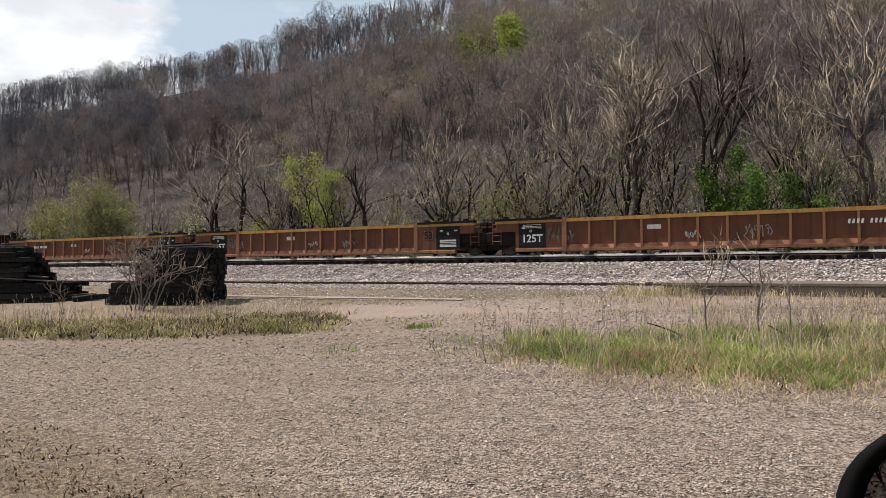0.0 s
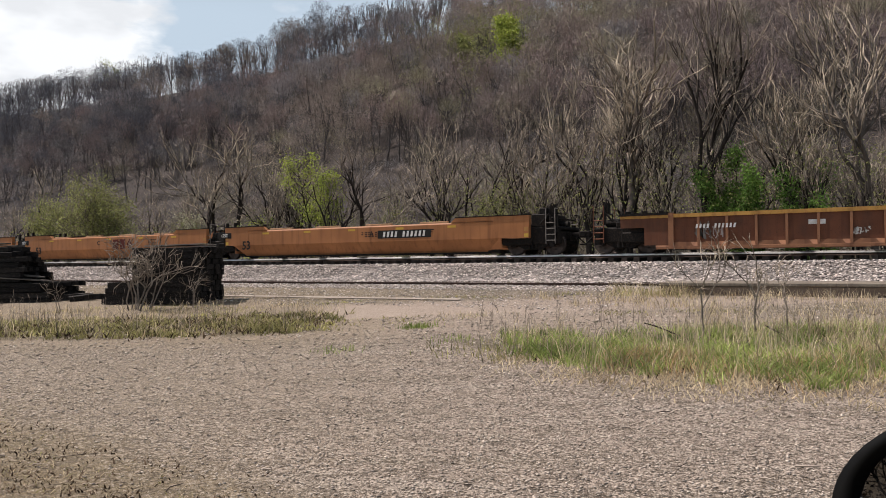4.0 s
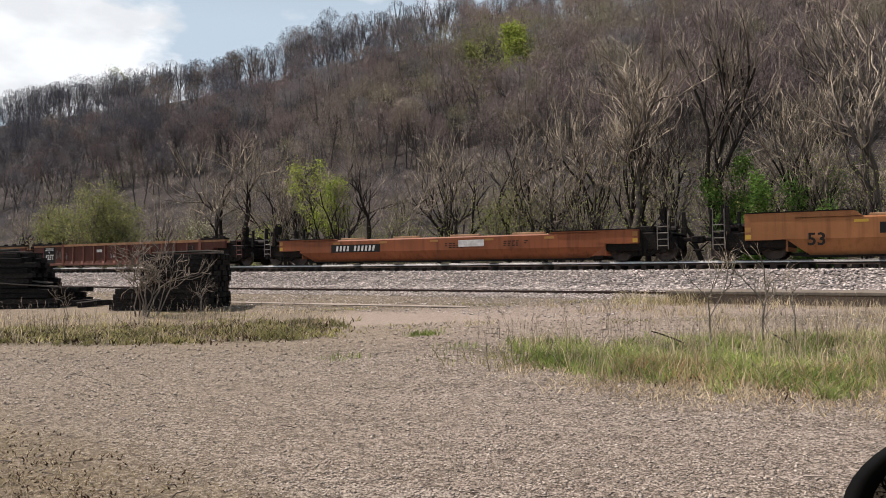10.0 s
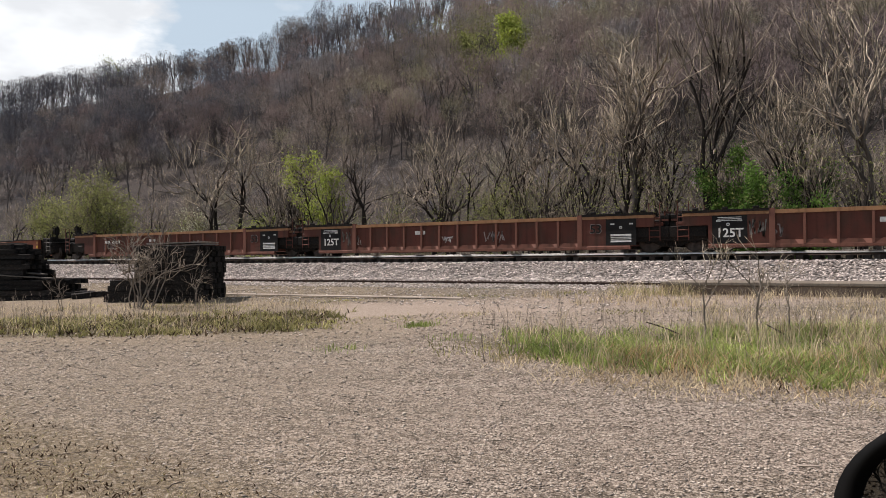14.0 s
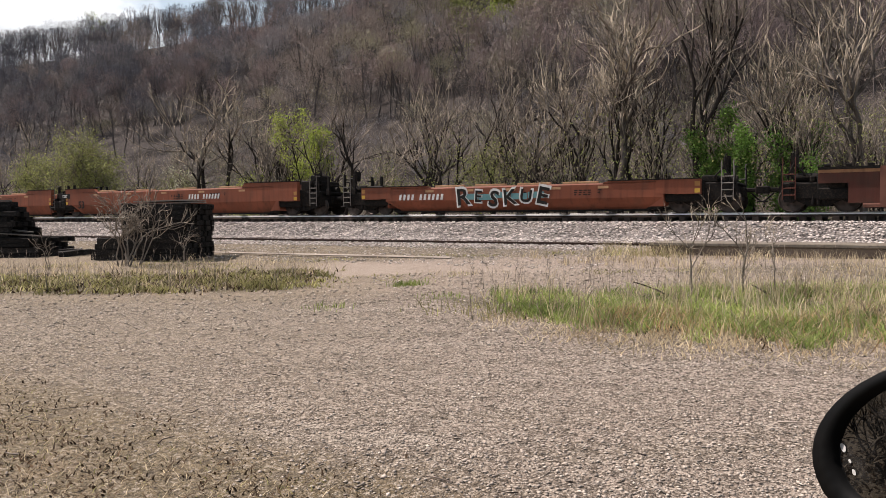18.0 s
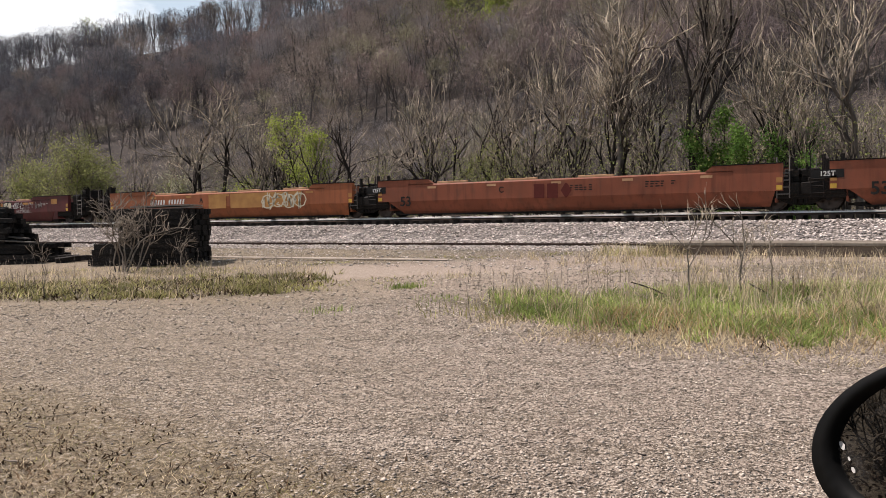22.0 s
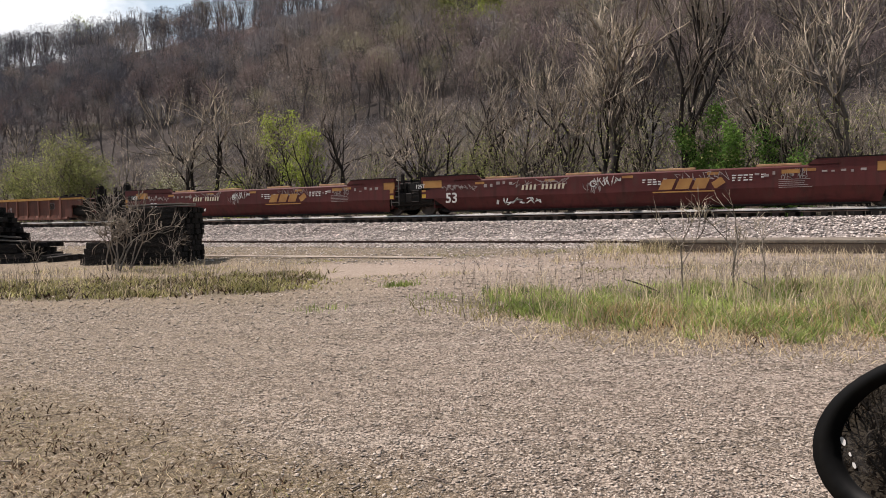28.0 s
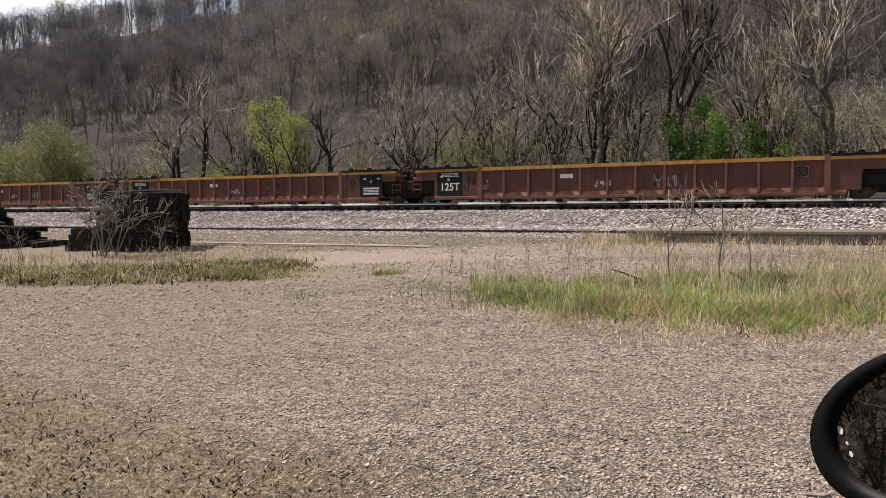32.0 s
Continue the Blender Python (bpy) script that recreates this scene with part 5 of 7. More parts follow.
def forked_skeleton(seed, height, stems=1, lean=(0, 0), trunk=0.3, angle=0.4, thick=0.0155, up=0.1, crook=0.17, shoots=1, splay=0.2, thin=0.0046, levels=5):
    """Branches by level, and twigs, of a crooked tree whose stems fork again and again; root at the origin."""
    rng = np.random.default_rng(seed)
    lv = [[] for _ in range(levels + 1)]
    ts, te = [], []

    def grow(p, d, length, r, lev):
        pts, rad = limb(rng, p, d, length, r, 4 if lev < 3 else 3, up * (0.4 if lev == 0 else 1.0), crook * (0.5 if lev == 0 else 1.0), 0.8)
        lv[lev].append((pts, rad))
        end = pts[-1] - pts[-2]
        if lev == levels:
            for k in range(2):
                q = pts[-1] * 0.7 + pts[-2] * 0.3
                ts.append(q)
                te.append(q + spread_from(end, rng, rng.uniform(0.1, 0.7)) * length * rng.uniform(0.5, 1.0))
            return
        n = 3 if rng.random() < 0.22 else 2
        for c in range(n):
            dd = spread_from(end, rng, angle * (rng.uniform(0.3, 0.7) if c == 0 else rng.uniform(0.8, 1.5)))
            grow(pts[-1], dd, length * (rng.uniform(0.7, 0.95) if lev else 0.62 * rng.uniform(0.8, 1.1)), rad[-1] * (0.92 if c == 0 else 0.74), lev + 1)
        if lev and lev + 2 <= levels:
            for c in range(shoots):
                j = rng.integers(1, len(pts) - 1)
                dd = spread_from(pts[j] - pts[j - 1], rng, angle * rng.uniform(1.4, 2.4))
                grow(pts[j], dd, length * rng.uniform(0.45, 0.75), rad[j] * 0.5, lev + 2)

    for k in range(stems):
        d = np.array((lean[0], lean[1], 1.0)) + (rng.normal(size=3) * (splay, splay, 0) if stems > 1 else 0)
        foot = np.array((*(rng.normal(size=2) * (0.02 if stems > 1 else 0)), -0.02))
        grow(foot, d, trunk * (1 if k == 0 else rng.uniform(0.65, 1.0)), thick * (1 if stems == 1 else 0.8), 0)
    tall = height / max(e[2] for e in te)
    least = thin * height ** 0.5
    lv = [[(pts * tall, np.maximum(rad * height, least)) for pts, rad in row] for row in lv]
    ts, te = np.array(ts) * tall, np.array(te) * tall
    return lv, (ts, te, np.full(len(ts), least * 0.8))


def forked_tree(seed, bark, twig, label, **kw):
    """Returns a thing with trunks, limbs and a crown of crooked branches, at the origin."""
    lv, (ts, te, tr) = forked_skeleton(seed, **kw)
    tree = thing("bare_tree", label, "tree", "trees along the railway")
    # light painted by part: trunks and limbs as shaded, boughs and twigs as sunlit
    fine, bark = (M_BUSH if twig is M_PALETWIG else bark, bark if bark in (M_PALEBARK, M_TRUNK, M_BUSH) else M_DARKBARK)
    for b in lv[0]:
        part("trunk", mesh_of("trunk", *tubes([b], 7), bark, True), bark, tree)
    for b in lv[1] + lv[2]:
        part("limb", mesh_of("limb", *tubes([b], 5), bark, True), bark, tree)
    if len(lv) > 4:
        tagged(part("bough", mesh_of("bough", *tubes(lv[3], 4), fine, True), fine, tree), kind="stuff")
    v1, f1 = tubes([b for row in (lv[4:] if len(lv) > 4 else lv[3:]) for b in row], 3)
    v2, f2 = spikes(ts, te, tr)
    tagged(part("crown", mesh_of("crown", np.concatenate([v1, v2]), np.concatenate([f1, f2 + len(v1)]), twig), twig, tree), kind="stuff")
    return tree


def leaves(points, per, spread, size, seed, squash=1.0):
    """Small folded leaf faces about points."""
    rng = np.random.default_rng(seed)
    c = np.repeat(points, per, 0) + rng.normal(size=(len(points) * per, 3)) * spread
    n = len(c)
    u = rng.normal(size=(n, 3))
    u /= np.linalg.norm(u, axis=1)[:, None]
    w = np.cross(u, rng.normal(size=(n, 3)))
    w /= np.linalg.norm(w, axis=1)[:, None] + 1e-9
    s = (size * rng.uniform(0.6, 1.4, n))[:, None]
    w2 = np.cross(u, w)
    v = np.stack([c - u * s, c + w * s * 0.5 + w2 * s * 0.2, c + u * s, c - w * s * 0.5 + w2 * s * 0.2], 1).reshape(-1, 3)
    f = (np.array([(0, 1, 2), (0, 2, 3)])[None] + 4 * np.arange(n)[:, None, None]).reshape(-1, 3)
    return v, f


def leafy_tree(seed, bark, leaf, label, per=3, spread=0.25, size=0.09, keep=1.0, category="tree", **kw):
    kw.setdefault("twigs", 6)
    tree, tips = bare_tree(seed, bark, M_TWIG, label, **kw)
    rng = np.random.default_rng(seed + 5)
    tips = tips[rng.random(len(tips)) < keep]
    tagged(part("foliage", mesh_of("foliage", *leaves(tips, per, spread, size, seed), leaf), leaf, tree), kind="stuff")
    return tagged(tree, category=category)


def set_tree(tree, x, y, turn=0, s=1.0):
    tree.matrix_basis = Matrix.Translation((x, y, float(land(x, y)))) @ Matrix.Rotation(radians(turn), 4, "Z") @ Matrix.Scale(s, 4)


def bearing(px, y):
    """The plan's x on the line at y that bears px parts in a thousand to the side of the stand."""
    k = px / 1000.0
    b = (y - EYE[1]) / (0.860 + 0.511 * k)
    return stand(k * b, b)[0]


L_BARE = "tall leafless tree with grey bark and fine twigs"
L_PALE = "leafless tree with pale sunlit stems behind the railway"
L_DARK = "large dark-barked leafless tree with spreading limbs"


def build_near_trees():
    # bearing, y, height, bark, twig, label, options
    rows = (
        (-292, 11, 13.2, M_BARK, M_PALETWIG, L_PALE, dict(stems=2, trunk=0.51, angle=0.46, lean=(-0.12, 0), thick=0.0175)),
        (-277, 12, 12.2, M_DARKBARK, M_PALETWIG, L_PALE, dict(trunk=0.57, angle=0.42, thick=0.0163, lean=(0.04, 0))),
        (-205, 12, 10.8, M_DARKBARK, M_TWIG, L_DARK, dict(stems=3, trunk=0.53, angle=0.45, splay=0.16)),
        (-172, 13, 9.5, M_BARK, M_TWIG, L_PALE, dict(stems=2, trunk=0.51, angle=0.5)),
        (-143, 8, 8.6, M_DARKBARK, M_TWIG, L_DARK, dict(stems=2, lean=(0.12, 0), trunk=0.62, angle=0.42)),
        (-118, 8, 9.6, M_DARKBARK, M_TWIG, L_DARK, dict(lean=(0.16, 0), trunk=0.67, angle=0.42)),
        (-101, 7.5, 8.2, M_PALEBARK, M_PALETWIG, L_PALE, dict(stems=2, lean=(0.42, 0), trunk=0.59, angle=0.5, splay=0.25)),
        (-12, 12, 10.4, M_DARKBARK, M_TWIG, L_DARK, dict(trunk=0.70, angle=0.4, thick=0.0175)),
        (12, 14, 11.2, M_DARKBARK, M_TWIG, L_DARK, dict(stems=2, trunk=0.67, angle=0.36, splay=0.06)),
        (79, 11, 11.4, M_DARKBARK, M_TWIG, L_DARK, dict(stems=2, trunk=0.67, angle=0.34, splay=0.06, thick=0.0175)),
        (130, 12, 10.5, M_DARKBARK, M_TWIG, L_DARK, dict(stems=2, lean=(-0.12, 0), trunk=0.62, angle=0.38)),
        (158, 11, 9.6, M_DARKBARK, M_PALETWIG, L_PALE, dict(stems=2, lean=(-0.42, 0), trunk=0.67, angle=0.42, splay=0.12)),
        (196, 11, 13.4, M_BARK, M_PALETWIG, L_PALE, dict(stems=2, trunk=0.47, angle=0.36, lean=(-0.1, 0), splay=0.12, thick=0.0150)),
        (237, 10.5, 14.8, M_TRUNK, M_PALETWIG, L_PALE, dict(trunk=0.36, angle=0.46, thick=0.0181, shoots=2, up=0.13, crook=0.2)),
        (247, 11.5, 13.0, M_DARKBARK, M_PALETWIG, L_PALE, dict(stems=2, trunk=0.42, angle=0.4, thick=0.0137, splay=0.1, crook=0.2)),
        (262, 12, 13.6, M_BARK, M_PALETWIG, L_PALE, dict(trunk=0.47, angle=0.4, thick=0.0137, lean=(0.08, 0), up=0.12)),
        (285, 12, 9.0, M_BARK, M_TWIG, L_BARE, dict(stems=2, lean=(0.2, 0), trunk=0.57, angle=0.45)),
        (352, 10.5, 16.4, M_DARKBARK, M_TWIG, L_DARK, dict(stems=2, trunk=0.5, angle=0.27, thick=0.0156, up=0.11, crook=0.13, splay=0.03)),
        (344, 10.8, 9.5, M_DARKBARK, M_DARKTWIG, L_DARK, dict(lean=(-0.42, 0), trunk=0.67, angle=0.4, thick=0.0175)),
        (385, 12, 8.5, M_DARKBARK, M_TWIG, L_BARE, dict(stems=2, lean=(-0.2, 0), trunk=0.57, angle=0.5)),
        (425, 13, 9.5, M_BARK, M_TWIG, L_BARE, dict(stems=2, trunk=0.57, angle=0.45)),
        (470, 12, 11.0, M_DARKBARK, M_PALETWIG, L_PALE, dict(stems=2, lean=(-0.2, 0), trunk=0.59, angle=0.42)),
        (508, 13, 10.5, M_BARK, M_PALETWIG, L_PALE, dict(stems=2, trunk=0.57, angle=0.42)),
        (548, 10, 15.4, M_TRUNK, M_PALETWIG, L_PALE, dict(trunk=0.53, lean=(-0.07, 0), angle=0.34, thick=0.0137, shoots=1)),
        (572, 10, 14.2, M_TRUNK, M_PALETWIG, L_PALE, dict(trunk=0.57, lean=(-0.03, 0), angle=0.38, thick=0.0137, shoots=1)),
        (-565, 11, 8.6, M_BARK, M_PALETWIG, L_PALE, dict(stems=2, trunk=0.52, angle=0.5)),
        (-545, 13, 8.0, M_BARK, M_PALETWIG, L_PALE, dict(stems=2, trunk=0.52, angle=0.45)),
        (-352, 14, 7.6, M_BARK, M_TWIG, L_BARE, dict(stems=3, trunk=0.47, angle=0.5)),
    )
    for i, (px, y, h, bark, twig, label, kw) in enumerate(rows):
        set_tree(forked_tree(100 + i, bark, twig, label, height=h, **kw), bearing(px, y), y, 0)
    # thinner trees between and behind them
    rng = random.Random(8)
    protos = []
    for k in range(6):
        protos.append(forked_tree(200 + k, (M_BARK, M_DARKBARK, M_DARKBARK)[k % 3], (M_TWIG, M_PALETWIG, M_TWIG)[k % 3], L_BARE,
                                  height=9.2, stems=1 + k % 2, trunk=0.62, angle=0.32, levels=4, splay=0.08, thick=0.0125))
    for i in range(92):
        px, y = rng.uniform(-640, 690) if i % 3 else rng.uniform(60, 640), rng.uniform(8, 16) if i % 2 else rng.uniform(16, 36)
        x = bearing(px, y)
        s = rng.uniform(0.6, 1.1)
        if i < 6:
            set_tree(protos[i], x, y, rng.uniform(0, 360), s)
        else:
            copy_thing(protos[i % 6], Matrix.Translation((x, y, float(land(x, y)))) @ Matrix.Rotation(rng.uniform(0, 6.28), 4, "Z") @ Matrix.Scale(s, 4))
    # trees in young leaf
    t = leafy_tree(301, M_DARKBARK, M_LEAF_YELLOW, "small tree in bright yellow-green young leaf", per=4, spread=0.24, size=0.07, height=8.2, stems=3, first=0.45, limbs=20, reach=0.22, angle=0.8)
    set_tree(t, bearing(-146, 9.5), 9.5)
    for px, h, sd in ((-482, 6.2, 302), (-442, 6.9, 303), (-505, 5.2, 304), (-460, 6.6, 305), (-420, 5.6, 306)):
        t = leafy_tree(sd, M_BARK, M_LEAF_WILLOW, "rounded willow with thin olive-green young leaves", per=3, spread=0.3, size=0.075, height=h, stems=4, first=0.15, limbs=20, reach=0.5, angle=0.75)
        set_tree(t, bearing(px, 8), 8)
    for px, h, sd, per in ((374, 6.6, 311, 9), (402, 3.6, 314, 9), (455, 4.4, 315, 3), (490, 5.6, 313, 4)):
        t = leafy_tree(sd, M_DARKBARK, M_LEAF_GREEN, "fresh green bush in young leaf under bare trees", per=per, spread=0.22, size=0.075, keep=0.7, category="bush", height=h, stems=3, first=0.1, limbs=18, reach=0.12)
        set_tree(t, bearing(px, 10), 10)
    for px, h, sd, leaf in ((-315, 4.6, 321, M_LEAF_PALE), (-235, 4.0, 322, M_LEAF_YELLOW), (-335, 4.2, 323, M_LEAF_WILLOW), (60, 5.0, 324, M_LEAF_WILLOW), (110, 5.6, 325, M_LEAF_WILLOW), (-60, 4.2, 326, M_LEAF_WILLOW)):
        t = leafy_tree(sd, M_BARK, leaf, "low shrub with pale budding leaves by the line", per=3, spread=0.3, size=0.06, keep=0.6, category="bush", height=h, stems=4, first=0.1, limbs=14, reach=0.4)
        set_tree(t, bearing(px, 11), 11)


build_near_trees()


def far_tree(seed, crest=False):
    """Stems and twigs of a woodland tree with a round, fine crown, about 13 m high; on the crest barer below, with stouter stems."""
    rng = np.random.default_rng(seed)
    h = rng.uniform(12, 14.5)
    trunk = limb(rng, np.array((0, 0, -0.5)), np.array((rng.normal() * 0.08, rng.normal() * 0.08, 1)), h * 0.72, 0.27 if crest else 0.17, 4, 0.03, 0.09, 0.45)
    stems, ts, te = [trunk], [], []
    wide = rng.uniform(2.6, 3.6) if crest else rng.uniform(3.0, 4.3)
    mid = np.array((trunk[0][-1][0] * 0.8, trunk[0][-1][1] * 0.8, h * (0.72 if crest else 0.66)))
    half = np.array((wide, wide, h * (0.28 if crest else 0.34)))
    bumps = rng.normal(size=(7, 3))
    bumps /= np.linalg.norm(bumps, axis=1)[:, None]
    for i in range(10 if crest else 8):
        f = rng.uniform(0.3, 0.85)
        p = np.array([np.interp(f * 4, np.arange(5), trunk[0][:, k]) for k in range(3)])
        az, el = i * 2.4 + rng.uniform(-0.4, 0.4), rng.uniform(0.15, 1.3)
        e = mid + half * (math.cos(az) * math.cos(el), math.sin(az) * math.cos(el), math.sin(el)) * rng.uniform(0.8, 0.95)
        c = np.array((e[0] * 0.7 + p[0] * 0.3, e[1] * 0.7 + p[1] * 0.3, p[2] * 0.55 + e[2] * 0.45)) + rng.normal(size=3) * 0.3
        u = np.linspace(0, 1, 4)[:, None]
        stems.append((p * (1 - u) ** 2 + 2 * c * u * (1 - u) + e * u * u, np.array((0.1, 0.085, 0.065, 0.035)) * (1.35 if crest else 0.6)))
    n = 300 if crest else 760
    d = rng.normal(size=(n, 3))
    d /= np.linalg.norm(d, axis=1)[:, None]
    d[:, 2] = np.where(d[:, 2] < -0.45, -d[:, 2], d[:, 2])
    lump = 0.86 + 0.16 * np.clip((d @ bumps.T).max(1), 0, 1) ** 3
    r = (1 - (0.3 if crest else 0.55) * rng.random(n) ** 1.4) * lump
    ts = mid + half * d * (r - 0.08)[:, None]
    way = d * 0.45 + rng.normal(size=(n, 3)) * 0.5 + (0, 0, 0.2)
    te = ts + way * rng.uniform(0.6, 1.5, n)[:, None]
    over = np.linalg.norm((te - mid) / half, axis=1) / (lump * 1.04)
    te = mid + (te - mid) / np.maximum(over, 1)[:, None]
    return stems, (ts, te, 0.03 if crest else 0.026, seed)


def far_shrub(seed):
    """Fine upright twigs of a low bush, about 3 m high and wide."""
    rng = np.random.default_rng(seed)
    n = 260
    p = rng.normal(size=(n, 3)) * (1.3, 1.3, 0) + np.stack([np.zeros(n), np.zeros(n), rng.uniform(0, 2.4, n)], -1)
    return p, p + rng.normal(size=(n, 3)) * 0.5 + (0, 0, 0.6), 0.02, seed


def blade_twigs(a, b, r, seed):
    """One slender three-cornered blade a twig."""
    rng = np.random.default_rng(seed)
    u = np.cross(b - a, rng.normal(size=a.shape))
    u *= r / (np.linalg.norm(u, axis=1)[:, None] + 1e-9)
    v = np.stack([a - u, a + u, b], 1).reshape(-1, 3)
    return v, np.arange(len(v)).reshape(-1, 3)


def build_woods():
    """Brush behind the line and the bare woods over the bluff."""
    rng = np.random.default_rng(12)
    protos, trunks, shrubs = [], [], []
    for k in range(16):
        stems, twigs = far_tree(400 + k, k > 9)
        trunks.append(tubes(stems, 3))
        protos.append(blade_twigs(*twigs))
    for k in range(9):
        shrubs.append(blade_twigs(*far_shrub(450 + k)))
    n, top = 1500, 150
    y = 44 + 126 * rng.random(n) ** 0.95
    y = np.where(y > 158, 50 + (y - 158) * 6, y)
    y[:top] = rng.uniform(158, 176, top)
    k = rng.uniform(-0.72, 0.72, n)
    k[:top] = np.linspace(-0.72, 0.34, top) + rng.normal(0, 0.006, top)
    y = np.where((y > 126) & (y < 158) & (k < 0.25) & (rng.random(n) < 0.95), y - 70, y)
    y = np.where((k > 0.015) & (k < 0.115) & (y > 58) & (y < 88), y + 40, y)
    b = (y - EYE[1]) / (0.860 + 0.511 * k)
    x = k * b * 0.860 - b * 0.511
    z = land(x, y)
    s = rng.uniform(0.75, 1.25, n) * np.clip(b / 215, 0.72, 1.08)
    s[:top] = rng.uniform(0.85, 1.15, top) * np.interp(k[:top], [-0.6, -0.2, 0.2], [1.18, 1.1, 1.0])
    turn = rng.uniform(0, 6.28, n)
    kind = rng.integers(0, 10, n)
    kind[:top] = 10 + rng.integers(0, 6, top)
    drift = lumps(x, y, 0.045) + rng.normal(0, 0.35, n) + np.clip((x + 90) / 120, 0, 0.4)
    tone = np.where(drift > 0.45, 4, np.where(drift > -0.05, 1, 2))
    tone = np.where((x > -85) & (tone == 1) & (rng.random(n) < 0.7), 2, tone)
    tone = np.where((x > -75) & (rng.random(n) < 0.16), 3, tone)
    # trees far to the left take the haze-tinted tone
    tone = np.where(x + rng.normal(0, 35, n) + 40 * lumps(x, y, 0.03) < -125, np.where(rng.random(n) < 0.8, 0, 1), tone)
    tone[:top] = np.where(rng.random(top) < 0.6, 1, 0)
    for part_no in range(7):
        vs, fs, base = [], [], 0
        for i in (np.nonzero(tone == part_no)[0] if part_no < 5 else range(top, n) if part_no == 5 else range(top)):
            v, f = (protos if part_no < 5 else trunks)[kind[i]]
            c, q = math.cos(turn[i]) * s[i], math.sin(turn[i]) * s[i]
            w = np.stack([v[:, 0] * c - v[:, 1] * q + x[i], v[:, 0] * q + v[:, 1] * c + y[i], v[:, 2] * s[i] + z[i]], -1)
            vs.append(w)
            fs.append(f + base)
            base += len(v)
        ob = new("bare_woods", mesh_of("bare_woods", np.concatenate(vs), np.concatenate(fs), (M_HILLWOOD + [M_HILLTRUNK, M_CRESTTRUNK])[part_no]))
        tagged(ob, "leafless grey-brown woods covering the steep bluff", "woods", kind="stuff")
    # low growth between the trees of the bluff and along its crest
    m = 900
    cy = np.concatenate([rng.uniform(34, 90, 500), rng.uniform(90, 130, m - 500)])
    ck = rng.uniform(-0.72, 0.72, m)
    cb = (cy - EYE[1]) / (0.860 + 0.511 * ck)
    cx = ck * cb * 0.860 - cb * 0.511
    cz = land(cx, cy)
    # brush far to the left is haze-tinted too
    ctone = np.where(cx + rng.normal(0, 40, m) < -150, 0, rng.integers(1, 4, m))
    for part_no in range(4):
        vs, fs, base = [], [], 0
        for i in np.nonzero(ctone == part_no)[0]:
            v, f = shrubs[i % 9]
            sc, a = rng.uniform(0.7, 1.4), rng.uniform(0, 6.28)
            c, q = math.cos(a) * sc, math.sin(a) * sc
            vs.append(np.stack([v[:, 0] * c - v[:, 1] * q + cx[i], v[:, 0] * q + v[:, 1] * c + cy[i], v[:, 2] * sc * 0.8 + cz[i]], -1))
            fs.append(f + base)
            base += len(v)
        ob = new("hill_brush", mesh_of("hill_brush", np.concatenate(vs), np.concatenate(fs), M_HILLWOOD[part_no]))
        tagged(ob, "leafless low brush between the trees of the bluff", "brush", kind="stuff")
    # brush at the foot
    n = 300
    y = rng.uniform(14, 44, n)
    k = rng.uniform(-0.72, 0.75, n)
    b = (y - EYE[1]) / (0.860 + 0.511 * k)
    x = k * b * 0.860 - b * 0.511
    z = land(x, y)
    vs, fs, base = [], [], 0
    for i in range(n):
        v, f = shrubs[i % 9]
        sc = rng.uniform(0.4, 0.9)
        a = rng.uniform(0, 6.28)
        c, q = math.cos(a) * sc, math.sin(a) * sc
        vs.append(np.stack([v[:, 0] * c - v[:, 1] * q + x[i], v[:, 0] * q + v[:, 1] * c + y[i], v[:, 2] * sc * 1.15 + z[i]], -1))
        fs.append(f + base)
        base += len(v)
    m = 820
    cy = rng.uniform(5.5, 26, m)
    ck = rng.uniform(-0.7, 0.72, m)
    cb = (cy - EYE[1]) / (0.860 + 0.511 * ck)
    cx = ck * cb * 0.860 - cb * 0.511
    tops = np.stack([cx, cy, land(cx, cy) + rng.uniform(0.3, 1.0, m) * np.where(ck > 0, 6.0, 3.8)], -1)
    und = new("undergrowth", mesh_of("undergrowth", *leaves(tops, 34, 0.55, 0.06, 71), M_LEAF_WILLOW))
    tagged(und, "sparse olive-green new leaves in the undergrowth", "undergrowth", kind="stuff")
    ob = new("brush", mesh_of("brush", np.concatenate(vs), np.concatenate(fs), material("shaded_brush_twig", (0.29, 0.25, 0.19), (0.16, 0.138, 0.105), 0.2, 0.95, per="island", spread=0.4)))
    tagged(ob, "tangle of thin leafless brush behind the railway", "brush", kind="stuff")


build_woods()


def build_hill_leaf():
    """Young leaves in the woods of the bluff's near flank."""
    rng = np.random.default_rng(77)
    n = 90
    y, k = rng.uniform(62, 108, n), rng.normal(0.05, 0.05, n)
    b = (y - EYE[1]) / (0.860 + 0.511 * k)
    x = k * b * 0.860 - b * 0.511
    tops = np.stack([x, y, land(x, y) + rng.uniform(2, 10, n)], -1)
    ob = new("hill_leaves", mesh_of("hill_leaves", *leaves(tops, 90, 1.5, 0.14, 78), M_LEAF_WILLOW))
    tagged(ob, "thin olive-green young leaves in the woods of the bluff", "foliage", kind="stuff")


build_hill_leaf()


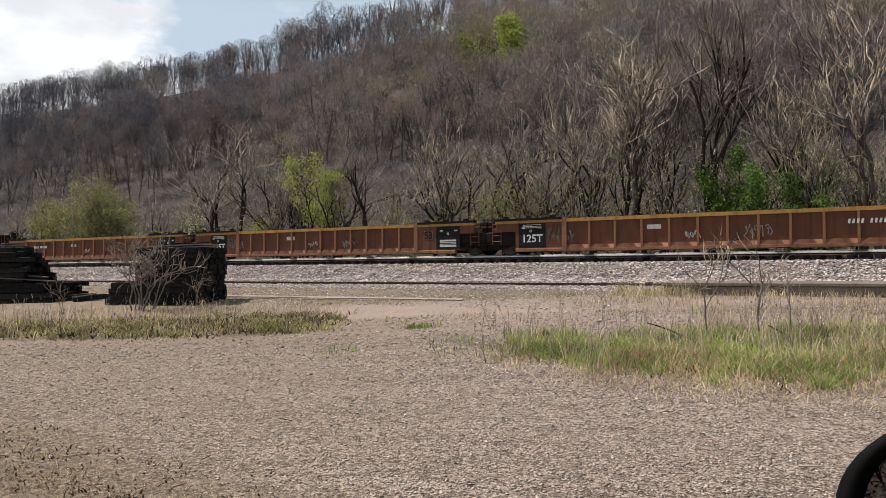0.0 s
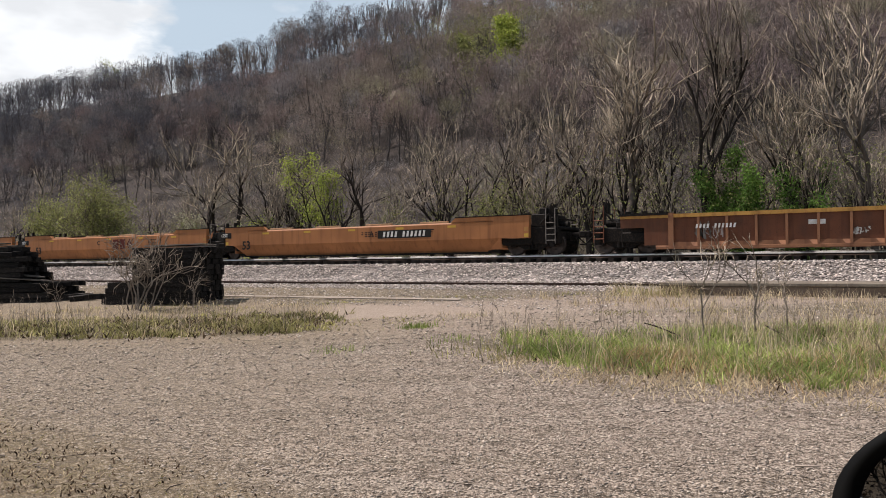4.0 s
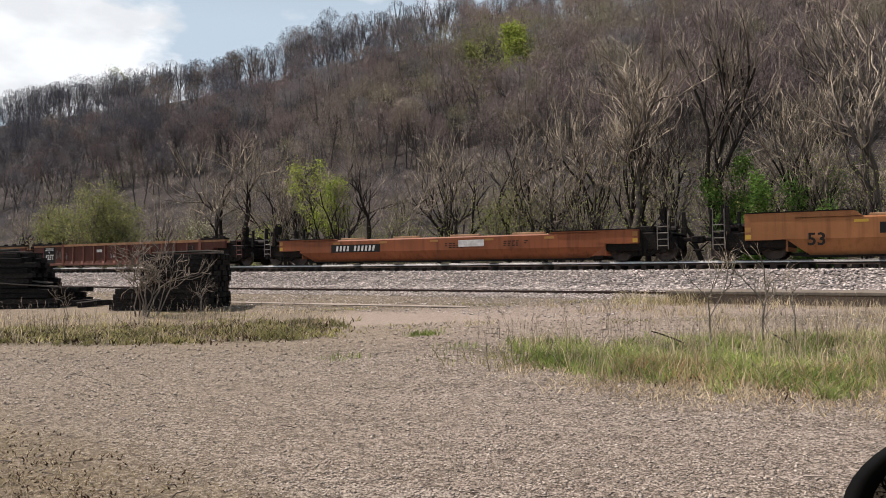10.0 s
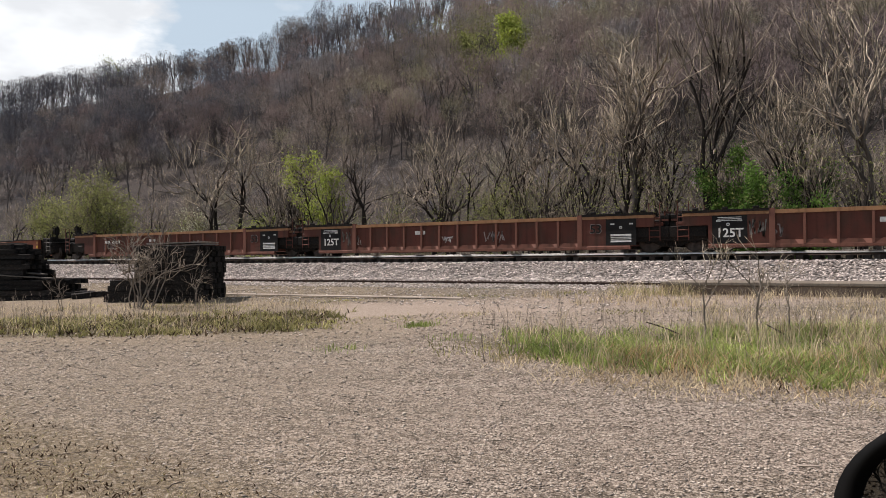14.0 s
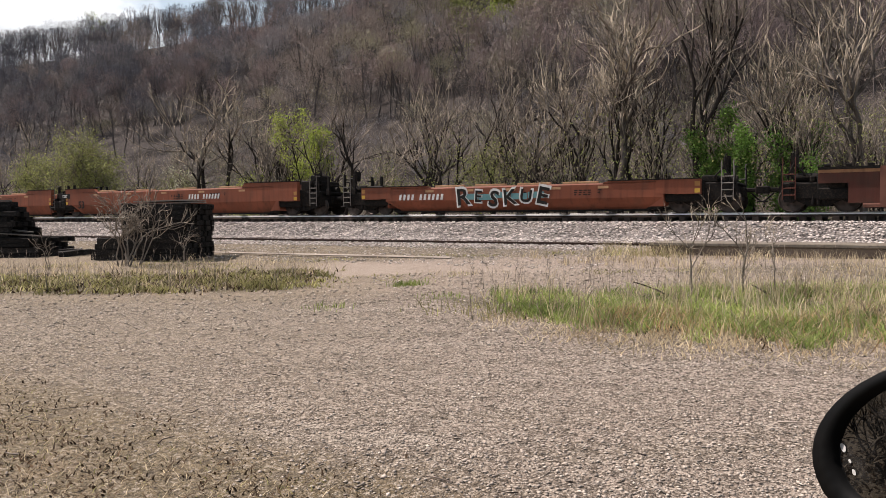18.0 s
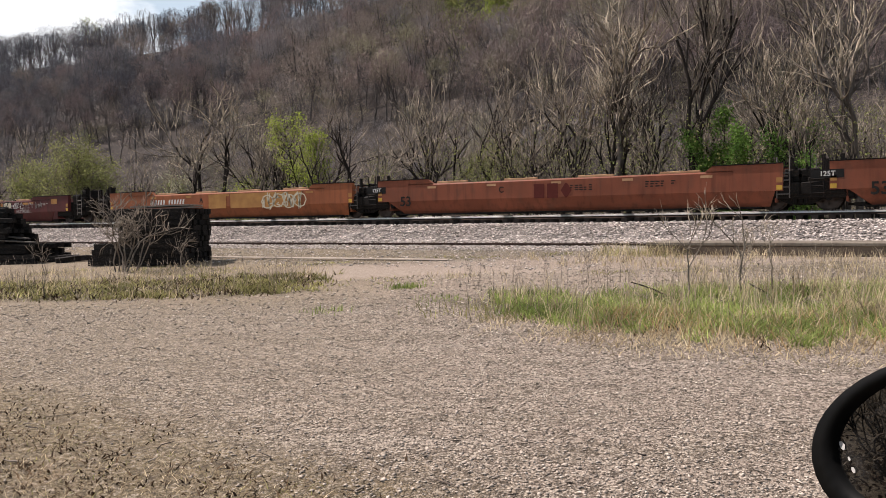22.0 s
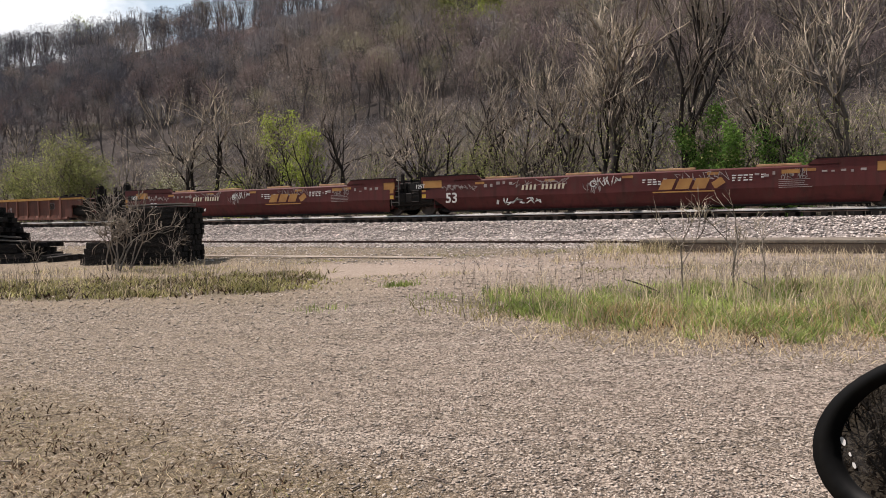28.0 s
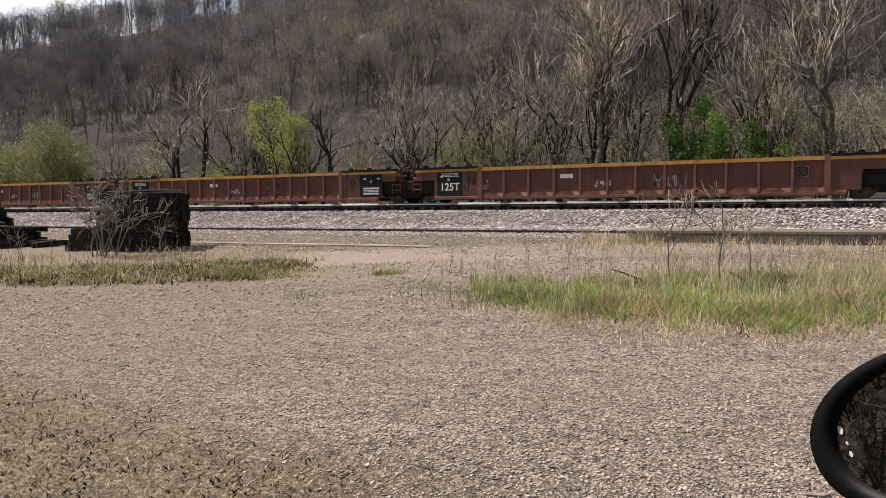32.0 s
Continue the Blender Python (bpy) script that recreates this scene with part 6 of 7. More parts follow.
def build_hill_greens():
    for px, y, h, sd, leaf in ((98, 85, 8, 501, M_LEAF_YELLOW), (32, 91, 6, 502, M_LEAF_WILLOW)):
        t = leafy_tree(sd, M_BARK, leaf, "tree in pale green young leaf high on the bluff", per=12, spread=0.6, size=0.24, keep=1.0, height=h, stems=2, first=0.3, limbs=14, subs=6, twigs=4, reach=0.4)
        set_tree(t, bearing(px, y), y)
    t = leafy_tree(503, M_BARK, M_LEAF_YELLOW, "tall tree in thin yellow-green young leaf on the crest", per=2, spread=0.5, size=0.2, keep=0.7, height=18, stems=4, first=0.35, limbs=22, subs=6, twigs=4, reach=0.3, angle=0.45, up=0.1, thick=0.016)
    set_tree(t, bearing(-424, 168), 168)


build_hill_greens()


# ---- timber stacks ----
def rough_box(seed, lx, ly, lz):
    """A worn squared timber: uneven faces and rounded corners."""
    rng = random.Random(seed)
    bm = bmesh.new()
    secs = []
    n = 4
    for i in range(n + 1):
        x = -lx / 2 + lx * i / n
        ring = []
        for cy, cz in ((-1, -1), (1, -1), (1, 1), (-1, 1)):
            for k in (0, 1):
                yy = cy * ly / 2 * (0.86 if (k == 0) == (cy * cz > 0) else 1.0)
                zz = cz * lz / 2 * (1.0 if (k == 0) == (cy * cz > 0) else 0.86)
                ring.append(bm.verts.new((x + rng.uniform(-0.012, 0.012), yy + rng.uniform(-0.008, 0.008), zz + rng.uniform(-0.008, 0.008))))
        secs.append(ring)
    for a, b in zip(secs, secs[1:]):
        for i in range(8):
            bm.faces.new((a[i], a[(i + 1) % 8], b[(i + 1) % 8], b[i]))
    bm.faces.new(secs[0])
    bm.faces.new(secs[-1])
    bmesh.ops.recalc_face_normals(bm, faces=bm.faces)
    return bm


TIMBER = [None] * 5


def timber(seed):
    if TIMBER[seed % 5] is None:
        TIMBER[seed % 5] = finish(rough_box(seed % 5, 2.6, 0.225, 0.175), "tie")
        TIMBER[seed % 5].materials.append(M_OLDTIE)
    return TIMBER[seed % 5]


def build_stacks():
    rng = random.Random(21)
    # upright bundle of ties seen on their ends and sides
    cx, cy = -20.5, -14.35
    st = thing("tie_stack", "tall stack of black creosoted railway ties under a loose board", "timber stack", m=pose(cx + 0.24, cy + 0.14, float(land(cx, cy)), 0, 0, 24) @ Matrix.Diagonal((0.8, 1, 1, 1)))
    k = 0
    for row in range(10):
        z = 0.09 + row * 0.178
        for i in range(9):
            k += 1
            part("tie", timber(k), M_OLDTIE, st, at=pose(rng.uniform(-0.07, 0.07), -1.02 + i * 0.235 + rng.uniform(-0.01, 0.01), z + rng.uniform(-0.004, 0.004), rng.uniform(-2, 2), 0, rng.uniform(-1.2, 1.2)))
    part("loose_board", boxes((-1.0, 1.35, -1.0, 0.2, 0, 0.035)), M_WEATHERED, st, "grey weathered board", at=pose(0.05, 0, 1.835, 0, -1.2, 2))
    part("loose_board", boxes((-1.2, 1.2, -0.12, 0.12, 0, 0.04)), M_WEATHERED, st, at=pose(-0.1, 0.75, 1.835, 0, 1, -4))
    # a lower step of ties beside it
    cx, cy = -21.9, -15.2
    st = thing("tie_stack", "low step of short dark ties beside the tall stack", "timber stack", m=pose(cx, cy, float(land(cx, cy)), 0, 0, 24))
    for row in range(4):
        for i in range(3 if row < 2 else 2):
            part("tie", timber(row + i), M_OLDTIE, st, at=Matrix.Translation((rng.uniform(-0.05, 0.05) + row * 0.06, -0.25 + i * 0.25, 0.09 + row * 0.178)) @ Matrix.Diagonal((0.42, 1, 1, 1)))
    # the long low pile
    cx, cy = stand(-17.3, 28.3)
    st = thing("tie_pile", "untidy low pile of old black ties with greyed tops", "timber pile", m=pose(cx, cy, float(land(cx, cy)), 0, 0, 26))
    for row, (n, xo) in enumerate(((9, 0.0), (9, 0.1), (8, -0.1), (9, 0.05), (7, -0.7), (7, -0.85), (6, -0.9), (6, -1.0), (5, -1.0), (5, -1.1), (4, -1.3))):
        for i in range(n):
            for j in (0, 1):
                k += 1
                part("tie", timber(k), M_OLDTIE, st, at=pose(2.2 + xo - j * 2.72 + rng.uniform(-0.25, 0.25), -1.0 + i * 0.245 + row * 0.03 + rng.uniform(-0.03, 0.03), 0.09 + row * 0.182, rng.uniform(-4, 4), rng.uniform(-1, 1), rng.uniform(-3, 3)))
    for dx, dy, z, tilt, w in ((1.9, -0.55, 1.02, -6, 0.3), (2.3, -0.85, 0.84, -4, 0.26), (0.4, -0.2, 2.06, 2, 0.3), (0.6, 0.3, 2.06, -2, 0.26), (1.1, -0.5, 1.4, -5, 0.24)):
        part("loose_board", boxes((-1.3, 1.3, -w / 2, w / 2, 0, 0.045), bevel=0.008), M_GREYBOARD, st, "greyed weathered board", at=pose(dx, dy, z, 0, -tilt, random.Random(int(z * 100)).uniform(-5, 5)))
    # loose ends tumbled between
    for a, b, t, s in ((-13.3, 27.6, 20, 0.35), (-12.7, 27.2, 60, 0.3), (-13.0, 27.9, -30, 0.5), (-12.3, 27.4, 10, 0.25)):
        x, y = stand(a, b)
        o = thing("loose_tie", "broken end of a dark tie lying in the weeds", "timber", "tumbled tie ends", pose(x, y, float(land(x, y))))
        part("piece", timber(int(t) + 40), M_OLDTIE, o, at=pose(0, 0, 0.12, rng.uniform(-15, 15), rng.uniform(-8, 8), t) @ Matrix.Diagonal((s, 1.1, 1.1, 1)))
    # pale board on the ground
    x, y = -14.9, -12.3
    o = thing("long_board", "long bleached board lying on stony ground", "board", m=pose(x, y, float(land(x, y)) + 0.06, 14, 0, 2.4))
    part("plank", boxes((-5.5, 4.0, -0.07, 0.07, 0, 0.03), bevel=0.008), M_WEATHERED, o)


build_stacks()


# ---- grass and weeds ----
def blades(x, y, h, w, seed, lean=0.35):
    rng = np.random.default_rng(seed)
    n = len(x)
    z = land(x, y)
    a = rng.uniform(0, 6.28, n)
    dx, dy = np.cos(a), np.sin(a)
    l = h * lean * rng.uniform(0.2, 1.4, n)
    b = rng.uniform(0, 6.28, n)
    px, py = np.cos(b) * w, np.sin(b) * w
    base = np.stack([x, y, z - 0.01], -1)
    mid = base + np.stack([dx * l * 0.35, dy * l * 0.35, h * 0.6], -1)
    tip = base + np.stack([dx * l, dy * l, h], -1)
    p = np.stack([px, py, np.zeros(n)], -1)
    v = np.stack([base - p, base + p, mid + p * 0.7, mid - p * 0.7, tip], 1).reshape(-1, 3)
    f = np.array([(0, 1, 2), (0, 2, 3), (3, 2, 4)])[None] + 5 * np.arange(n)[:, None, None]
    return v, f.reshape(-1, 3)


def clumped(rng, n, a0, a1, b0, b1, inside, clump=0.16, every=9):
    """Points in clumps over a patch of the ground, kept where inside() says so."""
    m = max(n // every, 1)
    ca, cb = rng.uniform(a0, a1, m), rng.uniform(b0, b1, m)
    keep = rng.random(m) < inside(ca, cb)
    ca, cb = ca[keep], cb[keep]
    a = np.repeat(ca, every) + rng.normal(0, clump, len(ca) * every)
    b = np.repeat(cb, every) + rng.normal(0, clump, len(cb) * every)
    return stand(a, b)


def soft(v, lo, hi):
    return np.clip((v - lo) / (hi - lo), 0, 1)


def right_patch(a, b):
    near = np.interp(a, [0.4, 1.4, 3.2, 6, 14], [13.4, 11.2, 9.3, 8.9, 8.6]) + 0.35 * lumps(a, b, 2.2)
    return soft(b, near - 0.1, near + 0.9) * soft(b, 14.6, 13.6) * soft(a, 0.8, 2.0)


def left_patch(a, b):
    near = 15.8 + 0.35 * lumps(a, b, 1.9)
    return soft(b, near, near + 0.5) * soft(b, 20.5, 18.6) * soft(a, -2.0, -3.2)


def sheet_of(name, sets, mat, label, category):
    vs, fs, base = [], [], 0
    for v, f in sets:
        vs.append(v)
        fs.append(f + base)
        base += len(v)
    ob = new(name, mesh_of(name, np.concatenate(vs), np.concatenate(fs), mat))
    return tagged(ob, label, category, kind="stuff")


def build_grass():
    rng = np.random.default_rng(40)
    green, dry, weed = [], [], []
    x, y = clumped(rng, 52000, 0, 13, 8.4, 14.6, lambda a, b: right_patch(a, b) * (0.3 + 0.7 * (lumps(a, b, 1.7) > -0.25)), 0.1, 16)
    green.append(blades(x, y, rng.uniform(0.05, 0.24, len(x)), rng.uniform(0.006, 0.013, len(x)), 41, 1.3))
    x, y = clumped(rng, 15000, 0, 13, 8.4, 15, lambda a, b: right_patch(a, b) * (0.35 + 0.65 * (lumps(a, b, 1.3) > 0.1)), 0.2)
    dry.append(blades(x, y, rng.uniform(0.06, 0.5, len(x)) * rng.uniform(0.4, 1, len(x)), rng.uniform(0.006, 0.011, len(x)), 42, 0.7))
    # straw litter along the near edge
    x, y = clumped(rng, 26000, 0, 13, 7.6, 12.0, lambda a, b: np.exp(-((b - np.interp(a, [0.4, 1.4, 3.2, 6, 14], [13.4, 11.2, 9.3, 8.9, 8.6])) / 0.95) ** 2) * 0.9, 0.2)
    dry.append(blades(x, y, rng.uniform(0.03, 0.12, len(x)), rng.uniform(0.005, 0.01, len(x)), 43, 1.6))
    x, y = clumped(rng, 7000, 0, 13, 8.4, 15, lambda a, b: right_patch(a, b) * (0.3 + 0.7 * (lumps(a, b, 2.3) > 0.0)), 0.15)
    dry.append(blades(x, y, rng.uniform(0.06, 0.22, len(x)), rng.uniform(0.004, 0.008, len(x)), 53, 1.7))
    # left patch: ragged weeds, dead leaves and straw among them
    x, y = clumped(rng, 34000, -15, -1.8, 15.4, 20.5, lambda a, b: left_patch(a, b) * (0.25 + 0.75 * (lumps(a, b, 2.6) > -0.1)), 0.09, 14)
    weed.append(blades(x, y, rng.uniform(0.03, 0.2, len(x)) * rng.uniform(0.4, 1, len(x)), rng.uniform(0.008, 0.02, len(x)), 44, 1.2))
    x, y = clumped(rng, 5000, -16, -1.8, 15.4, 24, lambda a, b: np.maximum(left_patch(a, b) * 0.8, soft(b, 16.4, 17.4) * soft(b, 24, 21) * soft(a, -3.4, -6.0)), 0.2)
    dry.append(blades(x, y, rng.uniform(0.05, 0.42, len(x)) * rng.uniform(0.4, 1, len(x)), rng.uniform(0.005, 0.01, len(x)), 45, 0.9))
    x, y = clumped(rng, 5200, -15, -2.2, 15.4, 20.5, left_patch, 0.2)
    brown = [blades(x, y, rng.uniform(0.02, 0.16, len(x)), rng.uniform(0.01, 0.024, len(x)), 61, 1.6)]
    x, y = clumped(rng, 2400, 0.5, 13, 8.6, 14.2, right_patch, 0.15)
    brown.append(blades(x, y, rng.uniform(0.02, 0.14, len(x)), rng.uniform(0.006, 0.014, len(x)), 62, 1.5))
    x, y = clumped(rng, 11000, -6, -0.4, 3.2, 8.5, lambda a, b: soft(-0.64 * a - 0.77 * b, -3.6, -2.6), 0.1)
    brown.append(blades(x, y, rng.uniform(0.01, 0.05, len(x)), rng.uniform(0.004, 0.01, len(x)), 63, 1.8))
    sheet_of("dead_leaves", brown, M_DEADLEAF, "dead brown leaves and stems among the weeds", "leaf litter")
    # tall bleached stalks that arch over the grass
    x, y = clumped(rng, 2600, 0.6, 13, 10.2, 14.6, lambda a, b: right_patch(a, b) * (0.15 + 0.85 * (lumps(a, b, 1.9) > 0.05)), 0.16, 12)
    dry.append(blades(x, y, rng.uniform(0.3, 0.75, len(x)), rng.uniform(0.004, 0.007, len(x)), 64, 0.55))
    x, y = clumped(rng, 14000, -12, 9, 16.0, 24, lambda a, b: 0.7 * (lumps(a, b, 1.6) > 0.0) * soft(b, 16.6, 17.6) * ((a < -3) | (b < 18.2) | (b > 22.6)), 0.16, 8)
    weed.append(blades(x, y, rng.uniform(0.02, 0.09, len(x)), rng.uniform(0.008, 0.016, len(x)), 51, 1.8))
    n = 1300
    x, y = rng.uniform(-5.0, 7, n), rng.normal(-10.1, 0.45, n)
    dry.append(blades(x, y, rng.uniform(0.06, 0.34, n), rng.uniform(0.004, 0.009, n), 54, 0.7))
    for a, b, n, s in ((0.9, 12.5, 130, 0.3), (1.4, 11.8, 160, 0.25), (0.3, 13.0, 50, 0.3)):
        x, y = stand(rng.normal(a, s * 1.6, n), rng.normal(b, s, n))
        weed.append(blades(x, y, rng.uniform(0.04, 0.2, n), rng.uniform(0.005, 0.01, n), 55 + n, 0.8))
    x, y = clumped(rng, 5000, -6, -0.6, 3.4, 8.5, lambda a, b: soft(-0.64 * a - 0.77 * b, -3.3, -2.4), 0.1)
    weed.append(blades(x, y, rng.uniform(0.01, 0.05, len(x)), rng.uniform(0.002, 0.005, len(x)), 58, 2.0))
    # a rusty dead clump in the grass
    rusty = []
    for a, b, n, s in ((2.95, 11.2, 420, 0.4), (3.2, 10.4, 260, 0.4), (5.2, 10.2, 200, 0.5), (4.2, 9.7, 200, 0.6), (7.0, 10.0, 250, 0.9)):
        aa, bb = rng.normal(a, s, n), rng.normal(b, s, n)
        x, y = stand(aa, bb)
        rusty.append(blades(x, y, rng.uniform(0.05, 0.34, n), rng.uniform(0.004, 0.008, n), 52 + n, 0.9))
    sheet_of("dead_clump", rusty, M_REDGRASS, "rusty dead clump of last year's grass", "grass")
    n = 240
    x, y = rng.uniform(-7.4, -5.0, n), rng.normal(-9.7, 0.3, n)
    dry.append(blades(x, y, rng.uniform(0.1, 0.55, n), rng.uniform(0.005, 0.01, n), 65, 0.8))
    x, y = rng.uniform(-7.2, -4.8, n), rng.normal(-9.6, 0.35, n)
    weed.append(blades(x, y, rng.uniform(0.06, 0.4, n), rng.uniform(0.006, 0.012, n), 66, 0.9))
    # tufts on the track
    for a, b, n, s in ((-0.5, 16.2, 260, 0.2), (0.3, 14.2, 90, 0.3), (-1.9, 13.2, 60, 0.25)):
        aa, bb = rng.normal(a, s, n), rng.normal(b, s * 0.8, n)
        x, y = stand(aa, bb)
        green.append(blades(x, y, rng.uniform(0.05, 0.16, n), rng.uniform(0.004, 0.008, n), 46 + n))
    # dry growth below the platform and along the siding
    x, y = clumped(rng, 4600, 1.6, 15, 14.5, 24, lambda a, b: soft(b, 14.0, 16.5) * soft(a, 1.5, 4.0) * (0.15 + 0.85 * (lumps(a, b, 1.5) > 0.12)), 0.14, 12)
    dry.append(blades(x, y, rng.uniform(0.05, 0.34, len(x)), rng.uniform(0.006, 0.012, len(x)), 47, 0.8))
    x, y = clumped(rng, 6000, -9, 6, 17.5, 23, lambda a, b: 0.5 * (lumps(a, b, 1.2) > 0.1) * ((a < -3) | (b < 18.4) | (b > 22.4)), 0.2)
    dry.append(blades(x, y, rng.uniform(0.04, 0.16, len(x)), rng.uniform(0.005, 0.009, len(x)), 48, 0.7))
    # worn straw verge close to the stand
    x, y = clumped(rng, 12000, -6, -0.6, 3.4, 8.5, lambda a, b: soft(-0.64 * a - 0.77 * b, -3.3, -2.4), 0.12)
    dry.append(blades(x, y, rng.uniform(0.015, 0.06, len(x)), rng.uniform(0.002, 0.004, len(x)), 49, 2.0))
    sheet_of("green_grass", green, M_GRASS, "tufts of fresh green grass along the lot's edge", "grass")
    sheet_of("low_weeds", weed, M_WEED, "low ragged green weeds beside the tie stacks", "weeds")
    sheet_of("dry_grass", dry, M_DRYGRASS, "dead straw-coloured grass and weeds", "grass")


build_grass()


def build_saplings():
    rows = ((4.44, 13.0, 1.75, 601, (0.0, 0)), (5.5, 13.4, 2.0, 602, (0.05, -0.1)), (5.62, 13.5, 1.3, 604, (-0.12, 0)), (5.95, 13.2, 1.35, 603, (0.1, 0)))
    for a, b, h, sd, lean in rows:
        x, y = stand(a, b)
        t = forked_tree(sd, M_BUSH, M_PALETWIG, "thin leafless sapling in long grass", height=h, trunk=0.6, angle=0.55, levels=4, shoots=1, thick=0.011, crook=0.16, thin=0.0042, lean=lean)
        tagged(t, category="sapling", group="saplings in the grass")
        set_tree(t, x, y)
    for k, (a, b, h, lean) in enumerate(((-9.15, 22.7, 2.5, (0.0, 0)), (-8.85, 22.4, 3.0, (0.05, 0)), (-8.7, 22.8, 2.2, (0.55, 0.2)), (-7.4, 23.0, 1.3, (0.0, 0)), (-10.9, 22.0, 1.3, (0.0, 0)))):
        x, y = stand(a, b)
        t = forked_tree(610 + k, M_BUSH, M_TWIG, "tangled leafless bush growing against the tie stack", height=h, stems=3 if k < 2 else 2, trunk=0.4, angle=0.5, levels=4 if k < 2 else 3, thick=0.012, crook=0.28, up=0.1, splay=0.12, thin=0.0056, lean=lean)
        tagged(t, category="bush", group="bushes by the stack")
        set_tree(t, x, y, k * 70 if lean[0] < 0.2 else 30)
    # dry weed stalks
    rng = np.random.default_rng(60)
    n = 420
    left = rng.random(n) < 0.55
    a = np.where(left, rng.uniform(-14, -3, n), rng.uniform(0.5, 11, n))
    b = np.where(left, rng.uniform(16.2, 20, n), rng.uniform(11.5, 16.5, n))
    x, y = stand(a, b)
    h = rng.uniform(0.35, 0.85, n)
    p = np.stack([x, y, land(x, y)], -1)
    q = p + np.stack([rng.normal(0, 0.08, n), rng.normal(0, 0.08, n), h], -1)
    v, f = spikes(p, q, np.full(n, 0.007))
    m = n * 5
    i = rng.integers(0, n, m)
    s = p[i] + (q[i] - p[i]) * rng.uniform(0.4, 0.95, m)[:, None]
    e = s + rng.normal(size=(m, 3)) * 0.05 + (0, 0, 0.09)
    v2, f2 = spikes(s, e, np.full(m, 0.005))
    ob = new("weed_stalks", mesh_of("weed_stalks", np.concatenate([v, v2]), np.concatenate([f, f2 + len(v)]), M_TWIG))
    tagged(ob, "brown dried weed stalks standing in the grass", "weeds", kind="stuff")


build_saplings()


def build_litter():
    """Sticks and pale chips strewn over the lot."""
    rng = np.random.default_rng(90)
    for name, mat, n, lo, hi, r, label in (("sticks", M_DARKTWIG, 70, 0.04, 0.22, 0.005, "dark fallen sticks scattered over the gravel"), ("chips", M_WEATHERED, 130, 0.03, 0.14, 0.008, "pale wood chips scattered over the gravel")):
        b = 3.6 + 12 * rng.random(n) ** 1.6
        a = rng.uniform(-0.7, 0.7, n) * (b + 1)
        x, y = stand(a, b)
        t, lg = rng.uniform(0, 6.28, n), rng.uniform(lo, hi, n)
        p = np.stack([x, y, land(x, y) + 0.012], -1)
        d = np.stack([np.cos(t) * lg, np.sin(t) * lg, rng.uniform(-0.005, 0.03, n)], -1)
        bend = rng.normal(size=(n, 3)) * (0.2, 0.2, 0.02) * lg[:, None]
        v, f = tubes([(np.array([p[i], p[i] + d[i] * 0.5 + bend[i], p[i] + d[i]]), np.array([1, 0.8, 0.5]) * r * rng.uniform(0.6, 1.3)) for i in range(n)], 4)
        tagged(new(name, mesh_of(name, v, f, mat)), label, name[:-1], kind="stuff")
    # dead branches leaning in the grass
    for a, b, lean, lg in ((4.3, 12.6, (-0.86, -0.1, 0.42), 1.0), (5.9, 12.9, (-0.8, 0, 0.5), 0.5)):
        x, y = stand(a, b)
        o = thing("fallen_branch", "dark dead branch leaning in the grass", "branch", "dead branches", pose(x, y, float(land(x, y))))
        v, f = tubes([limb(np.random.default_rng(int(lg * 10)), np.zeros(3), np.array(lean), lg, 0.02, 5, -0.01, 0.06, 0.5)], 6)
        part("stick", mesh_of("stick", v, f, M_DARKBARK), M_DARKBARK, o)


build_litter()


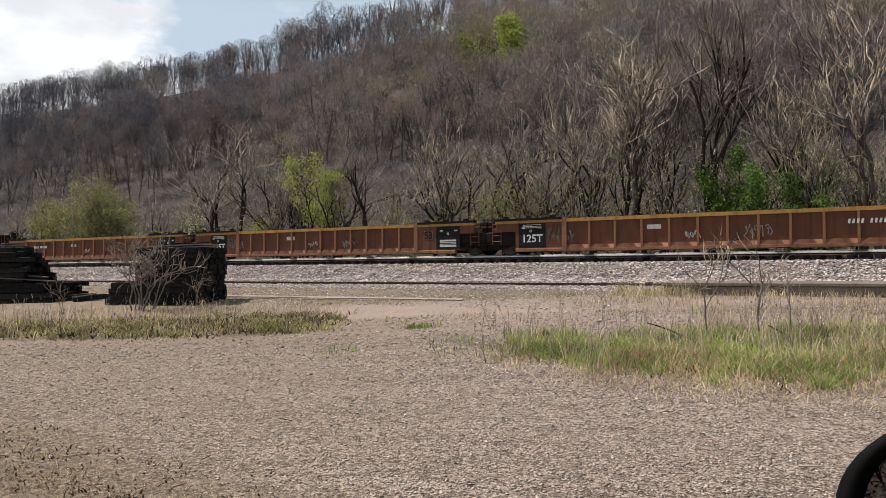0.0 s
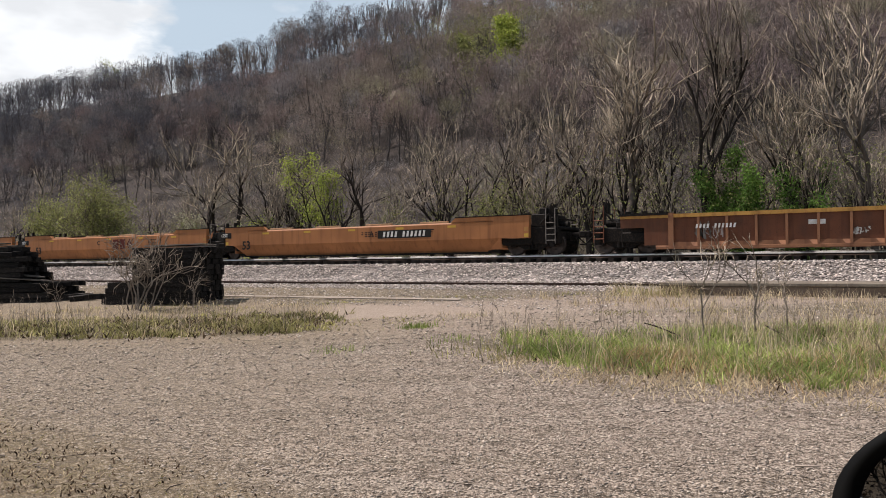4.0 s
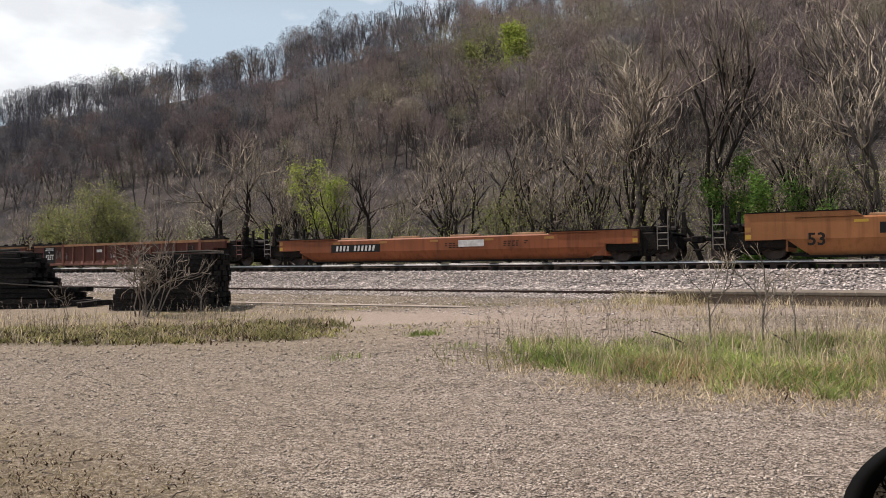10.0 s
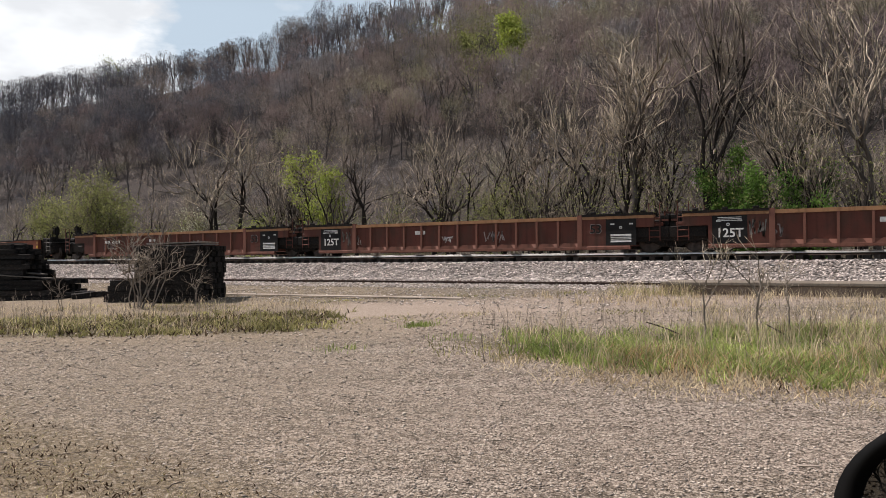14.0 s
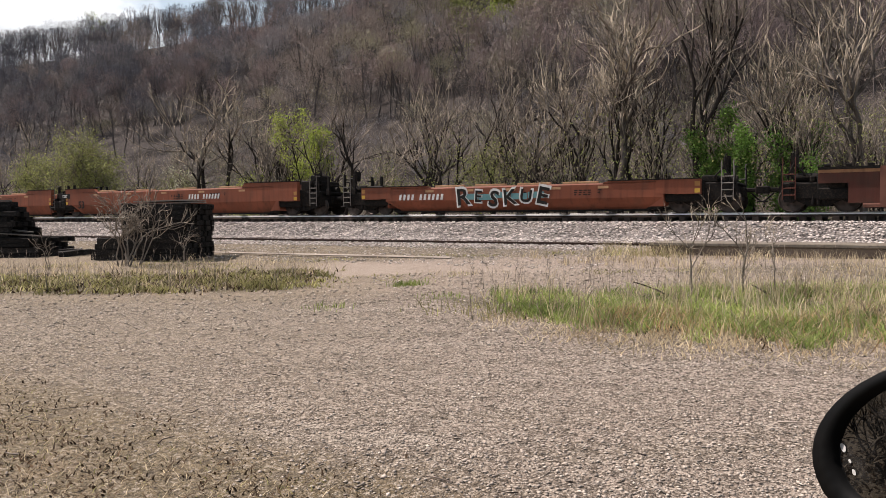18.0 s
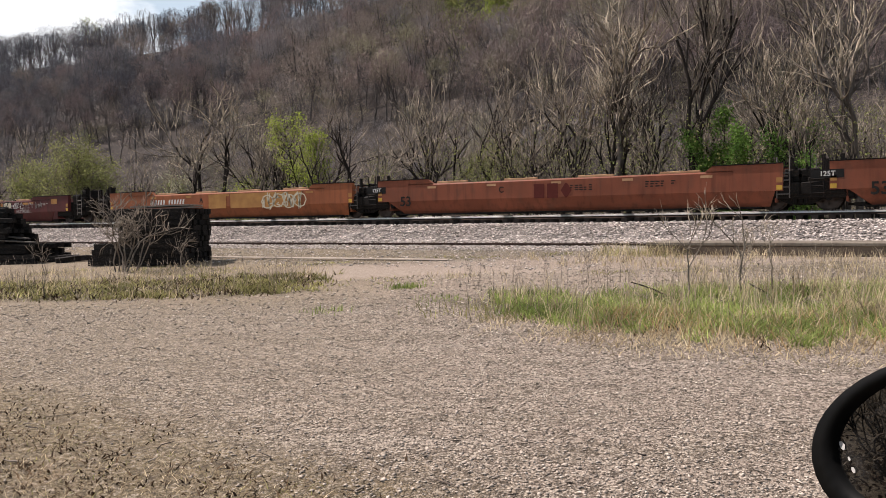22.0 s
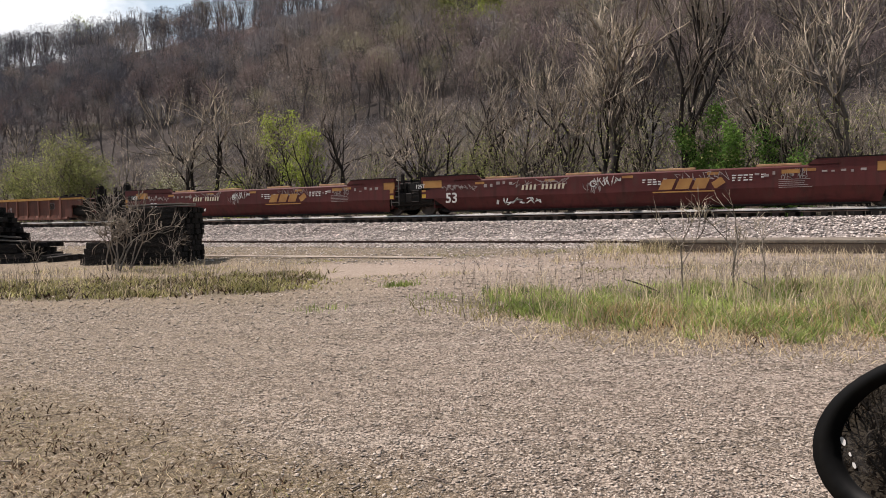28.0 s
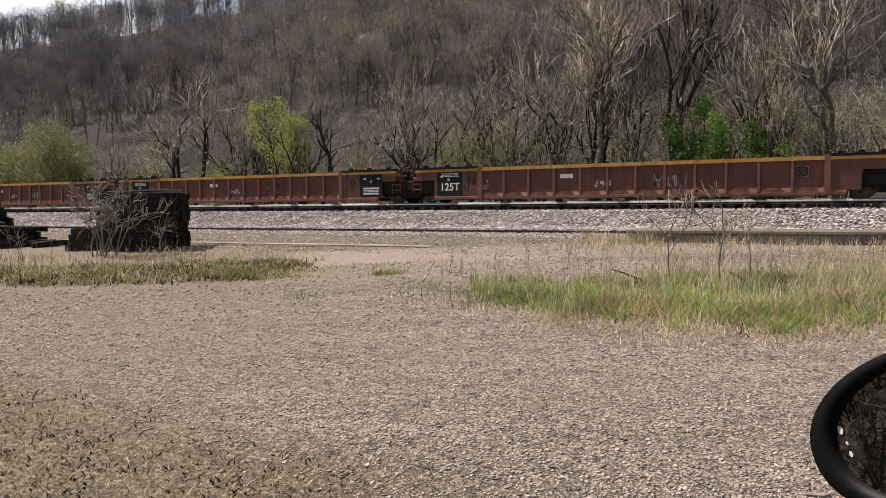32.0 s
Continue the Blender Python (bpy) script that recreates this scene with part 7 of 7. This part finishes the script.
# ---- the car from whose window one looks ----
def build_car():
    gloss = material("black_trim", (0.0035, 0.0035, 0.0035), (0.006, 0.006, 0.006), 30.0, 0.5)
    body_paint = plain("dark_grey_car_paint", (0.035, 0.035, 0.038), 0.3, 0.3)
    glass = bpy.data.materials.new("mirror_glass")
    glass.use_nodes = True
    g = glass.node_tree.nodes["Principled BSDF"]
    g.inputs["Base Color"].default_value, g.inputs["Metallic"].default_value, g.inputs["Roughness"].default_value = (0.15, 0.15, 0.15, 1), 1.0, 0.01
    nt = glass.node_tree
    dn = nt.nodes.new("ShaderNodeTexNoise")
    dn.inputs["Scale"].default_value, dn.inputs["Detail"].default_value = 26.0, 5
    tc = nt.nodes.new("ShaderNodeTexCoord")
    nt.links.new(tc.outputs["Object"], dn.inputs["Vector"])
    dr = nt.nodes.new("ShaderNodeMapRange")
    for key, v in (("From Min", 0.5), ("From Max", 0.8), ("To Min", 0.015), ("To Max", 0.16)):
        dr.inputs[key].default_value = v
    nt.links.new(dn.outputs["Fac"], dr.inputs["Value"])
    dust = nt.nodes.new("ShaderNodeBsdfDiffuse")
    dust.inputs["Color"].default_value = (0.3, 0.28, 0.26, 1)
    mx = nt.nodes.new("ShaderNodeMixShader")
    nt.links.new(dr.outputs[0], mx.inputs[0])
    nt.links.new(g.outputs[0], mx.inputs[1])
    nt.links.new(dust.outputs[0], mx.inputs[2])
    nt.links.new(mx.outputs[0], nt.nodes["Material Output"].inputs["Surface"])
    car = thing("car", "dark car whose door mirror reaches into view", "car", m=pose(0, EYE[1], 0, 0, 0, 30.7))
    to_car = pose(0, EYE[1], 0, 0, 0, 30.7).inverted()
    # in the car's space: y ahead is away from the door
    body = part("door", boxes((-1.2, 1.6, 0.28, 0.36, 0.35, 1.16), bevel=0.02), body_paint, car)
    part("window_sill", boxes((-1.2, 1.2, 0.24, 0.36, 1.165, 1.19)), plain("dull_black_rubber", (0.015, 0.015, 0.015), 0.95), body)
    part("side_panel", boxes((-2.6, -1.21, 0.28, 0.36, 0.35, 1.16), bevel=0.02), body_paint, car)
    # unseen roof, far side, pillar, seat and tailgate, added to darken the mirror's reflection
    part("roof", boxes((-2.4, 0.75, -1.5, 0.22, 1.8, 1.86), bevel=0.02), body_paint, car)
    part("far_side", boxes((-2.6, 1.6, -1.6, -1.5, 0.35, 1.8), bevel=0.02), body_paint, car)
    part("rear_pillar", boxes((-2.5, -0.75, 0.24, 0.32, 1.165, 1.8), bevel=0.02), body_paint, car)
    part("seat", boxes((-1.3, -0.6, -0.6, 0.1, 0.5, 1.3), bevel=0.08), gloss, car)
    part("tailgate", boxes((-2.66, -2.61, -1.5, 0.36, 0.35, 1.8), bevel=0.01), body_paint, car)
    part("bonnet", prism(bmesh.new(), [(1.0, 0.5), (1.0, 1.06), (1.9, 1.0), (2.75, 0.84), (2.9, 0.62), (2.9, 0.5)], -1.58, 0.26), body_paint, car)
    part("wing", prism(bmesh.new(), [(1.61, 0.35), (1.61, 1.02), (2.7, 0.84), (2.88, 0.6), (2.88, 0.35)], 0.265, 0.36), body_paint, car)
    part("wing", prism(bmesh.new(), [(1.61, 0.35), (1.61, 1.02), (2.7, 0.84), (2.88, 0.6), (2.88, 0.35)], -1.68, -1.585), body_paint, car)
    part("bumper", boxes((2.9, 3.02, -1.6, 0.3, 0.3, 0.62), bevel=0.03), gloss, car)
    screen = bpy.data.materials.new("windscreen_glass")
    screen.use_nodes = True
    sb = screen.node_tree.nodes["Principled BSDF"]
    sb.inputs["Transmission Weight"].default_value, sb.inputs["Roughness"].default_value = 1.0, 0.02
    part("windscreen", prism(bmesh.new(), [(0.78, 1.79), (0.8, 1.8), (1.5, 1.06), (1.48, 1.05)], -1.44, 0.2), screen, car).visible_shadow = False
    for y in (-1.5, 0.24):
        part("windscreen_pillar", rod(bmesh.new(), (0.76, y, 1.8), (1.52, y, 1.04), 0.035, 8), body_paint, car)
    part("floor_pan", boxes((-2.6, 2.8, -1.58, -0.1, 0.3, 0.36)), gloss, car)
    for x in (-1.9, 2.15):
        for y in (0.13, -1.66):
            w = part("wheel", rod(bmesh.new(), (x, y, 0.32), (x, y + 0.22, 0.32), 0.32, 24), gloss, car)
            part("rim", rod(bmesh.new(), (x, y - 0.01, 0.32), (x, y + 0.23, 0.32), 0.2, 16), M_LADDER, w)
    house = bmesh.new()
    n = 40
    rings = []
    for k, (s, d) in enumerate(((1.0, 0.0), (1.02, 0.012), (0.98, 0.05), (0.8, 0.1), (0.4, 0.125))):
        rings.append([house.verts.new(mirror_outline(6.2832 * i / n, s, d)) for i in range(n)])
    inner = [house.verts.new(mirror_outline(6.2832 * i / n, 0.84, 0.004)) for i in range(n)]
    deep = [house.verts.new(mirror_outline(6.2832 * i / n, 0.8, 0.016)) for i in range(n)]
    for a, b in zip([deep, inner] + rings[:-1], [inner] + rings):
        for i in range(n):
            house.faces.new((a[i], a[(i + 1) % n], b[(i + 1) % n], b[i]))
    house.faces.new(rings[-1])
    bmesh.ops.recalc_face_normals(house, faces=house.faces)
    mh = part("mirror_housing", finish(house, "mirror_housing", True), gloss, car, "glossy black mirror housing", at=to_car @ MIRROR)
    gl = bmesh.new()
    gl.faces.new([gl.verts.new(mirror_outline(6.2832 * i / n, 0.83, 0.0)) for i in range(n)])
    mg = part("mirror_glass", gl, glass, mh, "tinted mirror glass", at=pose(0, 0.012, 0))
    rng = random.Random(77)
    for cx, cz, r in SMEARS:
        bm = bmesh.new()
        ring = [(cx + r * rng.uniform(0.7, 1.1) * math.cos(a * 0.7), -0.0015, cz + 1.5 * r * rng.uniform(0.7, 1.1) * math.sin(a * 0.7)) for a in range(9)]
        bm.faces.new([bm.verts.new(p) for p in ring])
        part("dried_splash", bm, M_WHITE, mg, "dried whitish splash on the glass")
    hub = to_car @ M_SPOT
    part("mirror_arm", rod(bmesh.new(), hub + Vector((0.1, -0.02, -0.05)), (hub.x + 0.3, 0.34, 1.1), 0.035, 10, 0.05), gloss, car, "black mirror arm on the door")


def mirror_outline(a, s, d):
    """A rounded oblong, wide at the far end; d is the depth behind the glass."""
    c, q = math.cos(a), math.sin(a)
    e = 0.94
    x = 0.1395 * math.copysign(abs(c) ** e, c)
    z = 0.084 * math.copysign(abs(q) ** e, q)
    return (x * s, d, z * s)


REARWARD = Vector((-0.86, -0.511, -0.1)).normalized()
SMEARS = ((-0.102, 0.024, 0.0035), (-0.1, 0.009, 0.0018), (-0.1, -0.003, 0.0024))
M_VIEW = aim(29.81, -2.115, -0.35)
M_SPOT = Vector(EYE) + M_VIEW.to_3x3() @ Vector((0.481, -0.194, -0.75))
FACING = Matrix(((-1, 0, 0, 0), (0, 0, 1, 0), (0, 1, 0, 0), (0, 0, 0, 1)))
FLAT = look(M_SPOT, Vector(EYE) + Vector((0, 0, -0.02))) @ FACING @ Matrix.Rotation(radians(-24), 4, "Y")
M_NORMAL = (REARWARD - (M_SPOT - Vector(EYE)).normalized()).normalized()
M_TURN = (FLAT.to_3x3() @ Vector((0, 1, 0))).rotation_difference(-M_NORMAL).to_matrix().to_4x4()
MIRROR = Matrix.Translation(M_SPOT) @ M_TURN @ FLAT.to_3x3().to_4x4()
build_car()


def build_thicket():
    """What the door mirror shows: leafless brambles over dark leaf litter behind the car."""
    rng = np.random.default_rng(88)
    n = 5200
    x, y = rng.normal(-7.6, 1.7, n), rng.normal(-35.4, 1.3, n)
    sheet_of("leaf_litter", [blades(x, y, rng.uniform(0.01, 0.07, n), rng.uniform(0.012, 0.03, n), 89, 1.8)], M_DEADLEAF, "dark fallen leaves under a roadside thicket", "leaf litter")
    for k in range(9):
        t = forked_tree(640 + k, M_BARK, M_PALETWIG, "leafless bramble bush in dark leaf litter", height=rng.uniform(1.3, 2.2), stems=4, trunk=0.35, angle=0.6, levels=4, thick=0.011, crook=0.3, splay=0.4, thin=0.005)
        tagged(t, category="bush", group="bushes of the thicket")
        set_tree(t, float(rng.normal(-7.6, 1.5)), float(rng.normal(-35.4, 0.8)), k * 50)


build_thicket()
motions()
